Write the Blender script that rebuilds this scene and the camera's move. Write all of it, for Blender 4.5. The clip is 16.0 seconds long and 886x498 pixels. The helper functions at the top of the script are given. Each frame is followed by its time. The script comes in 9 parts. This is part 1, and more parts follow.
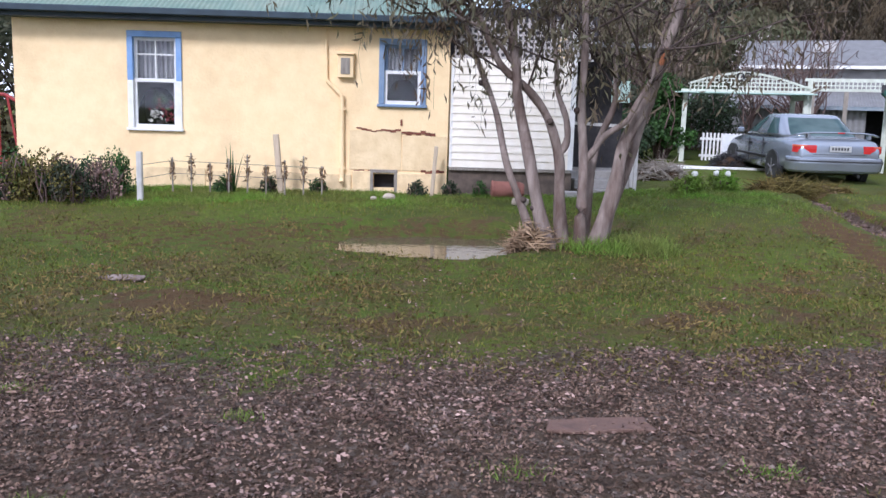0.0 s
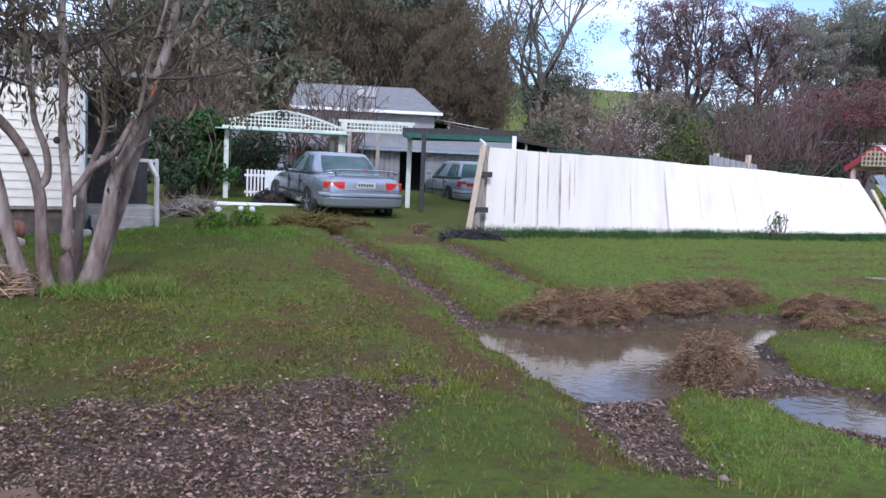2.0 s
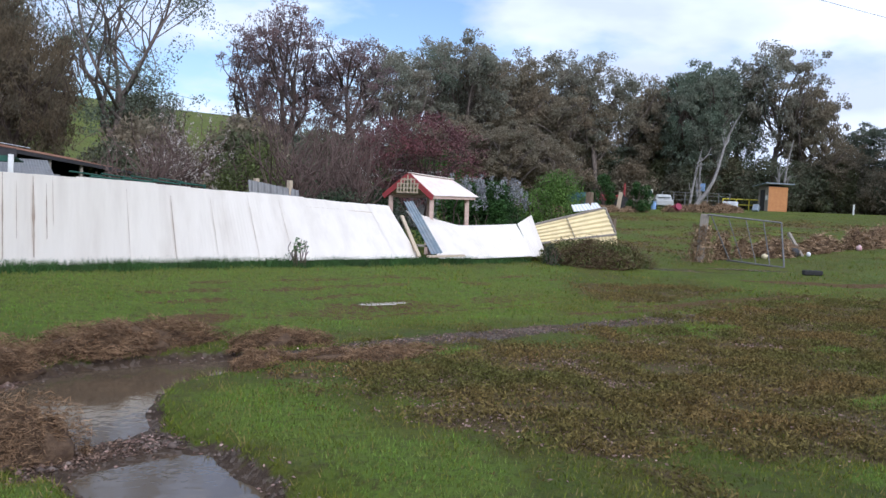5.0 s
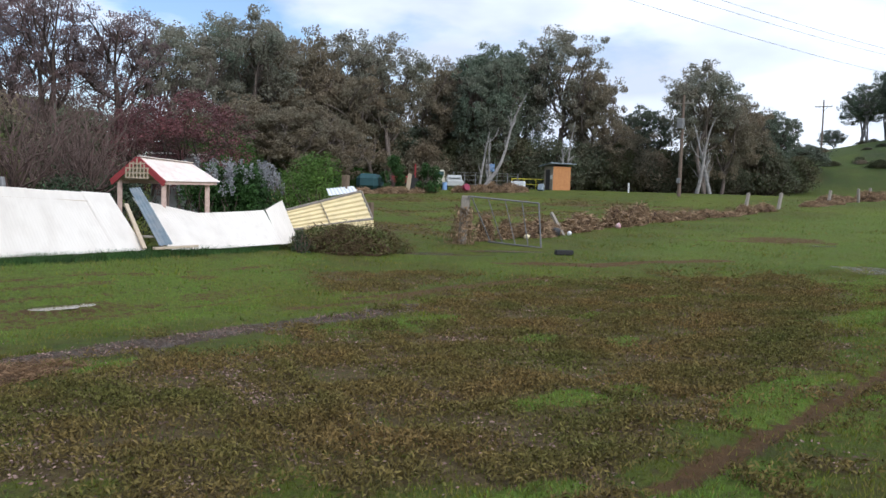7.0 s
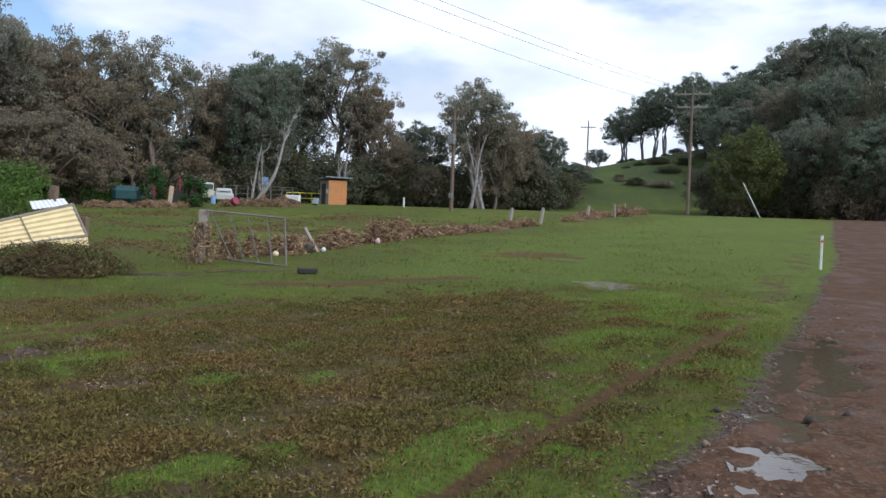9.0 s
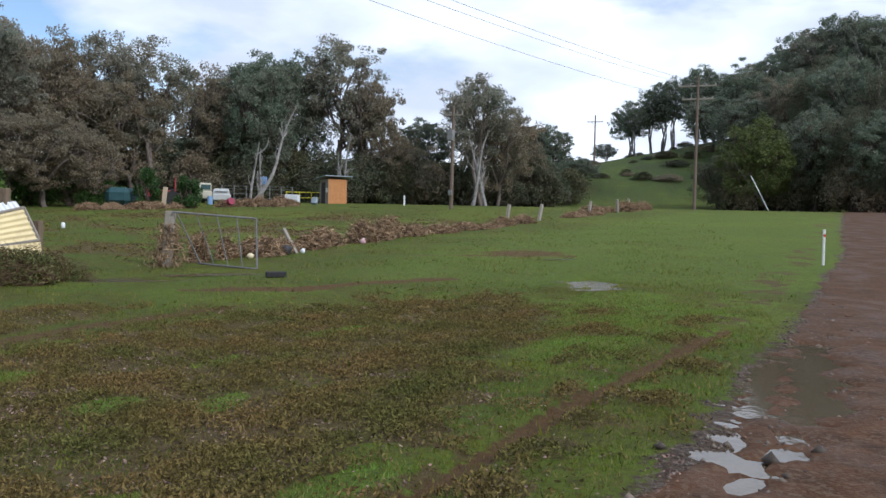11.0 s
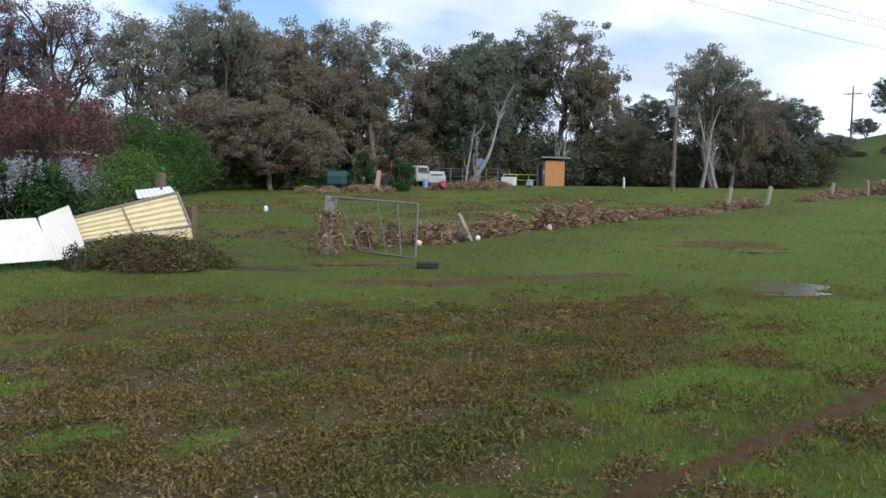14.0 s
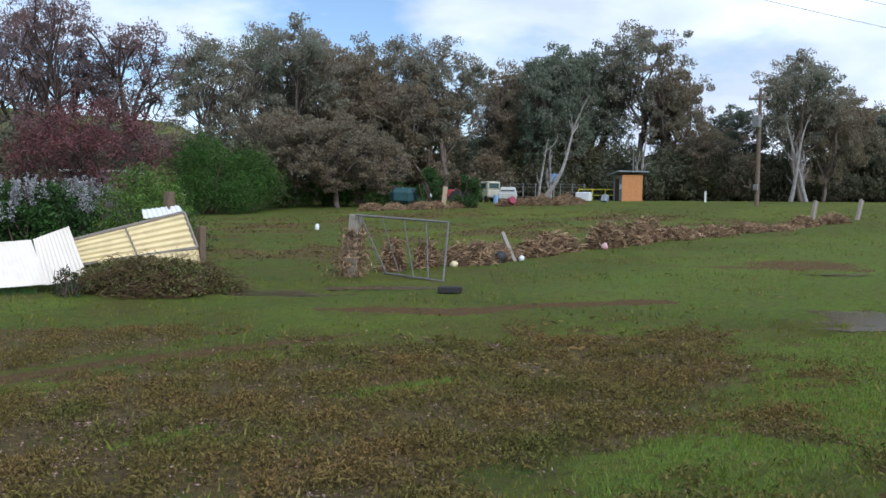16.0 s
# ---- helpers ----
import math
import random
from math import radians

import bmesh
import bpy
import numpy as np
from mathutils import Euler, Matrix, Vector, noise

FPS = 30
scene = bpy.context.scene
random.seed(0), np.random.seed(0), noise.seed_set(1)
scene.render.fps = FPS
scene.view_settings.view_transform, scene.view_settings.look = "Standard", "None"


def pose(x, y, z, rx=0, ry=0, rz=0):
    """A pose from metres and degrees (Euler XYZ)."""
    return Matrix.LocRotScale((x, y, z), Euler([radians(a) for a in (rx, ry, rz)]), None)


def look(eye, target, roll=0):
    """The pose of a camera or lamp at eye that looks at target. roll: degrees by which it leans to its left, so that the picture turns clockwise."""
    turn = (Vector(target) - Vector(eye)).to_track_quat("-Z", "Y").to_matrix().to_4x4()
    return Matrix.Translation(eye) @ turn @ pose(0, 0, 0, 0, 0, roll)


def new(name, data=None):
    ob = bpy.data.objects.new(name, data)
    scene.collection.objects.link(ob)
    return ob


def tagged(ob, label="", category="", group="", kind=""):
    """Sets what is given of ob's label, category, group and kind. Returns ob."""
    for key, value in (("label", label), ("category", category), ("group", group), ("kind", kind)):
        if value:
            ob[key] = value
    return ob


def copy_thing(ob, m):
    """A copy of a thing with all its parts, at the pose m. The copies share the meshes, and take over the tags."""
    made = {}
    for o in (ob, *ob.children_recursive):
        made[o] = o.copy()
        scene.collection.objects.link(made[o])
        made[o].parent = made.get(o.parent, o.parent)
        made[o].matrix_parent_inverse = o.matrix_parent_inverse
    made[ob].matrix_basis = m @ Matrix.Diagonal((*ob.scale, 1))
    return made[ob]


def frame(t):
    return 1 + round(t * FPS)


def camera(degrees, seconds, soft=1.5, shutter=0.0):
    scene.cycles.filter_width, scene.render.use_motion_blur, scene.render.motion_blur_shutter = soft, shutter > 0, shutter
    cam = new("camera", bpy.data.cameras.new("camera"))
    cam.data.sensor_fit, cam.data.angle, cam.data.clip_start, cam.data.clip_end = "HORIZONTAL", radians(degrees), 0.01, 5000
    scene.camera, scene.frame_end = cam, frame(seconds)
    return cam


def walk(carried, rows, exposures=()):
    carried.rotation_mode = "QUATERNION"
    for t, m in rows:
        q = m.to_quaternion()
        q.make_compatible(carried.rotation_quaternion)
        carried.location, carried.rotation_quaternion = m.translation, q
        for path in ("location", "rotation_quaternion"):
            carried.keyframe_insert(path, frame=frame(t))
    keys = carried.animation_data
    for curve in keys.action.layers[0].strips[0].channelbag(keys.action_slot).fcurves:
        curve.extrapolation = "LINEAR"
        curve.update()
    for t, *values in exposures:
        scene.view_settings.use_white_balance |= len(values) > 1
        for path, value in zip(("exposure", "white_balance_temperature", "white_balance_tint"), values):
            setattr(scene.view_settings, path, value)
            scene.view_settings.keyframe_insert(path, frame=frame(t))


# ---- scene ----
cam = camera(54.1, 16.0)
PATH = [
    (0, (-4.006, 2.295, 1.592), (-3.942, 4.27, 1.283), 1.7),
    (0.5, (-3.862, 2.286, 1.619), (-3.647, 4.253, 1.329), 2.0),
    (0.6, (-3.833, 2.29, 1.617), (-3.572, 4.253, 1.339), 1.6),
    (1, (-3.728, 2.29, 1.589), (-3.248, 4.214, 1.333), 2.6),
    (1.5, (-3.443, 2.388, 1.606), (-2.717, 4.238, 1.382), 2.8),
    (1.7, (-3.299, 2.443, 1.595), (-2.473, 4.253, 1.388), 2.9),
    (2, (-3.031, 2.414, 1.577), (-2.075, 4.161, 1.39), 2.7),
    (2.5, (-2.543, 2.418, 1.553), (-1.396, 4.051, 1.411), 2.4),
    (3, (-2.132, 2.486, 1.536), (-0.827, 3.998, 1.431), 2.3),
    (3.5, (-1.76, 2.431, 1.558), (-0.343, 3.841, 1.482), 2.3),
    (3.7, (-1.6, 2.404, 1.54), (-0.153, 3.784, 1.479), 2.6),
    (5.8, (0.204, 1.569, 1.751), (1.868, 2.674, 1.634), 1.9),
    (6, (0.398, 1.475, 1.76), (2.083, 2.547, 1.644), 1.6),
    (6.5, (0.81, 1.344, 1.788), (2.559, 2.308, 1.673), 1.8),
    (7, (1.224, 1.201, 1.822), (3.034, 2.045, 1.712), 2.0),
    (7.5, (1.713, 0.96, 1.824), (3.57, 1.697, 1.728), 1.9),
    (8, (2.173, 0.812, 1.83), (4.072, 1.436, 1.749), 2.0),
    (8.5, (2.612, 0.679, 1.876), (4.547, 1.178, 1.808), 2.2),
    (9, (3.154, 0.528, 1.88), (5.115, 0.918, 1.82), 2.0),
    (9.2, (3.368, 0.432, 1.899), (5.336, 0.787, 1.839), 1.6),
    (11.3, (4.811, -0.181, 1.931), (6.758, 0.273, 1.861), 1.0),
    (11.5, (5.012, -0.234, 1.933), (6.948, 0.264, 1.857), 1.0),
    (12, (5.45, -0.394, 1.954), (7.35, 0.223, 1.863), 1.0),
    (12.5, (5.991, -0.579, 1.97), (7.844, 0.165, 1.859), 0.8),
    (13, (6.501, -0.704, 1.976), (8.306, 0.148, 1.853), 0.7),
    (13.5, (6.918, -0.855, 2.017), (8.696, 0.053, 1.89), 1.0),
    (14, (7.371, -1.013, 2.059), (9.14, -0.088, 1.939), 1.3),
    (14.5, (7.831, -1.109, 2.084), (9.585, -0.154, 1.973), 1.3),
    (15, (8.458, -1.153, 2.096), (10.184, -0.147, 1.993), 1.1),
    (15.5, (9.089, -1.211, 2.099), (10.783, -0.152, 2.005), 1.0),
    (16, (9.633, -1.311, 2.121), (11.3, -0.21, 2.034), 0.9),
]
EXPOSURES = [(0, 0.16, 5480, 21), (1.5, 0.07, 5300, 21), (2.5, 0.06, 5270, 20), (3.5, -0.09, 5250, 20), (6.0, -0.28, 5700, 12), (9.0, -0.33, 5780, 11), (16.0, -0.33, 5600, 10)]
walk(cam, [(t, look(eye, target, roll)) for t, eye, target, roll in PATH], EXPOSURES)

# ---- light ----
SUN_EL, SUN_AZ = 38.0, 205.0      # degrees above the horizon; bearing from +y, clockwise
world = bpy.data.worlds.new("sky")
scene.world = world
world.use_nodes = True
wn, wl = world.node_tree.nodes, world.node_tree.links
wn.clear()
w_out = wn.new("ShaderNodeOutputWorld")
w_bg = wn.new("ShaderNodeBackground")
w_sky = wn.new("ShaderNodeTexSky")
w_sky.sky_type = "NISHITA"
w_sky.sun_disc = False
w_sky.sun_elevation = radians(SUN_EL)
w_sky.sun_rotation = radians(SUN_AZ)
w_sky.air_density, w_sky.dust_density = 1.0, 1.5
w_co = wn.new("ShaderNodeTexCoord")
w_map = wn.new("ShaderNodeMapping")
w_map.inputs["Scale"].default_value = (1.6, 1.6, 4.2)
w_map.inputs["Location"].default_value = (0.35, 0.1, 0.3)
w_noise = wn.new("ShaderNodeTexNoise")
w_noise.inputs["Scale"].default_value = 1.7
w_noise.inputs["Detail"].default_value = 7.0
w_noise.inputs["Roughness"].default_value = 0.52
w_ramp = wn.new("ShaderNodeValToRGB")
w_ramp.color_ramp.elements[0].position, w_ramp.color_ramp.elements[0].color = 0.36, (0, 0, 0, 1)
w_ramp.color_ramp.elements[1].position, w_ramp.color_ramp.elements[1].color = 0.49, (1, 1, 1, 1)
w_shade = wn.new("ShaderNodeTexNoise")
w_shade.inputs["Scale"].default_value = 2.6
w_shade.inputs["Detail"].default_value = 5.0
w_cloud = wn.new("ShaderNodeValToRGB")
w_cloud.color_ramp.elements[0].position, w_cloud.color_ramp.elements[0].color = 0.36, (9.6, 10.2, 11.2, 1)
w_cloud.color_ramp.elements[1].position, w_cloud.color_ramp.elements[1].color = 0.60, (14.5, 14.8, 15.2, 1)
w_mix = wn.new("ShaderNodeMix")
w_mix.data_type = "RGBA"
wl.new(w_co.outputs["Generated"], w_map.inputs["Vector"])
wl.new(w_map.outputs["Vector"], w_noise.inputs["Vector"])
wl.new(w_map.outputs["Vector"], w_shade.inputs["Vector"])
w_dot = wn.new("ShaderNodeVectorMath")
w_dot.operation = "DOT_PRODUCT"
w_dot.inputs[1].default_value = (0.57, 0.805, 0.16)
w_gap = wn.new("ShaderNodeMapRange")
w_gap.inputs["From Min"].default_value, w_gap.inputs["From Max"].default_value = 0.94, 0.995
w_gap.inputs["To Max"].default_value = 0.17
w_less = wn.new("ShaderNodeMath")
w_less.operation = "SUBTRACT"
wl.new(w_co.outputs["Generated"], w_dot.inputs[0])
wl.new(w_dot.outputs["Value"], w_gap.inputs["Value"])
wl.new(w_noise.outputs["Fac"], w_less.inputs[0])
wl.new(w_gap.outputs["Result"], w_less.inputs[1])
wl.new(w_less.outputs["Value"], w_ramp.inputs["Fac"])
wl.new(w_shade.outputs["Fac"], w_cloud.inputs["Fac"])
wl.new(w_ramp.outputs["Color"], w_mix.inputs["Factor"])
w_lift = wn.new("ShaderNodeVectorMath")
w_lift.operation = "SCALE"
w_lift.inputs["Scale"].default_value = 1.9
wl.new(w_sky.outputs["Color"], w_lift.inputs[0])
wl.new(w_lift.outputs["Vector"], w_mix.inputs["A"])
wl.new(w_cloud.outputs["Color"], w_mix.inputs["B"])
wl.new(w_mix.outputs["Result"], w_bg.inputs["Color"])
w_bg.inputs["Strength"].default_value = 0.10
wl.new(w_bg.outputs["Background"], w_out.inputs["Surface"])

sun_data = bpy.data.lights.new("sun", "SUN")
sun_data.energy, sun_data.angle, sun_data.color = 2.6, radians(11), (1.0, 0.97, 0.93)
sun = new("sun", sun_data)
sun_dir = Vector((math.sin(radians(SUN_AZ)) * math.cos(radians(SUN_EL)), math.cos(radians(SUN_AZ)) * math.cos(radians(SUN_EL)), math.sin(radians(SUN_EL))))
sun.matrix_world = look(sun_dir * 60, (0, 0, 0))
scene.view_settings.exposure = 0.0

# ---- materials ----
def material(name, base, second=None, rough=0.7, metal=0.0, scale=8.0, bump=0.0, bump_scale=60.0, grime=None, grime_amount=0.35, grime_scale=1.3, island=0.0, spec=0.4, stretch=(1, 1, 1), transmit=0.0):
    """A surface with fine grain, larger stains and a bump, all in metres."""
    m = bpy.data.materials.new(name)
    m.use_nodes = True
    n, l = m.node_tree.nodes, m.node_tree.links
    b = n["Principled BSDF"]
    b.inputs["Roughness"].default_value = rough
    b.inputs["Metallic"].default_value = metal
    b.inputs["Specular IOR Level"].default_value = spec
    geo = n.new("ShaderNodeNewGeometry")
    mp = n.new("ShaderNodeMapping")
    mp.inputs["Scale"].default_value = stretch
    l.new(geo.outputs["Position"], mp.inputs["Vector"])
    second = second or tuple(c * 0.75 for c in base)
    n1 = n.new("ShaderNodeTexNoise")
    n1.inputs["Scale"].default_value = scale
    n1.inputs["Detail"].default_value = 6
    l.new(mp.outputs["Vector"], n1.inputs["Vector"])
    r1 = n.new("ShaderNodeMapRange")
    r1.inputs["From Min"].default_value, r1.inputs["From Max"].default_value = 0.32, 0.68
    l.new(n1.outputs["Fac"], r1.inputs["Value"])
    mix = n.new("ShaderNodeMix")
    mix.data_type = "RGBA"
    mix.inputs["A"].default_value, mix.inputs["B"].default_value = (*base, 1), (*second, 1)
    l.new(r1.outputs["Result"], mix.inputs["Factor"])
    col = mix.outputs["Result"]
    if grime:
        n2 = n.new("ShaderNodeTexNoise")
        n2.inputs["Scale"].default_value = grime_scale
        n2.inputs["Detail"].default_value = 8
        n2.inputs["Roughness"].default_value = 0.62
        l.new(mp.outputs["Vector"], n2.inputs["Vector"])
        r2 = n.new("ShaderNodeMapRange")
        r2.inputs["From Min"].default_value, r2.inputs["From Max"].default_value = 0.46, 0.74
        r2.inputs["To Max"].default_value = grime_amount
        l.new(n2.outputs["Fac"], r2.inputs["Value"])
        mg = n.new("ShaderNodeMix")
        mg.data_type = "RGBA"
        mg.inputs["B"].default_value = (*grime, 1)
        l.new(r2.outputs["Result"], mg.inputs["Factor"])
        l.new(col, mg.inputs["A"])
        col = mg.outputs["Result"]
    if island:
        hs = n.new("ShaderNodeHueSaturation")
        rv = n.new("ShaderNodeMapRange")
        rv.inputs["To Min"].default_value, rv.inputs["To Max"].default_value = 1 - island, 1 + island
        l.new(geo.outputs["Random Per Island"], rv.inputs["Value"])
        l.new(rv.outputs["Result"], hs.inputs["Value"])
        l.new(col, hs.inputs["Color"])
        col = hs.outputs["Color"]
    l.new(col, b.inputs["Base Color"])
    if bump:
        n3 = n.new("ShaderNodeTexNoise")
        n3.inputs["Scale"].default_value = bump_scale
        n3.inputs["Detail"].default_value = 5
        l.new(mp.outputs["Vector"], n3.inputs["Vector"])
        bp = n.new("ShaderNodeBump")
        bp.inputs["Strength"].default_value = bump
        bp.inputs["Distance"].default_value = 0.02
        l.new(n3.outputs["Fac"], bp.inputs["Height"])
        l.new(bp.outputs["Normal"], b.inputs["Normal"])
    if transmit:
        tr = n.new("ShaderNodeBsdfTranslucent")
        l.new(col, tr.inputs["Color"])
        ms = n.new("ShaderNodeMixShader")
        ms.inputs["Fac"].default_value = transmit
        l.new(b.outputs["BSDF"], ms.inputs[1])
        l.new(tr.outputs["BSDF"], ms.inputs[2])
        l.new(ms.outputs["Shader"], n["Material Output"].inputs["Surface"])
    return m


M = {}
M["stucco"] = material("cream_render", (0.92, 0.71, 0.41), (0.87, 0.65, 0.36), 0.9, 0, 5, 0.45, 30, (0.66, 0.47, 0.25), 0.6, 1.1)
M["stucco_old"] = material("patched_render", (0.82, 0.64, 0.38), (0.72, 0.54, 0.30), 0.92, 0, 6, 0.6, 25, (0.45, 0.32, 0.18), 0.55, 1.6)
M["stucco_pale"] = material("pale_plinth", (0.83, 0.64, 0.37), (0.70, 0.52, 0.29), 0.92, 0, 7, 0.6, 25, (0.30, 0.24, 0.15), 0.6, 2.4)
M["brick_red"] = material("exposed_brick", (0.27, 0.10, 0.06), (0.16, 0.06, 0.04), 0.95, 0, 18, 0.7, 60)
M["green_roof"] = material("green_roof_iron", (0.13, 0.205, 0.155), (0.18, 0.255, 0.19), 0.55, 0.1, 3, 0, 60, (0.28, 0.30, 0.22), 0.6, 2.0)
M["gutter"] = material("dark_green_gutter", (0.028, 0.048, 0.062), (0.018, 0.032, 0.042), 0.5, 0, 4)
M["white_paint"] = material("white_paint", (0.80, 0.79, 0.76), (0.70, 0.69, 0.64), 0.55, 0, 9, 0.1, 40, (0.42, 0.38, 0.30), 0.35, 3)
M["cream_white"] = material("aged_cream_paint", (0.60, 0.63, 0.53), (0.50, 0.52, 0.42), 0.6, 0, 9, 0.1, 40, (0.34, 0.33, 0.25), 0.5, 3)
M["base_brown"] = material("stained_base_boards", (0.16, 0.12, 0.09), (0.09, 0.07, 0.055), 0.9, 0, 9, 0.4, 40)
M["blue_dull"] = material("dull_blue_paint", (0.20, 0.28, 0.40), (0.16, 0.23, 0.33), 0.6, 0, 9, 0.15, 50, (0.35, 0.38, 0.42), 0.4, 4)
M["blue_paint"] = material("blue_paint", (0.22, 0.36, 0.60), (0.18, 0.30, 0.52), 0.55, 0, 9, 0.15, 50, (0.35, 0.42, 0.52), 0.4, 4)
M["boards"] = material("white_weatherboard", (0.86, 0.80, 0.68), (0.80, 0.73, 0.60), 0.6, 0, 7, 0.1, 40, (0.45, 0.40, 0.30), 0.25, 2)
M["curtain"] = material("net_curtain", (0.55, 0.55, 0.55), (0.38, 0.38, 0.40), 0.9, 0, 12, stretch=(6, 6, 0.6))
# near black, painted in for the shade of unlit interiors
M["shade_dark"] = material("shade_black", (0.02, 0.02, 0.025), (0.012, 0.012, 0.014), 0.9)
M["fence_white"] = material("white_fence_iron", (0.78, 0.715, 0.625), (0.735, 0.67, 0.58), 0.5, 0, 2.5, 0, 60, (0.42, 0.35, 0.28), 0.32, 2.2, stretch=(1.2, 1.2, 0.16))
M["rust_streak"] = material("rust_streak", (0.33, 0.25, 0.19), (0.50, 0.42, 0.34), 0.85, 0, 9, stretch=(2, 2, 0.4))
M["galv"] = material("galvanised_iron", (0.255, 0.252, 0.241), (0.188, 0.182, 0.175), 0.5, 0.35, 5, 0, 60, (0.30, 0.30, 0.29), 0.6, 2.2)
M["galv_blue"] = material("weathered_blue_iron", (0.19, 0.235, 0.265), (0.29, 0.33, 0.35), 0.5, 0.4, 6, 0, 60, (0.25, 0.22, 0.20), 0.5, 3)
M["rust"] = material("rusty_iron", (0.20, 0.09, 0.05), (0.30, 0.16, 0.10), 0.85, 0.1, 7, 0.2, 40)
M["yellow_iron"] = material("yellow_garage_panel", (0.80, 0.66, 0.36), (0.74, 0.60, 0.32), 0.5, 0, 4, 0, 60, (0.42, 0.34, 0.20), 0.4, 3)
M["pink_roof"] = material("faded_red_roof", (0.80, 0.735, 0.655), (0.71, 0.60, 0.52), 0.6, 0, 6, 0, 60, (0.55, 0.34, 0.26), 0.35, 2.5)
M["red_paint"] = material("red_paint", (0.36, 0.05, 0.05), (0.28, 0.04, 0.04), 0.6, 0, 9)
M["timber_grey"] = material("weathered_timber", (0.34, 0.30, 0.25), (0.22, 0.19, 0.15), 0.9, 0, 14, 0.4, 60, stretch=(3, 3, 0.5))
M["timber_brown"] = material("brown_weathered_timber", (0.20, 0.145, 0.095), (0.12, 0.085, 0.055), 0.9, 0, 14, 0.4, 60, stretch=(3, 3, 0.5))
M["timber_pale"] = material("pale_timber", (0.58, 0.47, 0.34), (0.46, 0.36, 0.25), 0.85, 0, 12, 0.3, 60, stretch=(3, 3, 0.5))
M["timber_pink"] = material("pinkish_timber", (0.55, 0.40, 0.33), (0.42, 0.30, 0.24), 0.85, 0, 12, 0.3, 60)
M["timber_dark"] = material("dark_timber", (0.05, 0.045, 0.045), (0.03, 0.028, 0.03), 0.8, 0, 12, 0.3, 60)
M["pole_wood"] = material("pole_wood", (0.192, 0.143, 0.105), (0.128, 0.090, 0.070), 0.9, 0, 10, 0.3, 50, stretch=(3, 3, 0.4))
M["green_cloth"] = material("green_shade_cloth", (0.03, 0.10, 0.07), (0.02, 0.07, 0.05), 0.8, 0, 8)
M["mint_roof"] = material("pale_green_sheet", (0.55, 0.68, 0.60), (0.45, 0.60, 0.52), 0.5, 0, 5, transmit=0.3)
M["silver_paint"] = material("silver_car_paint", (0.319, 0.351, 0.392), (0.304, 0.335, 0.376), 0.22, 0.6, 3, 0, 60, (0.24, 0.22, 0.20), 0.35, 2.5, spec=0.6)
M["grey_paint"] = material("grey_car_paint", (0.28, 0.32, 0.35), (0.26, 0.30, 0.33), 0.3, 0.4, 3, 0, 60, (0.24, 0.22, 0.20), 0.4, 2.5)
M["rubber"] = material("rubber", (0.02, 0.02, 0.02), (0.035, 0.032, 0.03), 0.85, 0, 20)
M["trim_black"] = material("black_trim", (0.02, 0.02, 0.022), (0.03, 0.03, 0.03), 0.5)
M["alloy"] = material("alloy", (0.45, 0.46, 0.48), (0.35, 0.36, 0.38), 0.35, 0.8, 9)
M["lamp_red"] = material("red_lamp", (0.50, 0.03, 0.025), (0.42, 0.02, 0.02), 0.2, 0, 20)
M["lamp_amber"] = material("amber_lamp", (0.50, 0.09, 0.03), (0.42, 0.07, 0.025), 0.2, 0, 20)
M["plate"] = material("number_plate", (0.434, 0.434, 0.409), (0.409, 0.409, 0.384), 0.5)
M["car_glass"] = material("tinted_glass", (0.035, 0.065, 0.065), (0.06, 0.10, 0.095), 0.06, 0, 3, spec=0.12)
M["seat_cloth"] = material("seat_cloth", (0.35, 0.33, 0.25), (0.28, 0.27, 0.22), 0.9)
M["concrete"] = material("concrete", (0.38, 0.36, 0.33), (0.30, 0.28, 0.25), 0.9, 0, 12, 0.4, 50)
M["orange_brick"] = material("orange_wall", (0.495, 0.229, 0.085), (0.423, 0.185, 0.068), 0.85, 0, 5, 0.2, 30)
M["yellow_paint"] = material("yellow_paint", (0.62, 0.55, 0.05), (0.55, 0.48, 0.05), 0.6)
M["white_gloss"] = material("white_metal", (0.75, 0.76, 0.76), (0.68, 0.69, 0.70), 0.4)
M["maroon"] = material("maroon_plastic", (0.28, 0.03, 0.06), (0.22, 0.02, 0.05), 0.5)
M["terracotta"] = material("terracotta", (0.29, 0.12, 0.09), (0.22, 0.09, 0.065), 0.8)
M["bark_pale"] = material("smooth_gum_bark", (0.345, 0.280, 0.240), (0.130, 0.095, 0.078), 0.9, 0, 6, 0.9, 26, (0.10, 0.06, 0.045), 0.9, 3.2, stretch=(1.6, 1.6, 0.45), spec=0.12)
M["bark_grey"] = material("grey_brown_bark", (0.20, 0.165, 0.14), (0.12, 0.095, 0.08), 0.9, 0, 4, 0.4, 20, spec=0.12)
M["bark_white"] = material("white_gum_bark", (0.36, 0.34, 0.32), (0.22, 0.20, 0.185), 0.85, 0, 3, 0.3, 20, spec=0.12)
M["bark_dark"] = material("dark_bark", (0.10, 0.075, 0.06), (0.06, 0.045, 0.04), 0.9, 0, 5, 0.5, 20, spec=0.12)
M["leaf_gum"] = material("gum_leaf", (0.119, 0.124, 0.072), (0.174, 0.121, 0.079), 0.55, 0, 0.8, island=0.28, transmit=0.30, spec=0.12)
M["leaf_gum_brown"] = material("brownish_gum_leaf", (0.178, 0.132, 0.078), (0.121, 0.107, 0.075), 0.6, 0, 0.6, island=0.28, transmit=0.42, spec=0.12)
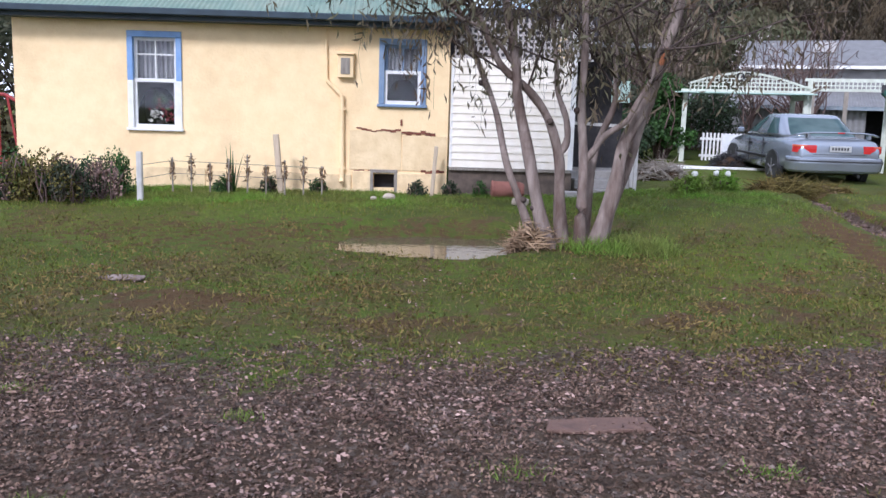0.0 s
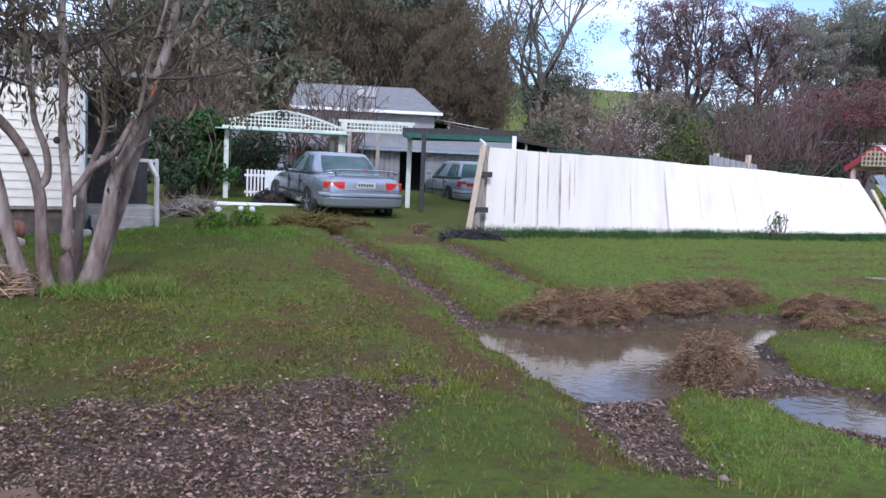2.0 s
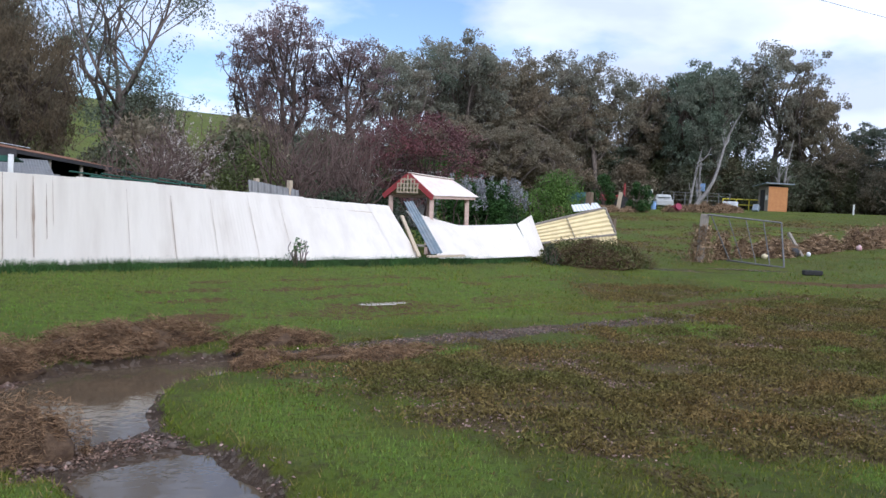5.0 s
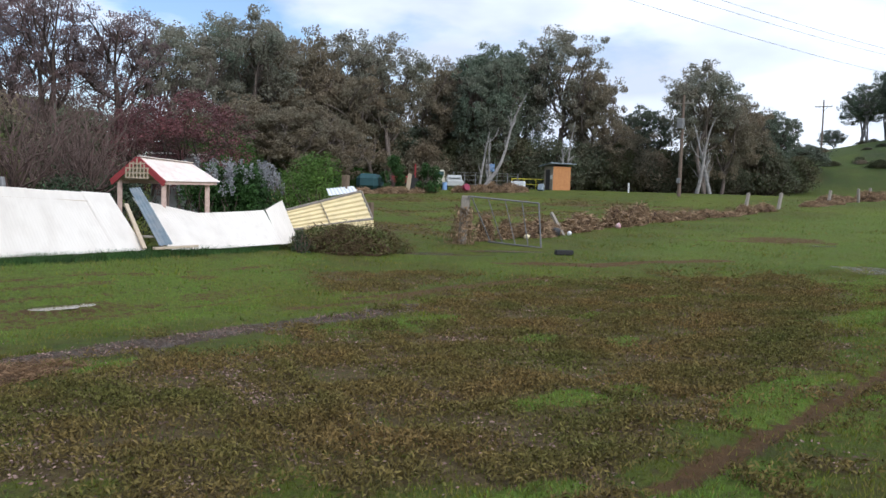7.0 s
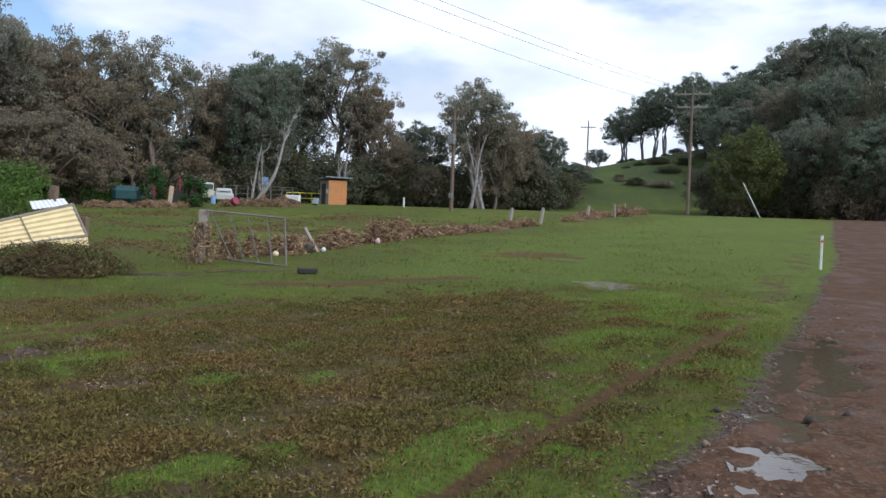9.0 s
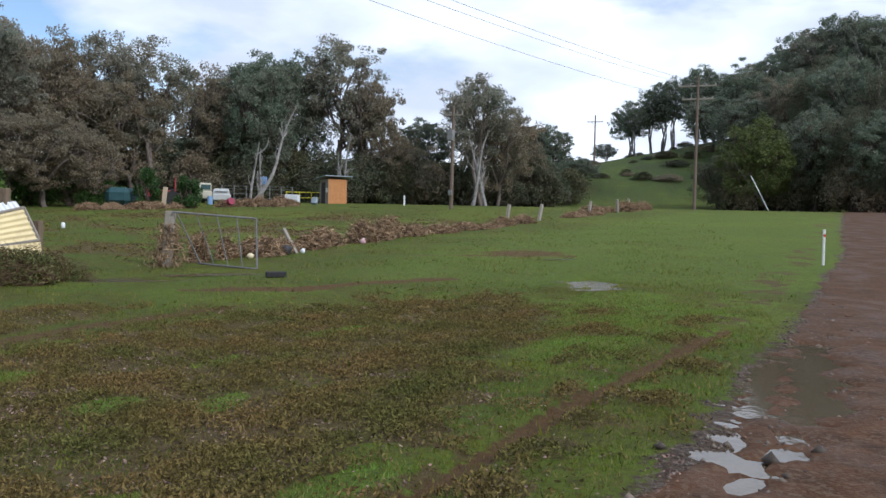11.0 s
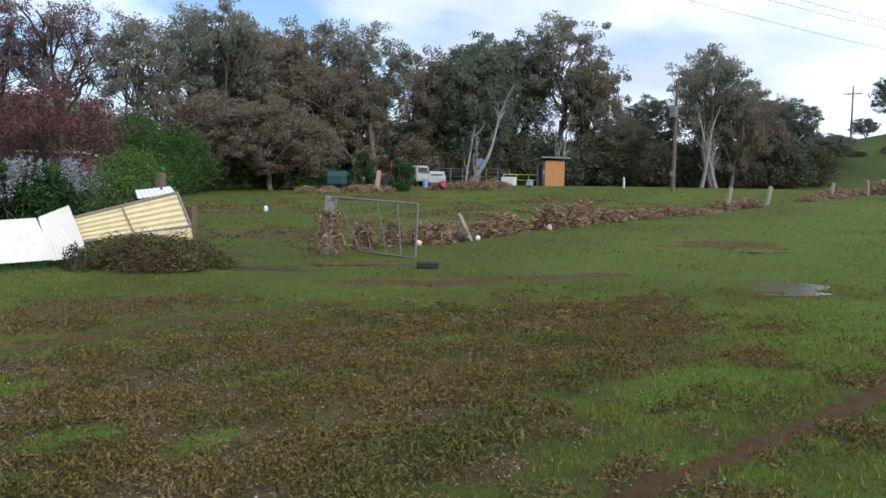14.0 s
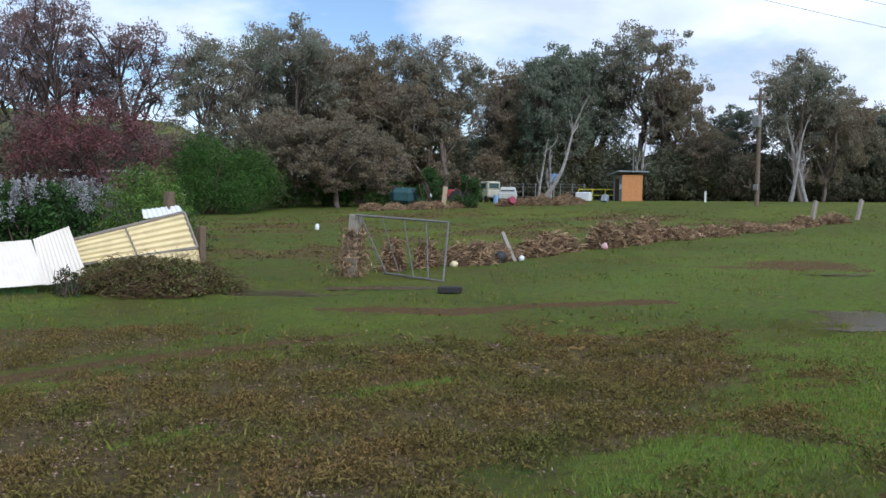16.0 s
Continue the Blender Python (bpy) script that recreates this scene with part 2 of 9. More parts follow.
# far leaves: colours lifted paler and greyer to stand in for haze
M["leaf_far"] = material("hazed_gum_leaf", (0.244, 0.259, 0.199), (0.282, 0.243, 0.182), 0.6, 0, 0.35, island=0.28, transmit=0.42, spec=0.12)
M["leaf_far_brown"] = material("hazed_brown_leaf", (0.276, 0.215, 0.144), (0.215, 0.199, 0.140), 0.6, 0, 0.35, island=0.28, transmit=0.42, spec=0.12)
M["leaf_far_dark"] = material("hazed_dark_leaf", (0.156, 0.202, 0.141), (0.195, 0.199, 0.147), 0.6, 0, 0.35, island=0.28, transmit=0.42, spec=0.12)
M["leaf_red"] = material("dark_red_leaf", (0.180, 0.071, 0.071), (0.138, 0.076, 0.076), 0.6, 0, 0.8, island=0.4, transmit=0.15, spec=0.12)
M["leaf_redbrown"] = material("red_brown_leaf", (0.248, 0.161, 0.153), (0.184, 0.161, 0.160), 0.6, 0, 0.5, island=0.28, transmit=0.42, spec=0.12)
M["leaf_bush"] = material("bush_leaf", (0.074, 0.143, 0.030), (0.047, 0.097, 0.024), 0.55, 0, 0.9, island=0.3, transmit=0.25, spec=0.12)
M["leaf_scrub"] = material("scrub_leaf", (0.098, 0.120, 0.058), (0.135, 0.112, 0.068), 0.6, 0, 0.5, island=0.3, transmit=0.3, spec=0.12)
# darker leaf for scrub and she-oaks; shade under the trees is in its colour
M["leaf_shade"] = material("shade_dark_leaf", (0.108, 0.132, 0.079), (0.134, 0.120, 0.079), 0.6, 0, 0.4, island=0.3, transmit=0.35, spec=0.12)
M["brush_twig"] = material("dark_brush_twig", (0.141, 0.101, 0.055), (0.081, 0.056, 0.030), 0.9, 0, 6, spec=0.1)
M["leaf_bright"] = material("bright_leaf", (0.141, 0.228, 0.045), (0.083, 0.143, 0.038), 0.55, 0, 1.5, island=0.45, transmit=0.3, spec=0.12)
M["leaf_mid"] = material("shrub_leaf", (0.057, 0.123, 0.031), (0.040, 0.075, 0.026), 0.55, 0, 1.5, island=0.45, transmit=0.2, spec=0.12)
M["leaf_dark"] = material("dark_shrub_leaf", (0.04, 0.075, 0.035), (0.06, 0.06, 0.04), 0.6, 0, 1.5, island=0.45, transmit=0.15, spec=0.12)
M["leaf_olive"] = material("olive_leaf", (0.13, 0.15, 0.045), (0.09, 0.11, 0.04), 0.6, 0, 1.0, island=0.4, transmit=0.2, spec=0.12)
M["blossom"] = material("pale_blossom", (0.55, 0.50, 0.45), (0.40, 0.34, 0.30), 0.7, 0, 2, island=0.3, transmit=0.2, spec=0.12)
M["lilac"] = material("lilac_flower", (0.313, 0.312, 0.309), (0.235, 0.231, 0.243), 0.7, 0, 2, island=0.3, spec=0.12)
M["twig"] = material("bare_twig", (0.17, 0.12, 0.10), (0.11, 0.075, 0.065), 0.9, 0, 6, spec=0.12)
M["turf_core"] = material("torn_turf_soil", (0.140, 0.092, 0.056), (0.070, 0.045, 0.030), 0.95, 0, 16, 1.0, 45, spec=0.1)
M["turf_root"] = material("torn_turf_roots", (0.275, 0.172, 0.095), (0.137, 0.086, 0.050), 0.9, 0, 5, island=0.5, spec=0.12)
M["reed_dead"] = material("dead_reed", (0.362, 0.251, 0.150), (0.213, 0.143, 0.088), 0.85, 0, 3, island=0.5, spec=0.12)
M["soil"] = material("wet_soil", (0.090, 0.055, 0.032), (0.055, 0.033, 0.020), 0.75, 0, 8, 0.6, 30, spec=0.12)
M["grass_long"] = material("long_grass", (0.147, 0.274, 0.034), (0.182, 0.195, 0.054), 0.5, 0, 1.5, island=0.4, transmit=0.3, spec=0.12)
M["weed"] = material("brown_weed", (0.185, 0.124, 0.045), (0.107, 0.106, 0.028), 0.7, 0, 0.8, island=0.58, transmit=0.15, spec=0.12)
M["litter"] = material("leaf_litter", (0.329, 0.229, 0.190), (0.155, 0.093, 0.071), 0.8, 0, 3, island=0.6, spec=0.12)
M["pebble"] = material("gravel_stone", (0.216, 0.170, 0.140), (0.117, 0.086, 0.070), 0.75, 0, 6, island=0.5, spec=0.12)
M["wire"] = material("wire", (0.12, 0.12, 0.12), (0.09, 0.09, 0.09), 0.5, 0.5)

# water
M["water"] = bpy.data.materials.new("muddy_water")
M["water"].use_nodes = True
_n, _l = M["water"].node_tree.nodes, M["water"].node_tree.links
_b = _n["Principled BSDF"]
_b.inputs["Base Color"].default_value = (0.098, 0.072, 0.045, 1)
_b.inputs["Roughness"].default_value = 0.04
_b.inputs["IOR"].default_value = 1.33
_b.inputs["Specular IOR Level"].default_value = 0.5
_t = _n.new("ShaderNodeTexNoise")
_t.inputs["Scale"].default_value = 9.0
_g = _n.new("ShaderNodeNewGeometry")
_l.new(_g.outputs["Position"], _t.inputs["Vector"])
_u = _n.new("ShaderNodeBump")
_u.inputs["Strength"].default_value = 0.10
_u.inputs["Distance"].default_value = 0.02
_l.new(_t.outputs["Fac"], _u.inputs["Height"])
_l.new(_u.outputs["Normal"], _b.inputs["Normal"])

M["water_ruffled"] = M["water"].copy()
M["water_ruffled"].name = "wind_ruffled_water"
M["water_ruffled"].node_tree.nodes["Principled BSDF"].inputs["Roughness"].default_value = 0.15
M["water_ruffled"].node_tree.nodes["Bump"].inputs["Strength"].default_value = 0.05

# window glass: thin, clear, glossy
M["glass"] = bpy.data.materials.new("window_glass")
M["glass"].use_nodes = True
_n, _l = M["glass"].node_tree.nodes, M["glass"].node_tree.links
_n.clear()
_o = _n.new("ShaderNodeOutputMaterial")
_tr = _n.new("ShaderNodeBsdfTransparent")
_gl = _n.new("ShaderNodeBsdfGlossy")
_gl.inputs["Roughness"].default_value = 0.02
_f = _n.new("ShaderNodeFresnel")
_f.inputs["IOR"].default_value = 1.5
_m = _n.new("ShaderNodeMixShader")
_l.new(_f.outputs["Fac"], _m.inputs["Fac"])
_l.new(_tr.outputs["BSDF"], _m.inputs[1])
_l.new(_gl.outputs["BSDF"], _m.inputs[2])
_l.new(_m.outputs["Shader"], _o.inputs["Surface"])


def blade_material():
    """Grass in patches of dark, mid and yellow green with dead stems, each blade a little different."""
    m = material("grass_blade", (0.094, 0.136, 0.016), (0.192, 0.202, 0.026), 0.6, 0, 1.6, grime=(0.116, 0.222, 0.022), grime_amount=0.65, grime_scale=0.28, island=0.5, transmit=0.25, spec=0.10)
    n, l = m.node_tree.nodes, m.node_tree.links
    geo = n.new("ShaderNodeNewGeometry")
    pick = n.new("ShaderNodeMapRange")
    pick.inputs["From Min"].default_value, pick.inputs["From Max"].default_value = 0.73, 0.77
    l.new(geo.outputs["Random Per Island"], pick.inputs["Value"])
    mix = n.new("ShaderNodeMix")
    mix.data_type = "RGBA"
    mix.inputs["B"].default_value = (0.26, 0.20, 0.075, 1)
    b = n["Principled BSDF"]
    was = b.inputs["Base Color"].links[0].from_socket
    l.new(was, mix.inputs["A"])
    l.new(pick.outputs["Result"], mix.inputs["Factor"])
    l.new(mix.outputs["Result"], b.inputs["Base Color"])
    return m


M["grass_blade"] = blade_material()

# ---- building tools ----
rng = np.random.default_rng(7)


def part(name, bm, mat, parent=None, label="", smooth=False):
    """Links a bmesh as one mesh object, under a thing or a part."""
    me = bpy.data.meshes.new(name)
    bmesh.ops.recalc_face_normals(bm, faces=bm.faces)
    bm.to_mesh(me)
    bm.free()
    return mesh_part(name, me, mat, parent, label, smooth)


def mesh_part(name, me, mat, parent=None, label="", smooth=False):
    for k in (mat if isinstance(mat, (list, tuple)) else [mat]):
        me.materials.append(k)
    if smooth:
        me.polygons.foreach_set("use_smooth", [True] * len(me.polygons))
    ob = new(name, me)
    if parent:
        ob.parent = parent
    if label:
        tagged(ob, label)
    return ob


def thing(name, m, label, category, group="", kind=""):
    """An empty at the base of a thing; its parts are its children."""
    ob = new(name)
    ob.empty_display_size = 0.1
    ob.matrix_world = m
    return tagged(ob, label, category, group, kind)


def mesh_from(verts, faces):
    me = bpy.data.meshes.new("mesh")
    v = np.asarray(verts, dtype=np.float32).reshape(-1, 3)
    f = np.asarray(faces, dtype=np.int32)
    me.vertices.add(len(v))
    me.vertices.foreach_set("co", v.ravel())
    me.loops.add(f.size)
    me.loops.foreach_set("vertex_index", f.ravel())
    me.polygons.add(len(f))
    me.polygons.foreach_set("loop_start", np.arange(0, f.size, f.shape[1], dtype=np.int32))
    me.update(calc_edges=True)
    return me


def box(bm, x0, y0, z0, x1, y1, z1, m=None, bevel=0.0):
    c = Matrix.Translation(((x0 + x1) / 2, (y0 + y1) / 2, (z0 + z1) / 2)) @ Matrix.Diagonal((abs(x1 - x0), abs(y1 - y0), abs(z1 - z0), 1))
    made = bmesh.ops.create_cube(bm, size=1.0, matrix=(m @ c) if m else c)
    if bevel:
        edges = list({e for v in made["verts"] for e in v.link_edges})
        bmesh.ops.bevel(bm, geom=edges, offset=bevel, segments=1, affect="EDGES")
    return bm


def rod(bm, a, b, r0, r1=None, n=8):
    """A round bar from a to b."""
    a, b = Vector(a), Vector(b)
    r1 = r0 if r1 is None else r1
    q = (b - a).to_track_quat("Z", "Y").to_matrix()
    rings = []
    for p, r in ((a, r0), (b, r1)):
        rings.append([bm.verts.new(p + q @ Vector((r * math.cos(t * math.tau / n), r * math.sin(t * math.tau / n), 0))) for t in range(n)])
    for k in range(n):
        bm.faces.new((rings[0][k], rings[0][(k + 1) % n], rings[1][(k + 1) % n], rings[1][k]))
    bm.faces.new(rings[0][::-1])
    bm.faces.new(rings[1])
    return bm


def beam(bm, a, b, w, h, bevel=0.0):
    """A squared timber from a to b, w wide and h high."""
    a, b = Vector(a), Vector(b)
    d = b - a
    q = d.to_track_quat("Y", "Z").to_matrix().to_4x4()
    box(bm, -w / 2, 0, -h / 2, w / 2, d.length, h / 2, Matrix.Translation(a) @ q, bevel)
    return bm


def B():
    return bmesh.new()


def corrugated(corner, width, height, pitch=0.076, depth=0.018, thick=0.002, samples=6, rows=1, bend=None):
    """A corrugated sheet; corner(u, v) gives the place of width fraction u and height fraction v with its outward normal."""
    cols = max(4, int(round(width / pitch * samples)))
    verts, faces = [], []
    for side in (0, 1):
        for j in range(rows + 1):
            for i in range(cols + 1):
                u, v = i / cols, j / rows
                p, nrm = corner(u, v)
                off = math.sin(u * width / pitch * math.tau) * depth / 2 - side * thick
                verts.append(Vector(p) + Vector(nrm) * off)
    s = (cols + 1) * (rows + 1)
    for j in range(rows):
        for i in range(cols):
            k = j * (cols + 1) + i
            faces.append((k, k + 1, k + cols + 2, k + cols + 1))
            faces.append((s + k, s + k + cols + 1, s + k + cols + 2, s + k + 1))
    return mesh_from([tuple(v) for v in verts], faces)


def flat_sheet(p00, p10, p01, p11, width, pitch=0.076, depth=0.018, rows=1):
    """A corrugated sheet between four corners."""
    p00, p10, p01, p11 = map(Vector, (p00, p10, p01, p11))
    nrm = (p10 - p00).cross(p01 - p00).normalized()

    def corner(u, v):
        return (p00 * (1 - u) + p10 * u) * (1 - v) + (p01 * (1 - u) + p11 * u) * v, nrm
    return corrugated(corner, width, 1, pitch, depth, rows=rows)


def tube_mesh(paths, n=7):
    """Tapered limbs: paths of (points, radii)."""
    verts, faces = [], []
    for pts, radii in paths:
        base = len(verts)
        for i, (p, r) in enumerate(zip(pts, radii)):
            d = (Vector(pts[min(i + 1, len(pts) - 1)]) - Vector(pts[max(i - 1, 0)])).normalized()
            q = d.to_track_quat("Z", "Y").to_matrix()
            for t in range(n):
                a = t * math.tau / n
                verts.append(tuple(Vector(p) + q @ Vector((r * math.cos(a), r * math.sin(a), 0))))
        for i in range(len(pts) - 1):
            for t in range(n):
                k = base + i * n
                faces.append((k + t, k + (t + 1) % n, k + n + (t + 1) % n, k + n + t))
    return mesh_from(verts, faces)


def leaves_mesh(centres, axes, length, width, rnd, curl=0.25):
    """Narrow folded leaves: one kite of two triangles each, as quads."""
    c = np.asarray(centres, float)
    a = np.asarray(axes, float)
    n = len(c)
    a = a / np.maximum(np.linalg.norm(a, axis=1, keepdims=True), 1e-6)
    s = np.cross(a, rnd.normal(size=(n, 3)))
    s = s / np.maximum(np.linalg.norm(s, axis=1, keepdims=True), 1e-6)
    up = np.cross(a, s)
    L = (length * rnd.uniform(0.65, 1.3, n))[:, None]
    W = (width * rnd.uniform(0.7, 1.3, n))[:, None]
    v = np.empty((n, 4, 3))
    v[:, 0] = c - a * L / 2
    v[:, 1] = c + s * W / 2 + up * L * curl * 0.3
    v[:, 2] = c + a * L / 2
    v[:, 3] = c - s * W / 2 + up * L * curl * 0.3
    return mesh_from(v.reshape(-1, 3), np.arange(n * 4).reshape(n, 4))


def rock_mesh(rnd, r, flat=0.6):
    bm = bmesh.new()
    bmesh.ops.create_icosphere(bm, subdivisions=2, radius=1)
    o = Vector(rnd.normal(size=3) * 10)
    for v in bm.verts:
        k = 1 + 0.35 * noise.noise(v.co * 1.4 + o)
        v.co = Vector((v.co.x * r * k, v.co.y * r * k * 0.8, v.co.z * r * k * flat))
    me = bpy.data.meshes.new("rock")
    bm.to_mesh(me)
    bm.free()
    return me


def flake_mesh(centres, axes, length, width, rnd):
    """Many small leaves of one triangle each, for crowns far away."""
    c, a = np.asarray(centres, float), np.asarray(axes, float)
    n = len(c)
    a = a / np.linalg.norm(a, axis=1, keepdims=True)
    s = np.cross(a, rnd.normal(size=(n, 3)))
    s /= np.linalg.norm(s, axis=1, keepdims=True) + 1e-9
    k = rnd.uniform(0.7, 1.3, (n, 1))
    v = np.stack([c - a * length * 0.45 * k - s * width * 0.6 * k, c - a * length * 0.2 * k + s * width * 0.7 * k, c + a * length * 0.65 * k], 1)
    return mesh_from(v.reshape(-1, 3), np.arange(n * 3).reshape(n, 3))

# ---- terrain ----
def smooth(a, b, v):
    k = np.clip((v - a) / (b - a), 0, 1)
    return k * k * (3 - 2 * k)


def soft(v, k):
    return np.logaddexp(0, v / k) * k


def wob(x, y, s, o=0.0):
    """A cheap smooth wobble of about -1 to 1 with features of about s metres."""
    x, y = x / s * 2.1 + o, y / s * 2.1 - o * 1.7
    return (np.sin(x * 1.0 + 1.3 * np.sin(y * 0.9 + o)) + np.sin(y * 1.1 + 1.1 * np.sin(x * 1.2 - o)) + 0.6 * np.sin(x * 2.3 - y * 1.9 + 2 * o) + 0.4 * np.sin(x * 3.7 + y * 4.1)) / 3.0


def lay(x, y):
    """The large lie of the land."""
    a = 0.5 * smooth(9.0, 15.5, y) + 0.075 * (soft(y - 20.5, 0.7) - soft(y - 24.5, 0.7))
    b = 0.055 * (soft(x - 17, 4) - soft(x - 80, 6))
    c = 0.4 * smooth(-4, 12, x) * smooth(4.5, -1, y)
    a = a - 0.15 * smooth(0.5, -2.5, x) * smooth(12.5, 15.0, y)
    z = (a ** 3 + b ** 3 + c ** 3 + 1e-9) ** (1 / 3)
    hill_e = np.minimum(18, 4.7 + 0.27 * soft(8 - y, 3)) * smooth(98, 158, x + 0.15 * y) * smooth(48, 16, y) * (1 + 0.07 * wob(x, y, 34) + 0.035 * wob(x, y, 13, 2))
    hill_n = 27 * smooth(110, 330, y + 0.25 * x) * smooth(-60, 60, x) * smooth(1.10, 0.85, x / np.maximum(y, 1)) * (1 + 0.05 * wob(x, y, 90))
    return z + hill_e + hill_n + 3.0 * smooth(95, 130, x) * smooth(-60, 10, y)


def outline(x, y, pts):
    """Distance from the rim of a closed outline in metres, below zero inside it."""
    best, inside = np.full(np.shape(x), 1e9), np.zeros(np.shape(x), bool)
    for (ax, ay), (bx, by) in zip(pts, pts[1:] + pts[:1]):
        dx, dy = bx - ax, by - ay
        t = np.clip(((x - ax) * dx + (y - ay) * dy) / (dx * dx + dy * dy), 0, 1)
        best = np.minimum(best, np.hypot(x - ax - t * dx, y - ay - t * dy))
        inside ^= ((ay > y) != (by > y)) & (x < ax + (y - ay) / (dy if dy else 1e-9) * dx)
    return np.where(inside, -best, best)


# shores of the two flood puddles beside the ruts
SHORE = [(1.42, 10.25), (1.95, 10.1), (2.45, 9.75), (3.2, 9.55), (4.1, 9.95), (4.8, 9.85), (5.75, 9.55), (5.0, 8.85), (4.05, 8.62), (3.55, 8.1), (3.3, 7.65), (2.5, 7.5), (2.0, 7.42), (1.45, 7.3), (1.0, 7.32), (0.9, 7.75), (1.1, 8.5), (1.3, 9.4)]
SHORE_LOW = [(2.3, 7.0), (3.0, 7.02), (3.25, 6.85), (3.1, 6.45), (2.95, 5.9), (2.8, 5.7), (2.6, 5.75), (2.4, 6.0), (2.25, 6.45)]
# bare stony mud level with the water
MUD_BANKS = [[(0.75, 7.3), (1.7, 7.4), (1.35, 6.9), (0.9, 6.2), (0.7, 5.6), (0.3, 6.0), (0.55, 6.8)], [(1.9, 7.0), (2.4, 7.5), (3.4, 7.7), (3.3, 7.0), (2.6, 6.9)], [(2.2, 6.6), (2.4, 6.0), (3.15, 5.6), (3.0, 4.9), (2.8, 4.2), (2.2, 4.4), (2.0, 5.4), (2.05, 6.2)]]
# pools: centre, half sizes, turn, water level, wander of the shore, and an outline for the two large ones
BIG_POOL = (2.6, 8.6, 2.4, 1.6, 0, -0.105, 0.05, SHORE)
LOW_POOL = (2.75, 6.4, 0.6, 0.75, 0, -0.112, 0.05, SHORE_LOW)
YARD_POOL = (-3.88, 11.64, 0.96, 0.62, 3, 0.150, 0.18)
LEFT_WHEEL = [(15.4, -1.80), (13.3, -1.22), (12.2, -1.03), (11.5, -0.92), (10.6, -0.74), (10.4, -0.90), (11.6, -1.12), (12.5, -1.35), (13.4, -1.60), (14.7, -1.9)]
RIGHT_WHEEL = [(17.0, -2.35), (15.4, -1.95), (13.4, -1.72), (12.2, -1.42), (11.0, -1.12), (9.5, -0.60), (8.5, -0.28), (8.7, -0.50), (9.5, -0.80), (10.3, -1.05), (11.3, -1.40), (12.4, -1.85), (13.9, -2.25), (16.7, -2.8)]
ROAD_POOLS = [(12.9, -1.2, 2.6, 0.7, 0, 0.372, 0.25, LEFT_WHEEL), (12.7, -1.5, 4.4, 1.3, 0, 0.372, 0.25, RIGHT_WHEEL)]
FIELD_POOLS = [
    (22.9, 11.1, 1.35, 0.60, -45, 0.30), (24.5, 10.0, 1.0, 0.45, -42, 0.35), (24.9, 0.80, 1.25, 0.55, 5, 0.60),
    (31.4, 1.95, 0.9, 0.25, -40, 0.55), (10.0, 11.2, 0.5, 0.20, 0, 0.4),
]
# the smaller pools stand a little below the ground about them
FIELD_POOLS = [p[:5] + (float(lay(p[0], p[1])) + 0.004,) + p[5:] for p in FIELD_POOLS]
SINGLE = [BIG_POOL, LOW_POOL, YARD_POOL] + FIELD_POOLS
POOLS = SINGLE + ROAD_POOLS
# pools that share one water level
GROUPS = [[p] for p in SINGLE] + [ROAD_POOLS]


def pool_reach(x, y, p):
    """About 1 at the shore, below it in the water."""
    if len(p) > 7:
        return 1 + outline(x, y, p[7]) / 0.42 + 2.4 * p[6] * wob(x, y, 0.5, 3) + (1.2 * wob(x, y, 0.2, 6) if p[6] > 0.1 else 0) * p[6]
    cx, cy, rx, ry, turn, _, wander = p
    t = radians(turn)
    u = ((x - cx) * math.cos(t) + (y - cy) * math.sin(t)) / rx
    v = (-(x - cx) * math.sin(t) + (y - cy) * math.cos(t)) / ry
    k = 0.8 * max(0.5, min(rx, ry))
    return np.sqrt(u * u + v * v) + wander * (wob(x, y, k * 1.4, cx) + 0.5 * wob(x, y, max(0.3, k * 0.5), cy))


def along(x, y, pts):
    """Distance from a line through pts."""
    best = np.full(np.shape(x), 1e9)
    for (ax, ay), (bx, by) in zip(pts, pts[1:]):
        dx, dy = bx - ax, by - ay
        t = np.clip(((x - ax) * dx + (y - ay) * dy) / (dx * dx + dy * dy), 0, 1)
        best = np.minimum(best, np.hypot(x - ax - t * dx, y - ay - t * dy))
    return best


RUT_L = [(2.6, 17.0), (2.05, 15.2), (1.83, 13.8), (1.83, 12.3), (1.77, 10.9), (1.64, 9.6)]
RUT_R = [(3.9, 16.5), (3.5, 15.0), (3.36, 13.1), (3.47, 12.0), (3.56, 10.7), (3.3, 9.7)]
TRACK = [(6.0, 8.9), (7.5, 8.8), (10.2, 8.4), (13.8, 7.5)]
RED_RUT = [(6.6, 2.15), (8.5, 1.5), (10.5, 0.9), (14.7, -0.5), (18.0, -1.6)]
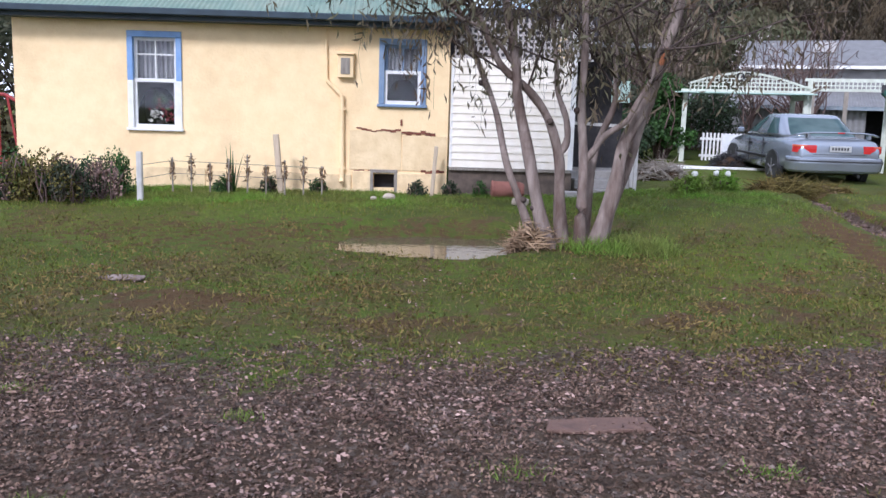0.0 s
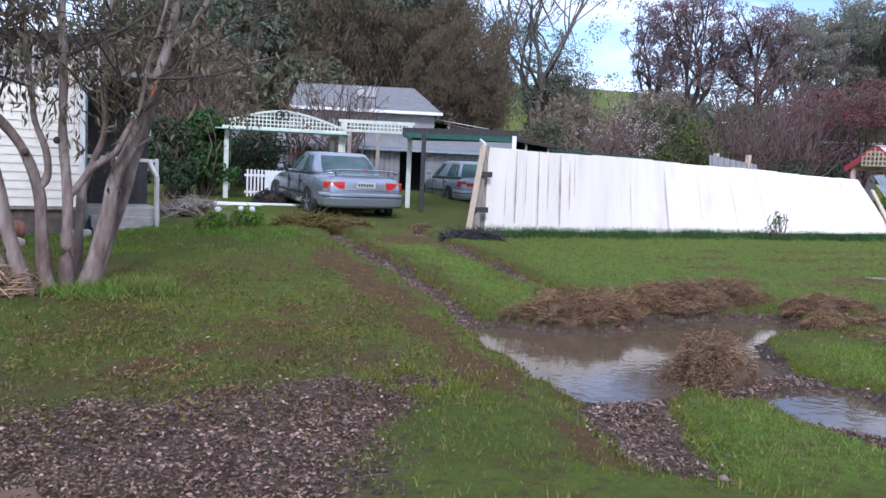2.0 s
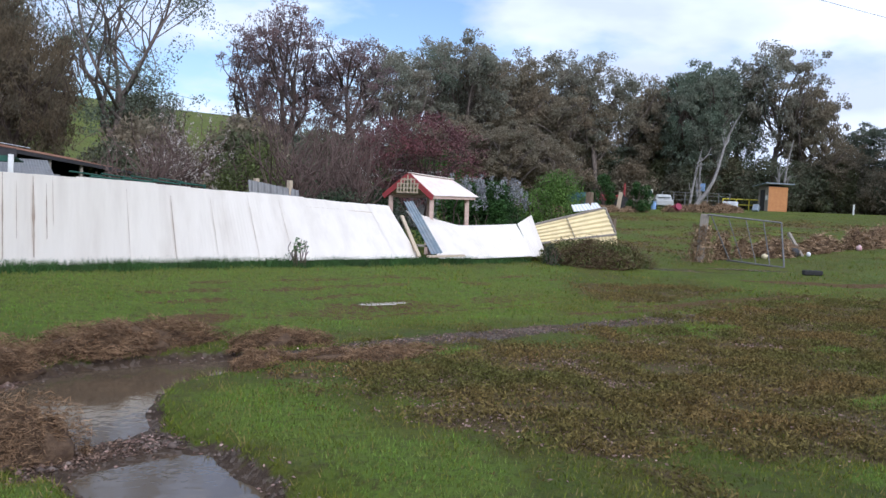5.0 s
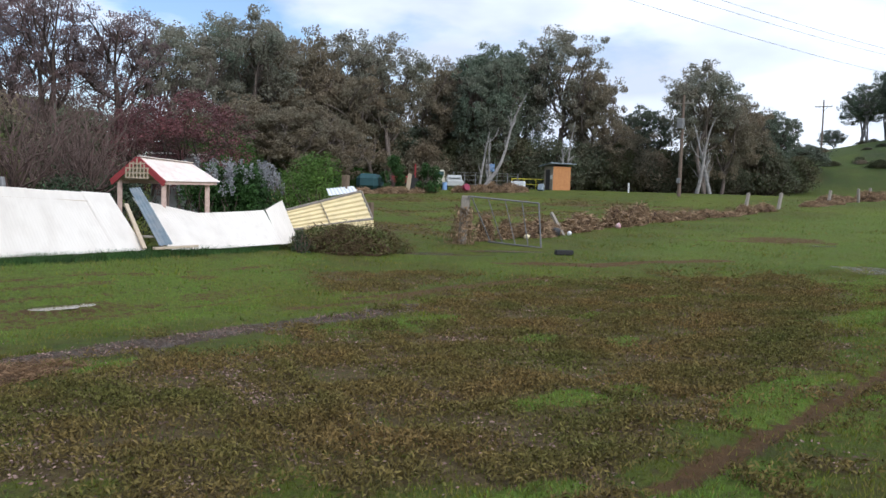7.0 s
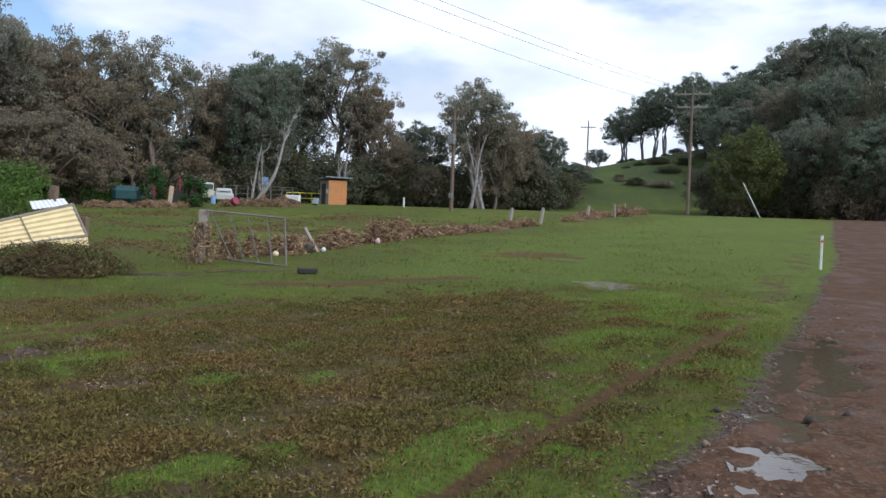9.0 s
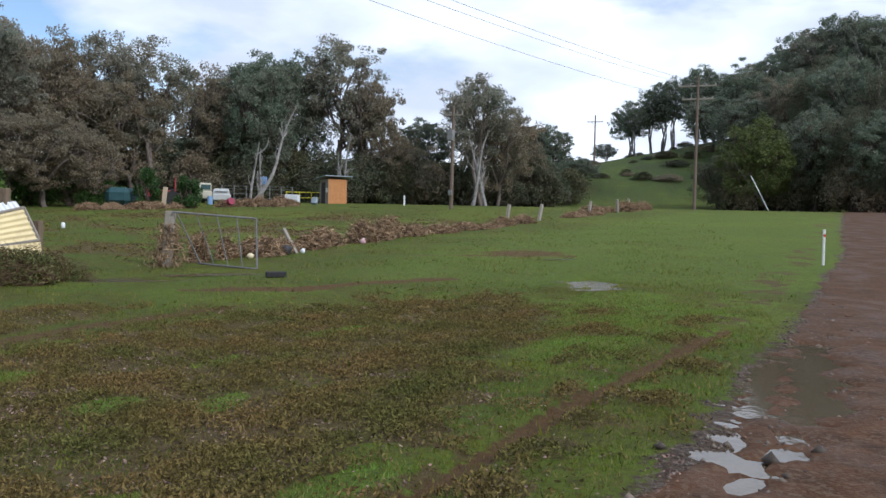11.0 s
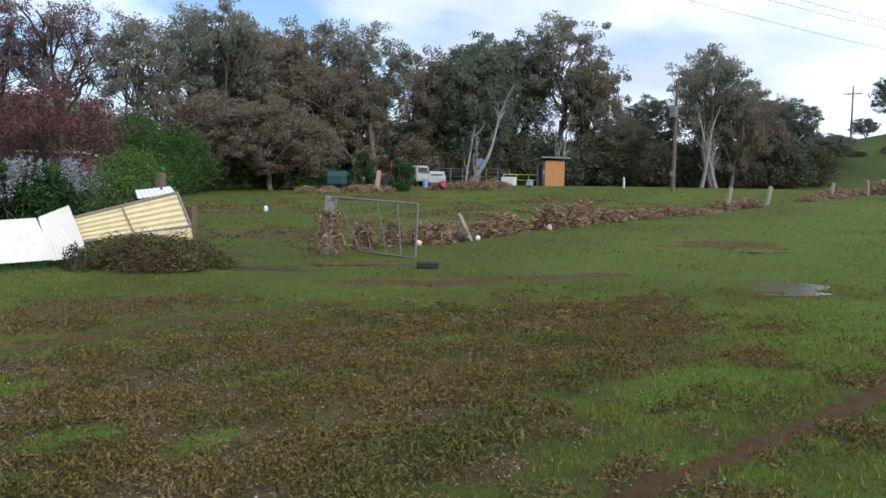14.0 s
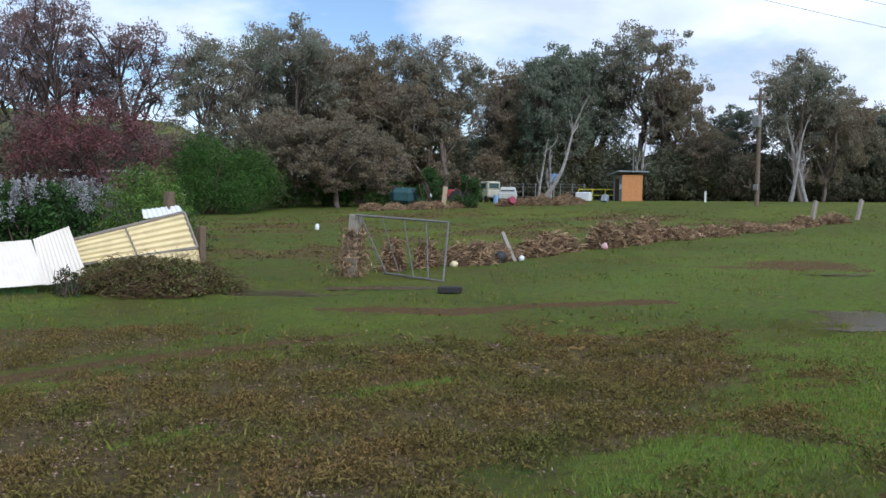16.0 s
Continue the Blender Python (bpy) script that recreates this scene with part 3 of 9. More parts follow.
# the trampled field of flattened weeds, bright green islands in it, and other outlines of what covers the ground
FIELD = [(5.2, 8.2), (7.2, 8.1), (9.5, 7.3), (12.5, 6.2), (13.5, 7.4), (16.0, 7.5), (18.5, 6.5), (22.5, 2.8), (20.6, 1.3), (17.0, 0.8), (15.4, 1.7), (13.4, 1.1), (11.4, 1.0), (10.3, 1.7), (8.6, 2.3), (7.0, 2.5), (5.9, 3.2), (4.6, 4.6), (4.9, 6.0), (5.1, 7.3)]
STRIP = [(16.7, 11.9), (18.9, 10.2), (19.2, 8.6), (16.7, 8.6), (14.3, 9.1), (15.4, 10.6)]
ISLANDS = [(9.1, 3.3, 0.8, 0.3, -35), (9.6, 1.75, 0.8, 0.35, -25), (12.0, 7.0, 1.3, 0.4, -20), (12.1, 4.8, 0.5, 0.3, 0), (12.5, 3.8, 0.45, 0.2, 0), (17.3, 4.3, 0.8, 0.25, -20), (6.0, 2.9, 0.5, 0.25, -30), (7.2, 8.1, 0.9, 0.22, -10), (14.6, 4.9, 0.5, 0.2, 0), (8.4, 1.9, 0.6, 0.2, -25)]
PALE_GREEN = [(3.7, 14.9), (15.0, 14.2), (19.5, 13.2), (17.0, 11.6), (12.0, 9.3), (8.5, 9.7), (6.8, 10.5), (5.5, 11.0), (4.0, 11.5)]
GREEN_BANKS = [[(3.9, 8.5), (5.0, 7.6), (4.7, 6.2), (4.3, 4.9), (2.9, 4.2), (3.3, 5.5), (3.6, 7.2)], [(1.35, 6.85), (2.1, 6.75), (2.2, 5.6), (1.7, 5.0), (0.8, 5.6), (0.95, 6.2)], [(2.3, 14.0), (3.0, 14.0), (3.1, 10.6), (2.2, 10.3)], [(13.5, 0.7), (16.0, 1.4), (17.5, 0.5), (22.0, 1.6), (24.0, -0.5), (19.5, -1.6), (15.0, -0.2)]]
ROAD = [(-60, 14.5), (-20, 4.2), (-6, 0.6), (8, -2.4), (11, -3.48), (14.5, -4.36), (20, -5.6), (36, -9.9), (52, -13.4), (80, -19.8), (130, -34), (240, -80)]
ROAD_HALF = 2.7


def rough(x, y):
    """Small unevenness near the walk."""
    near = smooth(60, 25, np.hypot(x - 6, y - 4))
    return near * (0.022 * wob(x, y, 2.3) + 0.012 * wob(x, y, 0.7, 3) + 0.006 * wob(x, y, 0.27, 5))


def height(x, y):
    x, y = np.asarray(x, float), np.asarray(y, float)
    z = lay(x, y) + rough(x, y)
    for line, w, d in ((RUT_L, 0.24, 0.13), (RUT_R, 0.22, 0.12), (RED_RUT, 0.18, 0.05)):
        z = z - d * smooth(w * 1.08, w * 0.68, along(x, y, line) + 0.06 * wob(x, y, 0.5))
    for group in GROUPS:
        d = np.minimum.reduce([pool_reach(x, y, p) for p in group])
        if group is ROAD_POOLS:
            k = smooth(1.7, 1.15, d)
            z = z * (1 - k) + (group[0][5] + 0.012 - 0.095 * smooth(1.25, 0.45, d)) * k
            continue
        k = smooth(1.36, 1.18, d) if len(group[0]) > 7 else smooth(2.0, 1.12, d)
        z = z * (1 - k) + (group[0][5] + 0.014) * k
        z = z - 0.08 * (smooth(1.10, 0.80, d) if len(group[0]) > 7 else smooth(1.28, 0.85, d))
        if group[0] is BIG_POOL:
            z = z - (z + 0.088) * smooth(0.30, 0.02, np.minimum.reduce([outline(x, y, b) for b in MUD_BANKS]) + 0.05 * wob(x, y, 0.4)) * (z > -0.088)
    return z


def spaced(lo, a, b, hi, step, grow=1.22):
    fine = list(np.arange(a, b + step / 2, step))
    s, v = step, b
    while v < hi:
        s *= grow
        v = min(hi, v + s)
        fine.append(v)
    s, v = step, a
    while v > lo:
        s *= grow
        v = max(lo, v - s)
        fine.insert(0, v)
    return np.array(fine)


gx_, gy_ = spaced(-500, -11, 30, 900, 0.11, 1.09), spaced(-400, -4.5, 16, 900, 0.10, 1.10)
GX, GY = np.meshgrid(gx_, gy_)
nx_, ny_ = len(gx_), len(gy_)
ids = np.arange(nx_ * ny_).reshape(ny_, nx_)


def sample(field, x, y):
    """A field kept on the ground's own grid, read between its corners."""
    x, y = np.asarray(x, float), np.asarray(y, float)
    i = np.clip(np.searchsorted(gx_, x) - 1, 0, nx_ - 2)
    j = np.clip(np.searchsorted(gy_, y) - 1, 0, ny_ - 2)
    u, v = (x - gx_[i]) / (gx_[i + 1] - gx_[i]), (y - gy_[j]) / (gy_[j + 1] - gy_[j])
    return (field[j, i] * (1 - u) + field[j, i + 1] * u) * (1 - v) + (field[j + 1, i] * (1 - u) + field[j + 1, i + 1] * u) * v


GROUND_Z = height(GX, GY)
POOL_D = np.minimum.reduce([pool_reach(GX, GY, p) for p in POOLS])
ROAD_D = along(GX, GY, ROAD)


def land(x, y):
    return sample(GROUND_Z, x, y)


def gz(x, y):
    return float(sample(GROUND_Z, x, y))


quads = np.stack([ids[:-1, :-1], ids[:-1, 1:], ids[1:, 1:], ids[1:, :-1]], -1).reshape(-1, 4)
GZ = GROUND_Z - 0.07 * smooth(2.5, 2.2, ROAD_D)
ground_mesh = mesh_from(np.stack([GX, GY, GZ], -1).reshape(-1, 3), quads)


def islands(x, y):
    k = np.zeros(np.shape(x))
    for cx, cy, rx, ry, turn in ISLANDS:
        k = np.maximum(k, smooth(1.25, 0.75, pool_reach(x, y, (cx, cy, rx, ry, turn, 0, 0.30))))
    return k


def lushness(x, y):
    """How bright and thick the grass grows, 0 to 1."""
    k = islands(x, y)
    for pts in GREEN_BANKS:
        k = np.maximum(k, 0.85 * smooth(0.25, -0.3, outline(x, y, pts) + 0.3 * wob(x, y, 0.8, 9)))
    verge = smooth(0.9, 0.4, np.abs(along(x, y, ROAD) - ROAD_HALF - 0.95)) * smooth(0.0, 0.5, wob(x, y, 1.1, 71) + 0.5 * wob(x, y, 0.4, 72)) * smooth(3, 6, x)
    k = np.maximum(k, 0.62 * smooth(0.5, -0.5, outline(x, y, PALE_GREEN) + 0.5 * wob(x, y, 1.6, 19)))
    far = 0.55 * smooth(22, 27, x) * smooth(9, 5, y + 0.25 * (x - 30)) * smooth(90, 60, x)
    return np.maximum.reduce([k, 0.8 * verge, far])


def cover(x, y):
    """How much gravel, bare soil and dead litter lies at a place, each 0 to 1."""
    x, y = np.asarray(x, float), np.asarray(y, float)
    w = wob(x, y, 1.7) * 0.5 + wob(x, y, 0.55, 2) * 0.35 + wob(x, y, 5.0, 1) * 0.4
    yard = smooth(1.0, -1.0, (y - 7.8) * 0.9 + w * 0.8) * smooth(0.8, -0.8, (x - 0.45 - 0.77 * (y - 8.25)) + w * 0.7) * smooth(-0.5, 0.8, y - 1.2)
    ruts = np.maximum(smooth(0.21, 0.09, along(x, y, RUT_L) + 0.10 * w), smooth(0.19, 0.07, along(x, y, RUT_R) + 0.10 * w))
    pools = np.zeros_like(x)
    for p in [BIG_POOL, LOW_POOL] + ROAD_POOLS:
        pools = np.maximum(pools, smooth(1.55, 1.10, pool_reach(x, y, p)))
    bank = smooth(0.15, -0.15, np.minimum.reduce([outline(x, y, b) for b in MUD_BANKS]) + 0.10 * w)
    track = 0.8 * smooth(0.55, 0.15, along(x, y, TRACK) + 0.2 * w)
    road = smooth(ROAD_HALF + 0.28, ROAD_HALF - 0.35, along(x, y, ROAD) + 0.35 * w)
    spill = 0.85 * smooth(0.30, -0.25, outline(x, y, [(-2.6, 7.9), (-0.9, 8.3), (0.15, 8.05), (0.35, 7.5), (-0.2, 7.1), (-0.8, 6.5), (-1.8, 6.0)]) + 0.8 * w + 0.25 * wob(x, y, 0.25, 74))
    gravel = np.clip(np.maximum.reduce([yard, spill, ruts, pools, bank, track, road]), 0, 1)
    across = y + 0.09 * (x - 5)
    streaks = np.maximum.reduce([0.60 * smooth(0.22, 0.05, np.abs(across - c + 0.16 * wob(x, y, 2.2, c)) + 0.12 * w) for c in (10.9, 11.7, 12.3, 13.0, 13.6)])
    streaks = streaks * smooth(4.2, 6.0, x) * smooth(21, 16, x) * smooth(-0.5, 0.4, wob(x, y, 3.0, 81) + 0.6 * wob(x, y, 1.0, 82))
    soil = np.maximum.reduce([
        streaks,
        0.55 * smooth(0.2, -0.5, outline(x, y, [(-0.6, 9.2), (0.5, 9.6), (0.3, 8.2), (-0.5, 8.1), (-1.2, 8.5)]) + 0.7 * w + 0.3 * wob(x, y, 0.3, 75)),
        0.66 * smooth(0.25, -0.35, outline(x, y, [(0.2, 8.2), (0.75, 8.0), (0.55, 6.8), (0.3, 5.9), (-0.6, 5.5), (-0.9, 6.1), (0.1, 6.9)]) + 0.6 * w + 0.35 * wob(x, y, 0.3, 73)),
        0.62 * smooth(0.32, 0.18, np.minimum(along(x, y, RUT_L), along(x, y, RUT_R)) + 0.14 * w),
        0.95 * smooth(0.17, 0.05, along(x, y, RED_RUT) + 0.09 * w),
        0.74 * smooth(0.46, 0.10, 0.18 * wob(x, y, 0.6, 71) + along(x, y, [(1.25, 14.2), (1.15, 12.3), (1.1, 10.7), (0.75, 9.2), (0.35, 7.6), (0.2, 6.3)]) + 0.22 * w),
        0.7 * smooth(1.0, 0.4, np.hypot((x - 2.9) / 0.9, (y - 14.2) / 0.7) + 0.4 * w),
        0.6 * smooth(1.0, 0.3, np.hypot((x + 0.6) / 1.2, (y - 10.2) / 0.35) + 0.4 * w),
        0.75 * smooth(1.0, 0.5, np.hypot((x - 6.3) / 1.6, (y - 11.2) / 0.4) + 0.4 * w),
        0.7 * smooth(1.0, 0.4, np.hypot((x - 33.0) / 1.6, (y - 3.2) / 2.2) + 0.4 * w),
        0.9 * smooth(0.46, 0.12, along(x, y, [(21.5, 9.2), (22.4, 6.9), (23.9, 5.9), (25.5, 4.3)]) + 0.25 * w),
        0.7 * smooth(0.45, 0.15, along(x, y, [(31.2, 6.2), (32.0, 4.4), (32.6, 1.6)]) + 0.25 * w),
        0.65 * smooth(0.40, 0.12, along(x, y, [(12.5, 9.0), (14.3, 8.3), (16.6, 8.2), (18.4, 7.4)]) + 0.3 * w),
        0.46 * smooth(0.5, -0.45, outline(x, y, [(-9.5, 12.3), (-5.5, 12.6), (-3.1, 13.0), (-2.9, 12.3), (-4.6, 11.2), (-9.5, 11.4)]) + 0.35 * w),
        0.55 * smooth(0.5, 0.1, np.abs(y - 11.1 + 0.05 * (x - 5)) + 0.5 * w) * smooth(4, 6, x) * smooth(18, 12, x),
        0.70 * smooth(0.30, 0.08, along(x, y, [(14.0, 8.9), (15.7, 8.15), (18.0, 7.55), (19.9, 7.0)]) + 0.15 * w),
        0.60 * smooth(0.7, 0.3, np.hypot((x - 23.6) / 0.7, (y + 1.8) / 0.4) + 0.4 * w)])
    patch = 0.45 + 0.55 * smooth(-0.45, 0.25, wob(x, y, 0.8, 11) + 0.6 * wob(x, y, 0.33, 12))
    core = smooth(0.45, -0.45, outline(x, y, FIELD) + 0.75 * wob(x, y, 1.1, 4) + 0.45 * wob(x, y, 0.42, 5))
    core = core * (1 - 0.9 * islands(x, y)) * (0.62 + 0.38 * smooth(-0.5, 0.1, wob(x, y, 1.5, 61) + 0.7 * wob(x, y, 0.5, 62)))
    straggle = 0.85 * smooth(0.25, 0.55, wob(x, y, 0.9, 63) + 0.8 * wob(x, y, 0.35, 64)) * smooth(2.2, 0.4, outline(x, y, FIELD)) * smooth(6, 9, x)
    paddock = 0.85 * smooth(-0.15, 0.45, wob(x, y, 4.0, 31) + 0.7 * wob(x, y, 1.3, 32)) * smooth(24, 30, x) * smooth(64, 50, x) * smooth(0, 3, y + 0.28 * (x - 26) - 11) * smooth(40, 30, y)
    # hill weeds in patches, laid to darken the slope as cloud shade does
    slope = 0.25 * smooth(100, 108, x) * (1 + wob(x, y, 9.0, 41) + 0.7 * wob(x, y, 3.2, 42))
    verge = 0.85 * smooth(0.0, 0.5, wob(x, y, 0.8, 51) + 0.7 * wob(x, y, 0.3, 52)) * smooth(0.8, 0.3, np.abs(along(x, y, ROAD) - ROAD_HALF - 1.0)) * smooth(0, 3, x)
    strip = 0.9 * smooth(0.35, -0.35, outline(x, y, STRIP) + 0.5 * w)
    drift = 0.9 * smooth(1.1, 0.5, np.hypot((x + 3.9) / 3.4, (y - 8.95 + 0.25 * np.sin(x * 1.3)) / 0.60) + 0.9 * w + 0.5 * wob(x, y, 0.45, 3)) * patch
    yardmud = 0.60 * smooth(0.0, 0.8, 0.8 * wob(x, y, 0.7, 21) + 0.9 * wob(x, y, 0.25, 22) + 0.2 + 0.3 * wob(x, y, 2.6, 23)) * smooth(-11, -8, x) * smooth(3.5, 1.0, x) * smooth(7, 8.5, y) * smooth(13.9, 12.8, y)
    yardmud = np.maximum(yardmud, 0.43 * smooth(-10.5, -9, x) * smooth(1.2, -0.5, x - 0.15 * (y - 8)) * smooth(7.0, 8.2, y) * smooth(13.4, 12.6, y) * (0.75 + 0.35 * wob(x, y, 2.1, 25)))
    soil = np.maximum(soil, 0.62 * drift)
    drift = np.maximum(drift, yardmud)
    litter = np.clip(np.maximum.reduce([core, straggle, strip * (0.5 + 0.5 * patch), paddock, slope, verge, drift]), 0, 1)
    return gravel, np.clip(soil, 0, 1), litter


GRAVEL, SOIL, LITTER = cover(GX, GY)
LUSH = lushness(GX, GY)
att = ground_mesh.color_attributes.new("cover", "FLOAT_COLOR", "POINT")
att.data.foreach_set("color", np.stack([GRAVEL, SOIL, LITTER, LUSH], -1).astype(np.float32).ravel())


# mask that paints cloud shade over the far hill, in uneven patches
hill_shade = smooth(96, 112, GX) * (0.55 + 0.45 * smooth(-0.4, 0.5, wob(GX, GY, 9.0, 41) + 0.7 * wob(GX, GY, 3.2, 42))) * smooth(60, 40, GY)
att = ground_mesh.color_attributes.new("hillside", "FLOAT_COLOR", "POINT")
att.data.foreach_set("color", np.stack([hill_shade, 0 * hill_shade, 0 * hill_shade, np.ones_like(hill_shade)], -1).astype(np.float32).ravel())


def ground_material():
    m = bpy.data.materials.new("grass_ground")
    m.use_nodes = True
    n, l = m.node_tree.nodes, m.node_tree.links
    b = n["Principled BSDF"]
    b.inputs["Specular IOR Level"].default_value = 0.16
    geo = n.new("ShaderNodeNewGeometry")

    def tex(scale, detail=6, roughness=0.55):
        k = n.new("ShaderNodeTexNoise")
        k.inputs["Scale"].default_value, k.inputs["Detail"].default_value, k.inputs["Roughness"].default_value = scale, detail, roughness
        l.new(geo.outputs["Position"], k.inputs["Vector"])
        return k.outputs["Fac"]

    def span(v, a, c, lo=0.0, hi=1.0):
        k = n.new("ShaderNodeMapRange")
        k.inputs["From Min"].default_value, k.inputs["From Max"].default_value = a, c
        k.inputs["To Min"].default_value, k.inputs["To Max"].default_value = lo, hi
        l.new(v, k.inputs["Value"])
        return k.outputs["Result"]

    def blend(f, a, c):
        k = n.new("ShaderNodeMix")
        k.data_type = "RGBA"
        for s, v in (("Factor", f), ("A", a), ("B", c)):
            if isinstance(v, tuple):
                k.inputs[s].default_value = (*v, 1)
            else:
                l.new(v, k.inputs[s])
        return k.outputs["Result"]

    def times(a, c):
        k = n.new("ShaderNodeMath")
        k.operation = "MULTIPLY"
        l.new(a, k.inputs[0])
        l.new(c, k.inputs[1])
        return k.outputs["Value"]

    def plus(a, c):
        k = n.new("ShaderNodeMath")
        l.new(a, k.inputs[0])
        l.new(c, k.inputs[1])
        return k.outputs["Value"]

    big, mid, fine, grit = tex(0.28), tex(1.6), tex(9.0, 8, 0.65), tex(38.0, 6, 0.7)
    tuft, spot = tex(4.5, 5, 0.6), tex(17.0, 6, 0.65)
    grass = blend(span(mid, 0.36, 0.64), (0.058, 0.088, 0.014), (0.105, 0.128, 0.020))
    grass = blend(span(big, 0.42, 0.62, 0, 0.7), grass, (0.092, 0.150, 0.016))
    grass = blend(span(tex(0.16, 4, 0.5), 0.46, 0.60, 0, 0.65), grass, (0.155, 0.195, 0.019))
    grass = blend(span(tex(0.75, 5, 0.6), 0.44, 0.62, 0, 0.62), grass, (0.102, 0.080, 0.020))
    cov = n.new("ShaderNodeVertexColor")
    cov.layer_name = "cover"
    grass = blend(span(tuft, 0.47, 0.66, 0, 0.6), grass, (0.130, 0.165, 0.020))
    grass = blend(span(cov.outputs["Alpha"], 0.15, 0.9, 0, 0.8), grass, (0.152, 0.232, 0.030))
    grass = blend(span(fine, 0.47, 0.66, 0, 0.85), grass, (0.075, 0.062, 0.023))
    grass = blend(span(spot, 0.52, 0.68, 0, 0.8), grass, (0.060, 0.090, 0.014))
    grass = blend(span(grit, 0.52, 0.72, 0, 0.55), grass, (0.170, 0.170, 0.054))
    soil = blend(span(fine, 0.35, 0.65), (0.150, 0.085, 0.035), (0.095, 0.056, 0.025))
    litter = blend(span(fine, 0.36, 0.62), (0.078, 0.056, 0.023), (0.136, 0.098, 0.040))
    litter = blend(span(grit, 0.52, 0.70, 0, 0.8), litter, (0.200, 0.150, 0.083))
    vor = n.new("ShaderNodeTexVoronoi")
    vor.inputs["Scale"].default_value = 26.0
    l.new(geo.outputs["Position"], vor.inputs["Vector"])
    sep = n.new("ShaderNodeSeparateColor")
    l.new(vor.outputs["Color"], sep.inputs["Color"])
    gravel = blend(span(fine, 0.35, 0.65), (0.118, 0.080, 0.050), (0.060, 0.040, 0.028))
    gravel = blend(span(sep.outputs["Red"], 0.62, 0.95, 0, 0.75), gravel, (0.20, 0.158, 0.125))
    sc = n.new("ShaderNodeSeparateColor")
    l.new(cov.outputs["Color"], sc.inputs["Color"])

    def edge(v):
        return span(plus(v, span(fine, 0.3, 0.7, -0.32, 0.32)), 0.35, 0.65)

    # the hill's grass goes near black-green where cloud shade is painted
    hill = n.new("ShaderNodeVertexColor")
    hill.layer_name = "hillside"
    sh = n.new("ShaderNodeSeparateColor")
    l.new(hill.outputs["Color"], sh.inputs["Color"])
    grass = blend(span(sh.outputs["Red"], 0, 1, 0, 0.9), grass, (0.032, 0.055, 0.020))
    col = blend(edge(sc.outputs["Blue"]), grass, litter)
    col = blend(edge(sc.outputs["Green"]), col, soil)
    col = blend(edge(sc.outputs["Red"]), col, gravel)
    l.new(col, b.inputs["Base Color"])
    wet = times(edge(sc.outputs["Red"]), span(mid, 0.42, 0.62))
    l.new(span(wet, 0, 1, 0.9, 0.55), b.inputs["Roughness"])
    bp = n.new("ShaderNodeBump")
    bp.inputs["Strength"].default_value, bp.inputs["Distance"].default_value = 1.0, 0.05
    l.new(plus(fine, grit), bp.inputs["Height"])
    l.new(bp.outputs["Normal"], b.inputs["Normal"])
    return m


ground = mesh_part("ground", ground_mesh, ground_material(), smooth=True)
tagged(ground, "muddy flood-washed grass with gravel patches and wheel ruts", "ground", kind="structure")


def road_strip():
    """A reddish dirt road laid a little above the ground."""
    pts = [Vector((x, y, 0)) for x, y in ROAD]
    fine = []
    for a, b in zip(pts, pts[1:]):
        k = max(2, int((b - a).length / (0.10 if -7 < a.x < 18 else 0.35 if -15 < a.x < 60 else 4)))
        fine += [a.lerp(b, i / k) for i in range(k)]
    fine.append(pts[-1])
    verts, across = [], 72
    for i, p in enumerate(fine):
        d = (fine[min(i + 3, len(fine) - 1)] - fine[max(i - 3, 0)]).normalized()
        s = Vector((-d.y, d.x, 0))
        for j in range(across + 1):
            e = (j / across * 2 - 1)
            w = ROAD_HALF + 0.22 * float(wob(p.x, p.y, 1.4, 9 if e > 0 else 4))
            q = p + s * e * w
            verts.append((q.x, q.y, 0.014 - 0.05 * max(0, abs(e) - 0.93) / 0.07))
    verts = np.array(verts)
    near = smooth(45, 15, np.abs(verts[:, 0] - 8))
    verts[:, 2] += height(verts[:, 0], verts[:, 1]) + near * (0.010 * wob(verts[:, 0], verts[:, 1], 0.35, 7) + 0.007 * wob(verts[:, 0], verts[:, 1], 0.16, 8))
    f = [(i * (across + 1) + j, i * (across + 1) + j + 1, (i + 1) * (across + 1) + j + 1, (i + 1) * (across + 1) + j) for i in range(len(fine) - 1) for j in range(across)]
    return mesh_from(verts, f)


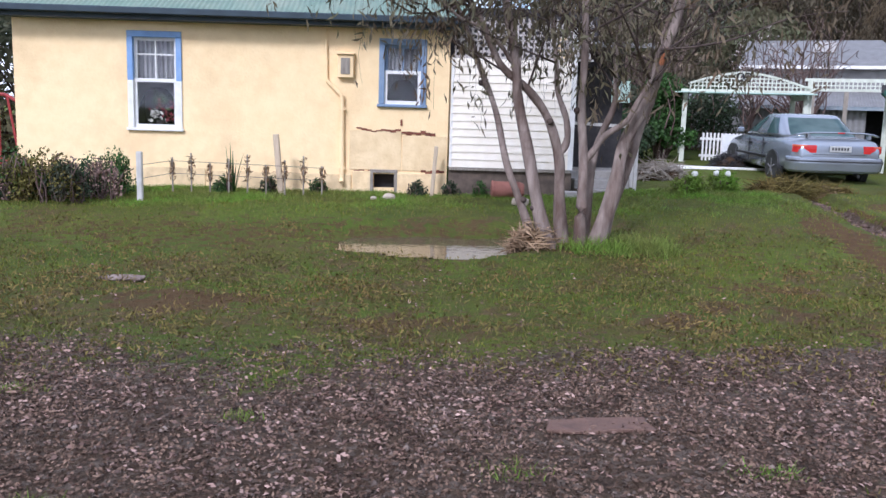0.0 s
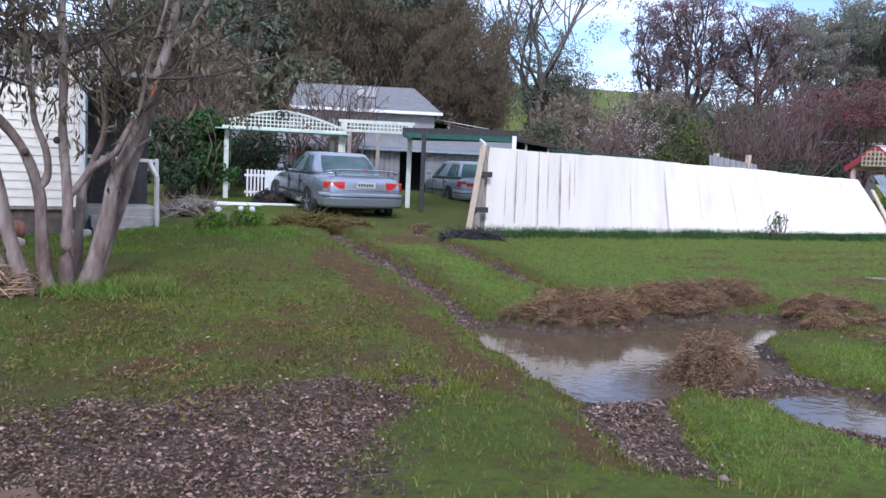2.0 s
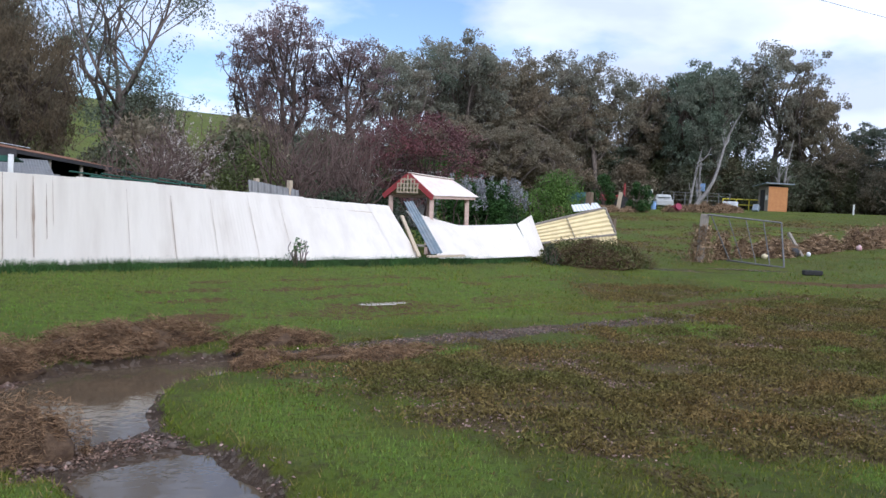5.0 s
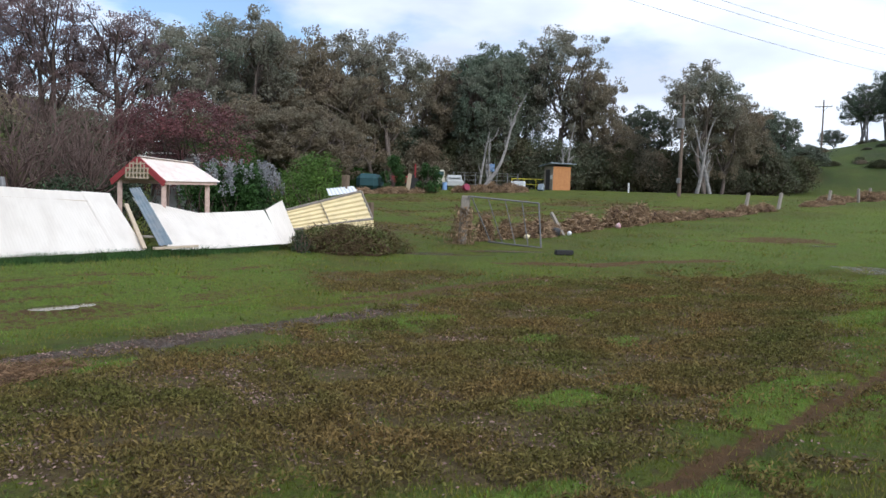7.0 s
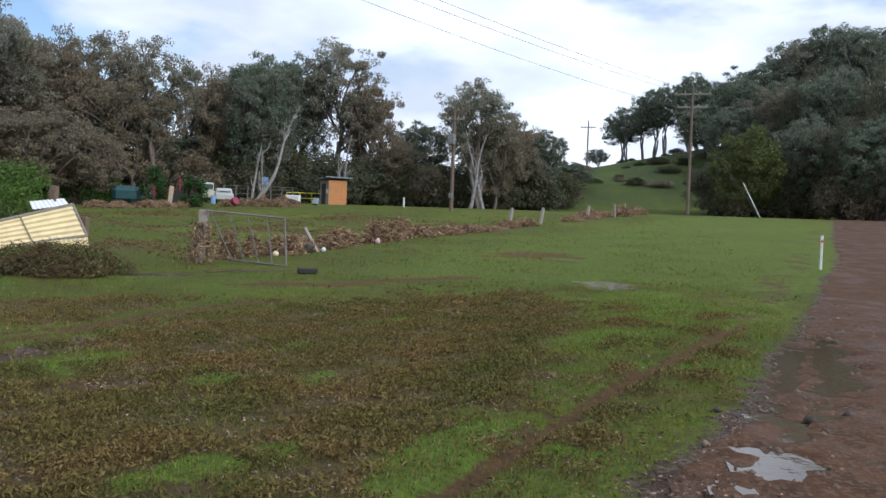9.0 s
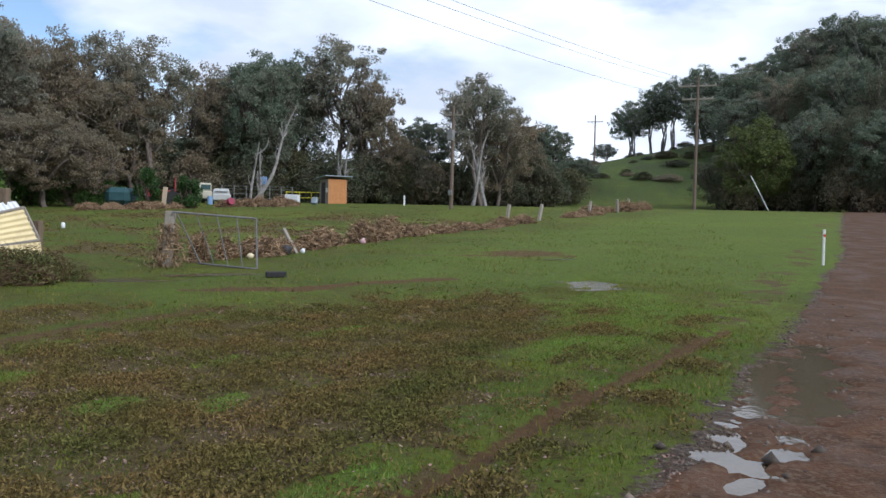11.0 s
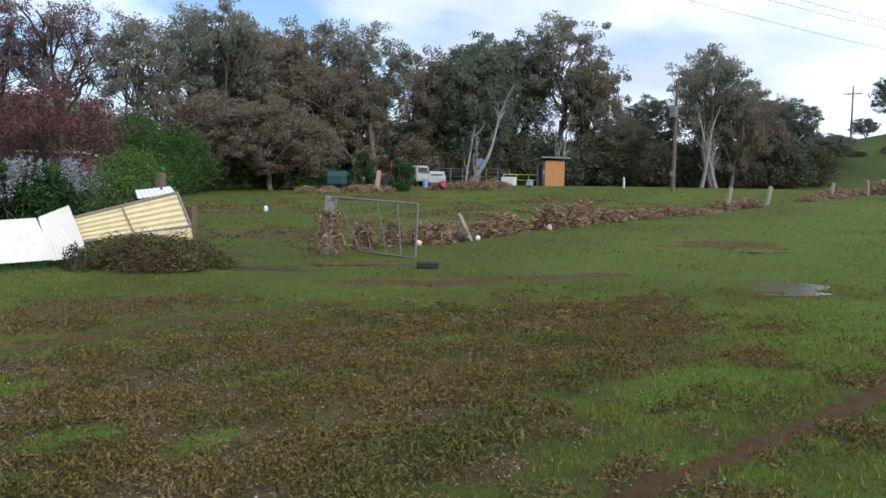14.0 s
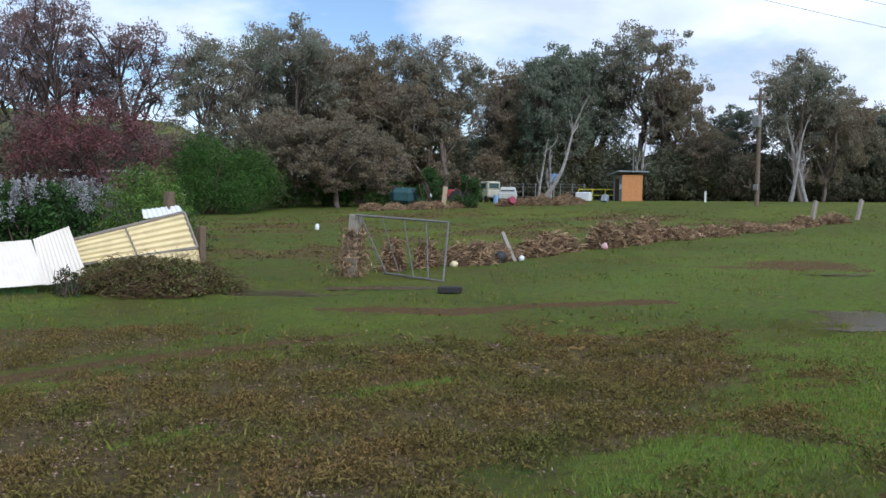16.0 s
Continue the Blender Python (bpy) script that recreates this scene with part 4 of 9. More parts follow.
def road_material():
    """Red dirt full of small stones, with darker wet stretches."""
    m = material("red_gravel_road", (0.098, 0.042, 0.017), (0.047, 0.024, 0.012), 0.7, 0, 2.6, 1.0, 40, (0.125, 0.066, 0.032), 0.7, 9)
    n, l = m.node_tree.nodes, m.node_tree.links
    b = n["Principled BSDF"]
    geo = n.new("ShaderNodeNewGeometry")
    vor = n.new("ShaderNodeTexVoronoi")
    vor.inputs["Scale"].default_value = 30.0
    l.new(geo.outputs["Position"], vor.inputs["Vector"])
    sep = n.new("ShaderNodeSeparateColor")
    l.new(vor.outputs["Color"], sep.inputs["Color"])
    pick = n.new("ShaderNodeMapRange")
    pick.inputs["From Min"].default_value, pick.inputs["From Max"].default_value, pick.inputs["To Max"].default_value = 0.6, 0.95, 0.7
    l.new(sep.outputs["Red"], pick.inputs["Value"])
    mix = n.new("ShaderNodeMix")
    mix.data_type = "RGBA"
    mix.inputs["B"].default_value = (0.135, 0.088, 0.055, 1)
    l.new(b.inputs["Base Color"].links[0].from_socket, mix.inputs["A"])
    l.new(pick.outputs["Result"], mix.inputs["Factor"])
    l.new(mix.outputs["Result"], b.inputs["Base Color"])
    damp = n.new("ShaderNodeTexNoise")
    damp.inputs["Scale"].default_value, damp.inputs["Detail"].default_value = 1.1, 5
    l.new(geo.outputs["Position"], damp.inputs["Vector"])
    dr = n.new("ShaderNodeMapRange")
    dr.inputs["From Min"].default_value, dr.inputs["From Max"].default_value = 0.42, 0.62
    dr.inputs["To Min"].default_value, dr.inputs["To Max"].default_value = 0.9, 0.6
    b.inputs["Specular IOR Level"].default_value = 0.2
    l.new(damp.outputs["Fac"], dr.inputs["Value"])
    l.new(dr.outputs["Result"], b.inputs["Roughness"])
    return m


M["road"] = road_material()
road = mesh_part("road", road_strip(), M["road"], smooth=True)
tagged(road, "wet red dirt and gravel road along the grass", "road", kind="structure")


def water_sheet(pools, label):
    """One flat sheet of water over pools that run into each other, ending at their shores."""
    reach = [1.5 * max(p[2], p[3]) for p in pools]
    step = min(0.06, min(min(p[2], p[3]) for p in pools) / 5)
    xs = np.arange(min(p[0] - r for p, r in zip(pools, reach)), max(p[0] + r for p, r in zip(pools, reach)), step)
    ys = np.arange(min(p[1] - r for p, r in zip(pools, reach)), max(p[1] + r for p, r in zip(pools, reach)), step)
    x, y = np.meshgrid(xs, ys)
    d = np.minimum.reduce([pool_reach(x, y, p) for p in pools])
    n = x.shape[1]
    shore = 1.30 if len(pools[0]) > 7 else 1.20
    j, i = np.nonzero(d[:-1, :-1] < shore)
    f = np.stack([j * n + i, j * n + i + 1, (j + 1) * n + i + 1, (j + 1) * n + i], -1)
    v = np.stack([x, y, np.full_like(x, pools[0][5])], -1).reshape(-1, 3)
    used, back = np.unique(f, return_inverse=True)
    ob = mesh_part("puddle", mesh_from(v[used], back.reshape(f.shape)), M["water_ruffled"] if pools[0][0] > 20 else M["water"])
    return tagged(ob, label, "puddle", "puddles", "structure")


water_sheet([BIG_POOL], "wide brown flood puddle across the wheel ruts")
for p in [LOW_POOL, YARD_POOL] + FIELD_POOLS:
    water_sheet([p], "shallow brown puddle lying in the grass")
water_sheet(ROAD_POOLS, "rain puddle lying in the stones of the road edge")

# ---- the house ----
WY = 15.72                       # front face of the wall
HX0, HX1 = -10.08, -3.55         # rendered part
EAVE = 2.88
G_H = 0.10                       # bottom of the wall, below the grass

house = thing("house", pose(0, 0, 0), "old cream rendered cottage with a green iron roof", "house")


def wall_with_holes(x0, x1, z0, z1, holes, thick=0.28):
    """A wall along x with openings through it."""
    bm = B()
    xs = sorted({x0, x1, *[h[0] for h in holes], *[h[1] for h in holes]})
    zs = sorted({z0, z1, *[h[2] for h in holes], *[h[3] for h in holes]})
    for a, b in zip(xs, xs[1:]):
        for c, d in zip(zs, zs[1:]):
            if any(h[0] <= (a + b) / 2 <= h[1] and h[2] <= (c + d) / 2 <= h[3] for h in holes):
                continue
            box(bm, a, WY, c, b, WY + thick, d)
    bmesh.ops.remove_doubles(bm, verts=bm.verts, dist=0.0005)
    return bm


W1 = (-8.33, -7.64, 1.24, 2.62)
W2 = (-4.56, -3.96, 1.70, 2.62)
VENT = (-4.68, -4.36, 0.42, 0.64)
part("wall", wall_with_holes(HX0, HX1, G_H, EAVE, [W1, W2, VENT]), M["stucco"], house)
bm = B()
box(bm, HX0, WY + 0.28, G_H, HX0 + 0.28, WY + 6.0, EAVE)
box(bm, -1.75, WY + 1.0, G_H, -1.60, WY + 6.0, EAVE)
box(bm, HX0, WY + 5.8, G_H, -1.6, WY + 6.0, EAVE)
part("side_wall", bm, M["stucco"], house)
bm = B()
box(bm, -5.0, WY - 0.030, G_H, -4.70, WY - 0.002, 0.68, bevel=0.008)
box(bm, -4.34, WY - 0.030, G_H, HX1 - 0.02, WY - 0.002, 0.66, bevel=0.008)
box(bm, -7.2, WY - 0.022, G_H, -5.02, WY - 0.002, 0.62, bevel=0.008)
box(bm, -10.0, WY - 0.022, G_H, -7.25, WY - 0.002, 0.66, bevel=0.008)
part("plinth", bm, M["stucco_pale"], house, "pale crumbling plinth")
bm = B()
box(bm, -5.05, WY - 0.012, 0.70, -4.26, WY - 0.003, 1.30, bevel=0.004)
box(bm, -4.24, WY - 0.012, 0.70, HX1 - 0.02, WY - 0.003, 1.24, bevel=0.004)
part("render_patch", bm, M["stucco_old"], house, "older patched render, browner than the wall")
r = np.random.default_rng(3)
for x0, x1, z, w in ((-4.95, -4.28, 1.31, 0.035), (-4.26, -3.75, 1.27, 0.05), (-4.28, -4.26, 1.42, 0.16), (-3.95, -3.60, 0.70, 0.05), (-9.4, -8.6, 0.66, 0.02), (-6.6, -5.7, 0.61, 0.015), (-4.98, -4.40, 0.69, 0.018)):
    k = max(1, int((x1 - x0) / 0.07))
    bm = B()
    for i in range(k):
        a = x0 + (x1 - x0) * i / k
        c = z + r.normal() * 0.012
        h = w * r.uniform(0.4, 1.2)
        box(bm, a, WY - 0.016, c - h / 2, a + (x1 - x0) / k + 0.01, WY - 0.013, c + h / 2)
    part("crack", bm, M["brick_red"], house, "crack with red brick showing through")
# a near-black sheet gives the vent its shade
bm = B()
box(bm, VENT[0], WY + 0.2, VENT[2], VENT[1], WY + 0.22, VENT[3])
part("vent_opening", bm, M["shade_dark"], house, "near-black sheet standing for the shade inside the underfloor vent")
bm = B()
for x in (VENT[0] - 0.05, VENT[1]):
    box(bm, x, WY - 0.034, VENT[2] - 0.1, x + 0.05, WY + 0.05, VENT[3] + 0.02, bevel=0.005)
box(bm, VENT[0] - 0.05, WY - 0.034, VENT[3] + 0.02, VENT[1] + 0.05, WY + 0.05, VENT[3] + 0.07, bevel=0.005)
part("vent_frame", bm, M["timber_grey"], house)

# roof: corrugated iron running up and back, gutter along the eave
RX0, RX1 = -10.35, -3.30
slope = 0.46


def roof_pt(u, v):
    x = RX0 + (RX1 - RX0) * u
    y = WY - 0.30 + 3.6 * v
    return (x, y, EAVE + 0.10 + 3.6 * v * slope + 0.01 * math.sin(x * 3)), Vector((0, -slope, 1)).normalized()


mesh_part("roof", corrugated(roof_pt, RX1 - RX0, 3.6, rows=3), M["green_roof"], house)


def roof_back(u, v):
    x = RX1 + (RX0 - RX1) * u
    y = WY + 6.6 - 3.3 * v
    return (x, y, EAVE + 0.10 + 3.3 * v * slope * 1.09), Vector((0, slope, 1)).normalized()


mesh_part("roof", corrugated(roof_back, RX1 - RX0, 3.6, rows=2, samples=4), M["green_roof"], house)
bm = B()
box(bm, RX0 - 0.02, WY - 0.42, EAVE + 0.0, RX1, WY - 0.30, EAVE + 0.10, bevel=0.015)
part("gutter", bm, M["gutter"], house)
bm = B()
box(bm, RX0 + 0.2, WY - 0.29, EAVE - 0.06, RX1, WY - 0.002, EAVE + 0.02)
part("fascia", bm, M["gutter"], house, "dark eave board")
bm = B()
beam(bm, (RX0, WY - 0.4, EAVE + 0.06), (RX0, WY + 3.3, EAVE + 0.06 + 3.6 * slope), 0.03, 0.18)
beam(bm, (RX0, WY + 6.6, EAVE + 0.06), (RX0, WY + 3.3, EAVE + 0.06 + 3.6 * slope), 0.03, 0.18)
part("bargeboard", bm, M["gutter"], house)
bm = B()
g = [bm.verts.new(p) for p in ((HX0 + 0.1, WY, EAVE), (HX0 + 0.1, WY + 6, EAVE), (HX0 + 0.1, WY + 3.2, EAVE + 1.5))]
bm.faces.new(g)
bmesh.ops.solidify(bm, geom=bm.faces[:], thickness=0.1)
part("gable_wall", bm, M["stucco"], house)
bm = B()
box(bm, -5.95, WY + 2.6, 3.4, -5.45, WY + 3.2, 4.9, bevel=0.01)
part("chimney", bm, M["brick_red"], house)


def sash(hole, name, lower_white, curtain_full):
    """A double-hung window set in its opening, with architrave, sashes, panes and curtains."""
    x0, x1, z0, z1 = hole
    zm = (z0 + z1) / 2 + 0.02
    up = M["blue_paint"] if lower_white else M["blue_dull"]
    low = M["white_paint"] if lower_white else M["blue_dull"]
    w = part("window", B(), M["blue_paint"], house, "timber sash window, blue above and white below" if lower_white else "blue timber sash window behind leaves")
    t = 0.085
    for xa in (x0 - 0.06, x1 + 0.06 - t):
        part("jamb", box(B(), xa, WY - 0.03, zm, xa + t, WY + 0.06, z1 - 0.03, bevel=0.006), up, w, "blue painted surround")
        part("jamb", box(B(), xa, WY - 0.03, z0 + 0.006, xa + t, WY + 0.06, zm, bevel=0.006), low, w, "white painted surround" if lower_white else "blue painted surround")
    part("head", box(B(), x0 - 0.06, WY - 0.032, z1 - 0.03, x1 + 0.06, WY + 0.06, z1 + 0.06, bevel=0.006), up, w, "blue painted surround")
    bm = B()
    box(bm, x0 - 0.08, WY - 0.06, z0 - 0.04, x1 + 0.08, WY + 0.06, z0 + 0.005, bevel=0.008)
    part("sill", bm, low, w)
    for a, b, dy, mm, bars in ((zm - 0.02, z1 - 0.03, 0.05, M["white_paint"] if lower_white else up, True), (z0 + 0.005, zm + 0.03, 0.02, M["white_paint"], False)):
        bm = B()
        f = 0.05
        box(bm, x0 + 0.02, WY + dy, a, x0 + 0.02 + f, WY + dy + 0.035, b)
        box(bm, x1 - 0.02 - f, WY + dy, a, x1 - 0.02, WY + dy + 0.035, b)
        box(bm, x0 + 0.02 + f, WY + dy, a, x1 - 0.02 - f, WY + dy + 0.035, a + 0.055)
        box(bm, x0 + 0.02 + f, WY + dy, b - 0.05, x1 - 0.02 - f, WY + dy + 0.035, b)
        if bars:
            box(bm, (x0 + x1) / 2 - 0.012, WY + dy, a + 0.055, (x0 + x1) / 2 + 0.012, WY + dy + 0.035, b - 0.05)
            box(bm, x0 + 0.07, WY + dy + 0.004, a + 0.40, x1 - 0.07, WY + dy + 0.03, a + 0.42)
        part("window_frame", bm, mm, w)
        bm = B()
        box(bm, x0 + 0.05, WY + dy + 0.012, a + 0.03, x1 - 0.05, WY + dy + 0.018, b - 0.03)
        pane = part("pane", bm, M["glass"], w)
        pane.visible_shadow = False
    bm = B()
    for side in (0, 1):
        n = 26
        lo = zm + 0.03 if not curtain_full else z0 + 0.25
        for i in range(n):
            if not curtain_full and side:
                break
            xa = x0 + 0.04 + (x1 - x0 - 0.08) * i / n
            xb = x0 + 0.04 + (x1 - x0 - 0.08) * (i + 1) / n
            ya, yb = WY + 0.16 + 0.02 * math.sin(i * 1.9), WY + 0.16 + 0.02 * math.sin((i + 1) * 1.9)
            v = [bm.verts.new(p) for p in ((xa, ya, lo - 0.03 * math.sin(i)), (xb, yb, lo - 0.03 * math.sin(i + 1)), (xb, yb, z1), (xa, ya, z1))]
            bm.faces.new(v)
        if side == 0:
            continue
    # scalloped lower net: hangs low at the sides, high in the middle
    n = 26
    for i in range(n):
        xa = x0 + 0.04 + (x1 - x0 - 0.08) * i / n
        xb = x0 + 0.04 + (x1 - x0 - 0.08) * (i + 1) / n

        def drop(x):
            k = abs((x - (x0 + x1) / 2) / ((x1 - x0) / 2))
            return zm - 0.10 - 0.50 * k ** 3
        v = [bm.verts.new(p) for p in ((xa, WY + 0.14, drop(xa)), (xb, WY + 0.14, drop(xb)), (xb, WY + 0.14, zm + 0.03), (xa, WY + 0.14, zm + 0.03))]
        bm.faces.new(v)
    bmesh.ops.solidify(bm, geom=bm.faces[:], thickness=0.004)
    part("curtain", bm, M["curtain"], w, "white net curtain")
    # box behind the panes; its near-black colour stands for indoor shade
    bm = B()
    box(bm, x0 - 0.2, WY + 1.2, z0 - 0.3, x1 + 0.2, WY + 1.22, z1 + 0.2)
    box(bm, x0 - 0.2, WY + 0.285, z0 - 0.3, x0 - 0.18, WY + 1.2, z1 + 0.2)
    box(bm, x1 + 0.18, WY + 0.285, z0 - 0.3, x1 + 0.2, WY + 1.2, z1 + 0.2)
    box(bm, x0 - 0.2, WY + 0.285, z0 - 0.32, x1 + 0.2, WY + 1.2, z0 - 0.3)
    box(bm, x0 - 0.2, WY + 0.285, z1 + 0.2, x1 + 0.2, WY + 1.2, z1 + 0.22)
    part("room", bm, M["shade_dark"], w, "room box behind the glass, painted near black for its shade")
    return w


w1 = sash(W1, "w1", True, False)
sash(W2, "w2", False, False)

# flowers standing inside the window
fl = thing("flower_arrangement", pose(-7.98, WY + 0.22, W1[2] + 0.0), "white and dull red flowers standing inside the window", "flowers")
bm = B()
rod(bm, (0, 0, -0.02), (0, 0, 0.12), 0.05, 0.065, 10)
part("vase", bm, M["timber_dark"], fl)
r = np.random.default_rng(5)
for nm, mt, n, cx, cz, s in (("white_petals", M["white_paint"], 40, -0.05, 0.20, 0.07), ("red_petals", M["maroon"], 70, 0.16, 0.24, 0.10), ("leaves", M["leaf_mid"], 60, 0.02, 0.42, 0.07)):
    c = r.normal(size=(n, 3)) * (s, 0.02, s) + (cx, 0, cz)
    tagged(mesh_part(nm, leaves_mesh(c, r.normal(size=(n, 3)), 0.07, 0.035, r), mt, fl), kind="stuff")
bm = B()
box(bm, -0.3, -0.06, -0.04, 0.3, 0.10, -0.02)
part("shelf", bm, M["white_paint"], fl)

# meter box and downpipe
mb = thing("meter_box", pose(-5.24, WY - 0.003, 2.08), "small cream meter box on the house wall", "meter box")
bm = B()
box(bm, 0, -0.10, 0, 0.24, 0, 0.34, bevel=0.008)
part("case", bm, M["stucco"], mb)
bm = B()
box(bm, 0.05, -0.112, 0.05, 0.19, -0.10, 0.29, bevel=0.004)
part("door", bm, M["timber_grey"], mb, "greyish brown door")
bm = B()
box(bm, -0.015, -0.14, 0.34, 0.255, 0, 0.365, bevel=0.004)
part("hood", bm, M["stucco"], mb)
dp = thing("downpipe", pose(0, 0, 0), "cream painted pipe running down the wall", "pipe")
bm = B()
rod(bm, (-5.42, WY - 0.045, EAVE - 0.06), (-5.40, WY - 0.045, 2.02), 0.016)
rod(bm, (-5.40, WY - 0.045, 2.03), (-5.17, WY - 0.045, 1.80), 0.03)
part("upper_pipe", bm, M["stucco"], dp)
bm = B()
rod(bm, (-5.17, WY - 0.05, 1.81), (-5.16, WY - 0.05, 0.55), 0.036)
part("lower_pipe", bm, M["stucco"], dp)
for z in (1.6, 0.7):
    part("bracket", box(B(), -5.215, WY - 0.08, z, -5.115, WY - 0.003, z + 0.03), M["stucco"], dp)
part("spout", rod(B(), (-5.16, WY - 0.05, 0.56), (-5.16, WY - 0.12, 0.50), 0.036), M["stucco"], dp)

# weatherboard lean-to with lattice above
lean = thing("weatherboard_annex", pose(0, 0, 0), "white weatherboard annex built against the cottage", "annex")
LX0, LX1, LZ0, LZ1 = -3.52, -1.66, 0.78, 2.42
n = 14
step = (LZ1 - LZ0) / n
bm = B()
box(bm, -0.5, -0.014, 0, 0.5, 0.014, step * 1.06)
for v in bm.verts:
    if v.co.z < step * 0.5:
        v.co.y -= 0.016
    v.co.x *= (LX1 - LX0)
board_mesh = bpy.data.meshes.new("weatherboard")
bm.to_mesh(board_mesh)
bm.free()
board_mesh.materials.append(M["boards"])
for i in range(n):
    o = new("weatherboard", board_mesh)
    o.parent = lean
    o.location = ((LX0 + LX1) / 2, WY - 0.02, LZ0 + i * step)
bm = B()
box(bm, LX0, WY + 0.03, LZ0, LX1, WY + 0.12, LZ1)
box(bm, LX1 - 0.1, WY + 0.12, LZ0, LX1, WY + 1.0, LZ1)
part("wall", bm, M["boards"], lean)
bm = B()
box(bm, LX0, WY - 0.045, LZ0 - 0.05, LX1 + 0.02, WY + 0.05, LZ0 - 0.002, bevel=0.006)
part("bottom_plate", bm, M["timber_grey"], lean, "grey weathered bottom board")
part("corner_post", box(B(), LX1 - 0.03, WY - 0.05, LZ0 - 0.002, LX1 + 0.05, WY + 0.03, LZ1 + 0.55), M["white_paint"], lean)
part("corner_post", box(B(), LX0 + 0.002, WY - 0.048, LZ0 - 0.002, LX0 + 0.04, WY + 0.03, LZ1, bevel=0.004), M["white_paint"], lean)
bm = B()
box(bm, LX0, WY + 0.02, 0.05, LX1 + 0.05, WY + 0.14, LZ0 - 0.05)
part("foundation", bm, M["base_brown"], lean, "low brown masonry base in shade")


def grid_skin_flat(line, side):
    """A tapering blade of two faces along a line, a little thick."""
    bm = B()
    rows = [[bm.verts.new(p + side * k * w) for k in (-1, 1)] for p, w in zip(line, (1.0, 0.85, 0.12))]
    for a, b in zip(rows, rows[1:]):
        bm.faces.new((a[0], a[1], b[1], b[0]))
    bmesh.ops.solidify(bm, geom=bm.faces[:], thickness=0.004)
    return bm


def lattice(parent, x0, x1, z0, z1, y, gap, w, mat, top=None):
    """Crossed laths upright and level; each direction one mesh. top(x) gives the upper edge."""
    top = top or (lambda x: z1)
    k = int((x1 - x0) / gap)
    for i in range(k + 1):
        x = x0 + i * gap
        if top(x) - z0 > 0.05:
            part("lath", box(B(), x - w / 2, y - 0.006, z0, x + w / 2, y, top(x)), mat, parent)
    for j in range(int((z1 - z0) / gap) + 1):
        z = z0 + j * gap
        xs = [x0 + (x1 - x0) * q / 60 for q in range(61) if top(x0 + (x1 - x0) * q / 60) >= z]
        if len(xs) > 1:
            part("lath", box(B(), xs[0], y + 0.001, z - w / 2, xs[-1], y + 0.007, z + w / 2), mat, parent)


M["lattice_grey"] = material("grey_lattice", (0.50, 0.46, 0.42), (0.40, 0.36, 0.33), 0.8)
lattice(lean, LX0 + 0.05, LX1 + 0.3, LZ1 + 0.03, LZ1 + 0.62, WY, 0.085, 0.035, M["lattice_grey"])
# dark panel set back from the laths to paint the shade behind them
bm = B()
box(bm, LX0, WY + 1.2, LZ1, LX1 + 0.6, WY + 1.25, LZ1 + 0.9)
part("back_wall", bm, M["timber_dark"], lean, "dark panel standing for the shade behind the lattice")

# porch beyond the annex
M["lattice_white"] = material("dull_white_paint", (0.55, 0.53, 0.49), (0.42, 0.40, 0.36), 0.7)
porch = thing("porch", pose(-1.6, WY + 0.3, 0), "shaded back porch with white handrail and posts", "porch")
bm = B()
box(bm, 0, 0.6, 0.3, 1.2, 1.8, 0.72)
part("floor", bm, M["concrete"], porch)
bm = B()
for i in range(3):
    box(bm, 0.15, 0.6 - 0.28 * (i + 1), 0.3, 1.05, 0.6 - 0.28 * i, 0.60 - 0.14 * i, bevel=0.01)
part("steps", bm, M["concrete"], porch)
for x in (0.06, 1.10):
    bm = B()
    box(bm, x, 0.5, 0.3, x + 0.055, 0.56, 1.50 if x > 1 else 2.7, bevel=0.006)
    part("post", bm, M["lattice_white"] if x > 1 else M["galv_blue"], porch)
bm = B()
beam(bm, (0.1, 0.55, 1.50), (1.15, 0.55, 1.46), 0.06, 0.05)
part("handrail", bm, M["lattice_white"], porch)
bm = B()
beam(bm, (1.02, -0.15, 1.22), (1.02, 0.55, 1.46), 0.05, 0.05)
beam(bm, (1.02, -0.15, 0.45), (1.02, -0.15, 1.22), 0.05, 0.05)
part("stair_rail", bm, M["lattice_white"], porch)
bm = B()
box(bm, 0.0, 1.75, 0.72, 1.2, 1.85, 2.75)
part("back_wall", bm, M["timber_dark"], porch)
bm = B()
box(bm, 0.25, 1.70, 0.72, 1.0, 1.745, 2.6, bevel=0.005)
part("door", bm, M["timber_dark"], porch)
bm = B()
box(bm, -0.1, 0.4, 2.72, 1.35, 2.0, 2.80)
part("roof", bm, M["galv"], porch)
bm = B()
box(bm, 0.75, 0.62, 1.85, 1.05, 0.65, 2.20, bevel=0.004)
part("screen", bm, M["mint_roof"], porch, "pale green screen panel")

# bits along the foot of the wall
drum = thing("pot", pose(-2.65, WY - 0.35, gz(-2.65, WY - 0.35)), "weathered red terracotta trough at the foot of the annex", "pot")
bm = B()
rod(bm, (-0.22, 0, 0.13), (0.20, 0, 0.13), 0.13, 0.13, 14)
rod(bm, (0.20, 0, 0.13), (0.26, 0, 0.13), 0.13, 0.10, 14)
part("body", bm, M["terracotta"], drum, smooth=True)
bm = B()
rod(bm, (-0.23, 0, 0.13), (-0.20, 0, 0.13), 0.14, 0.14, 14)
part("rim", bm, M["terracotta"], drum)


def stone(x, y, r, label, mat, name="stone", sink=0.3):
    me = rock_mesh(np.random.default_rng(int(abs(x * 31 + y * 17))), r)
    o = mesh_part(name, me, mat, smooth=True)
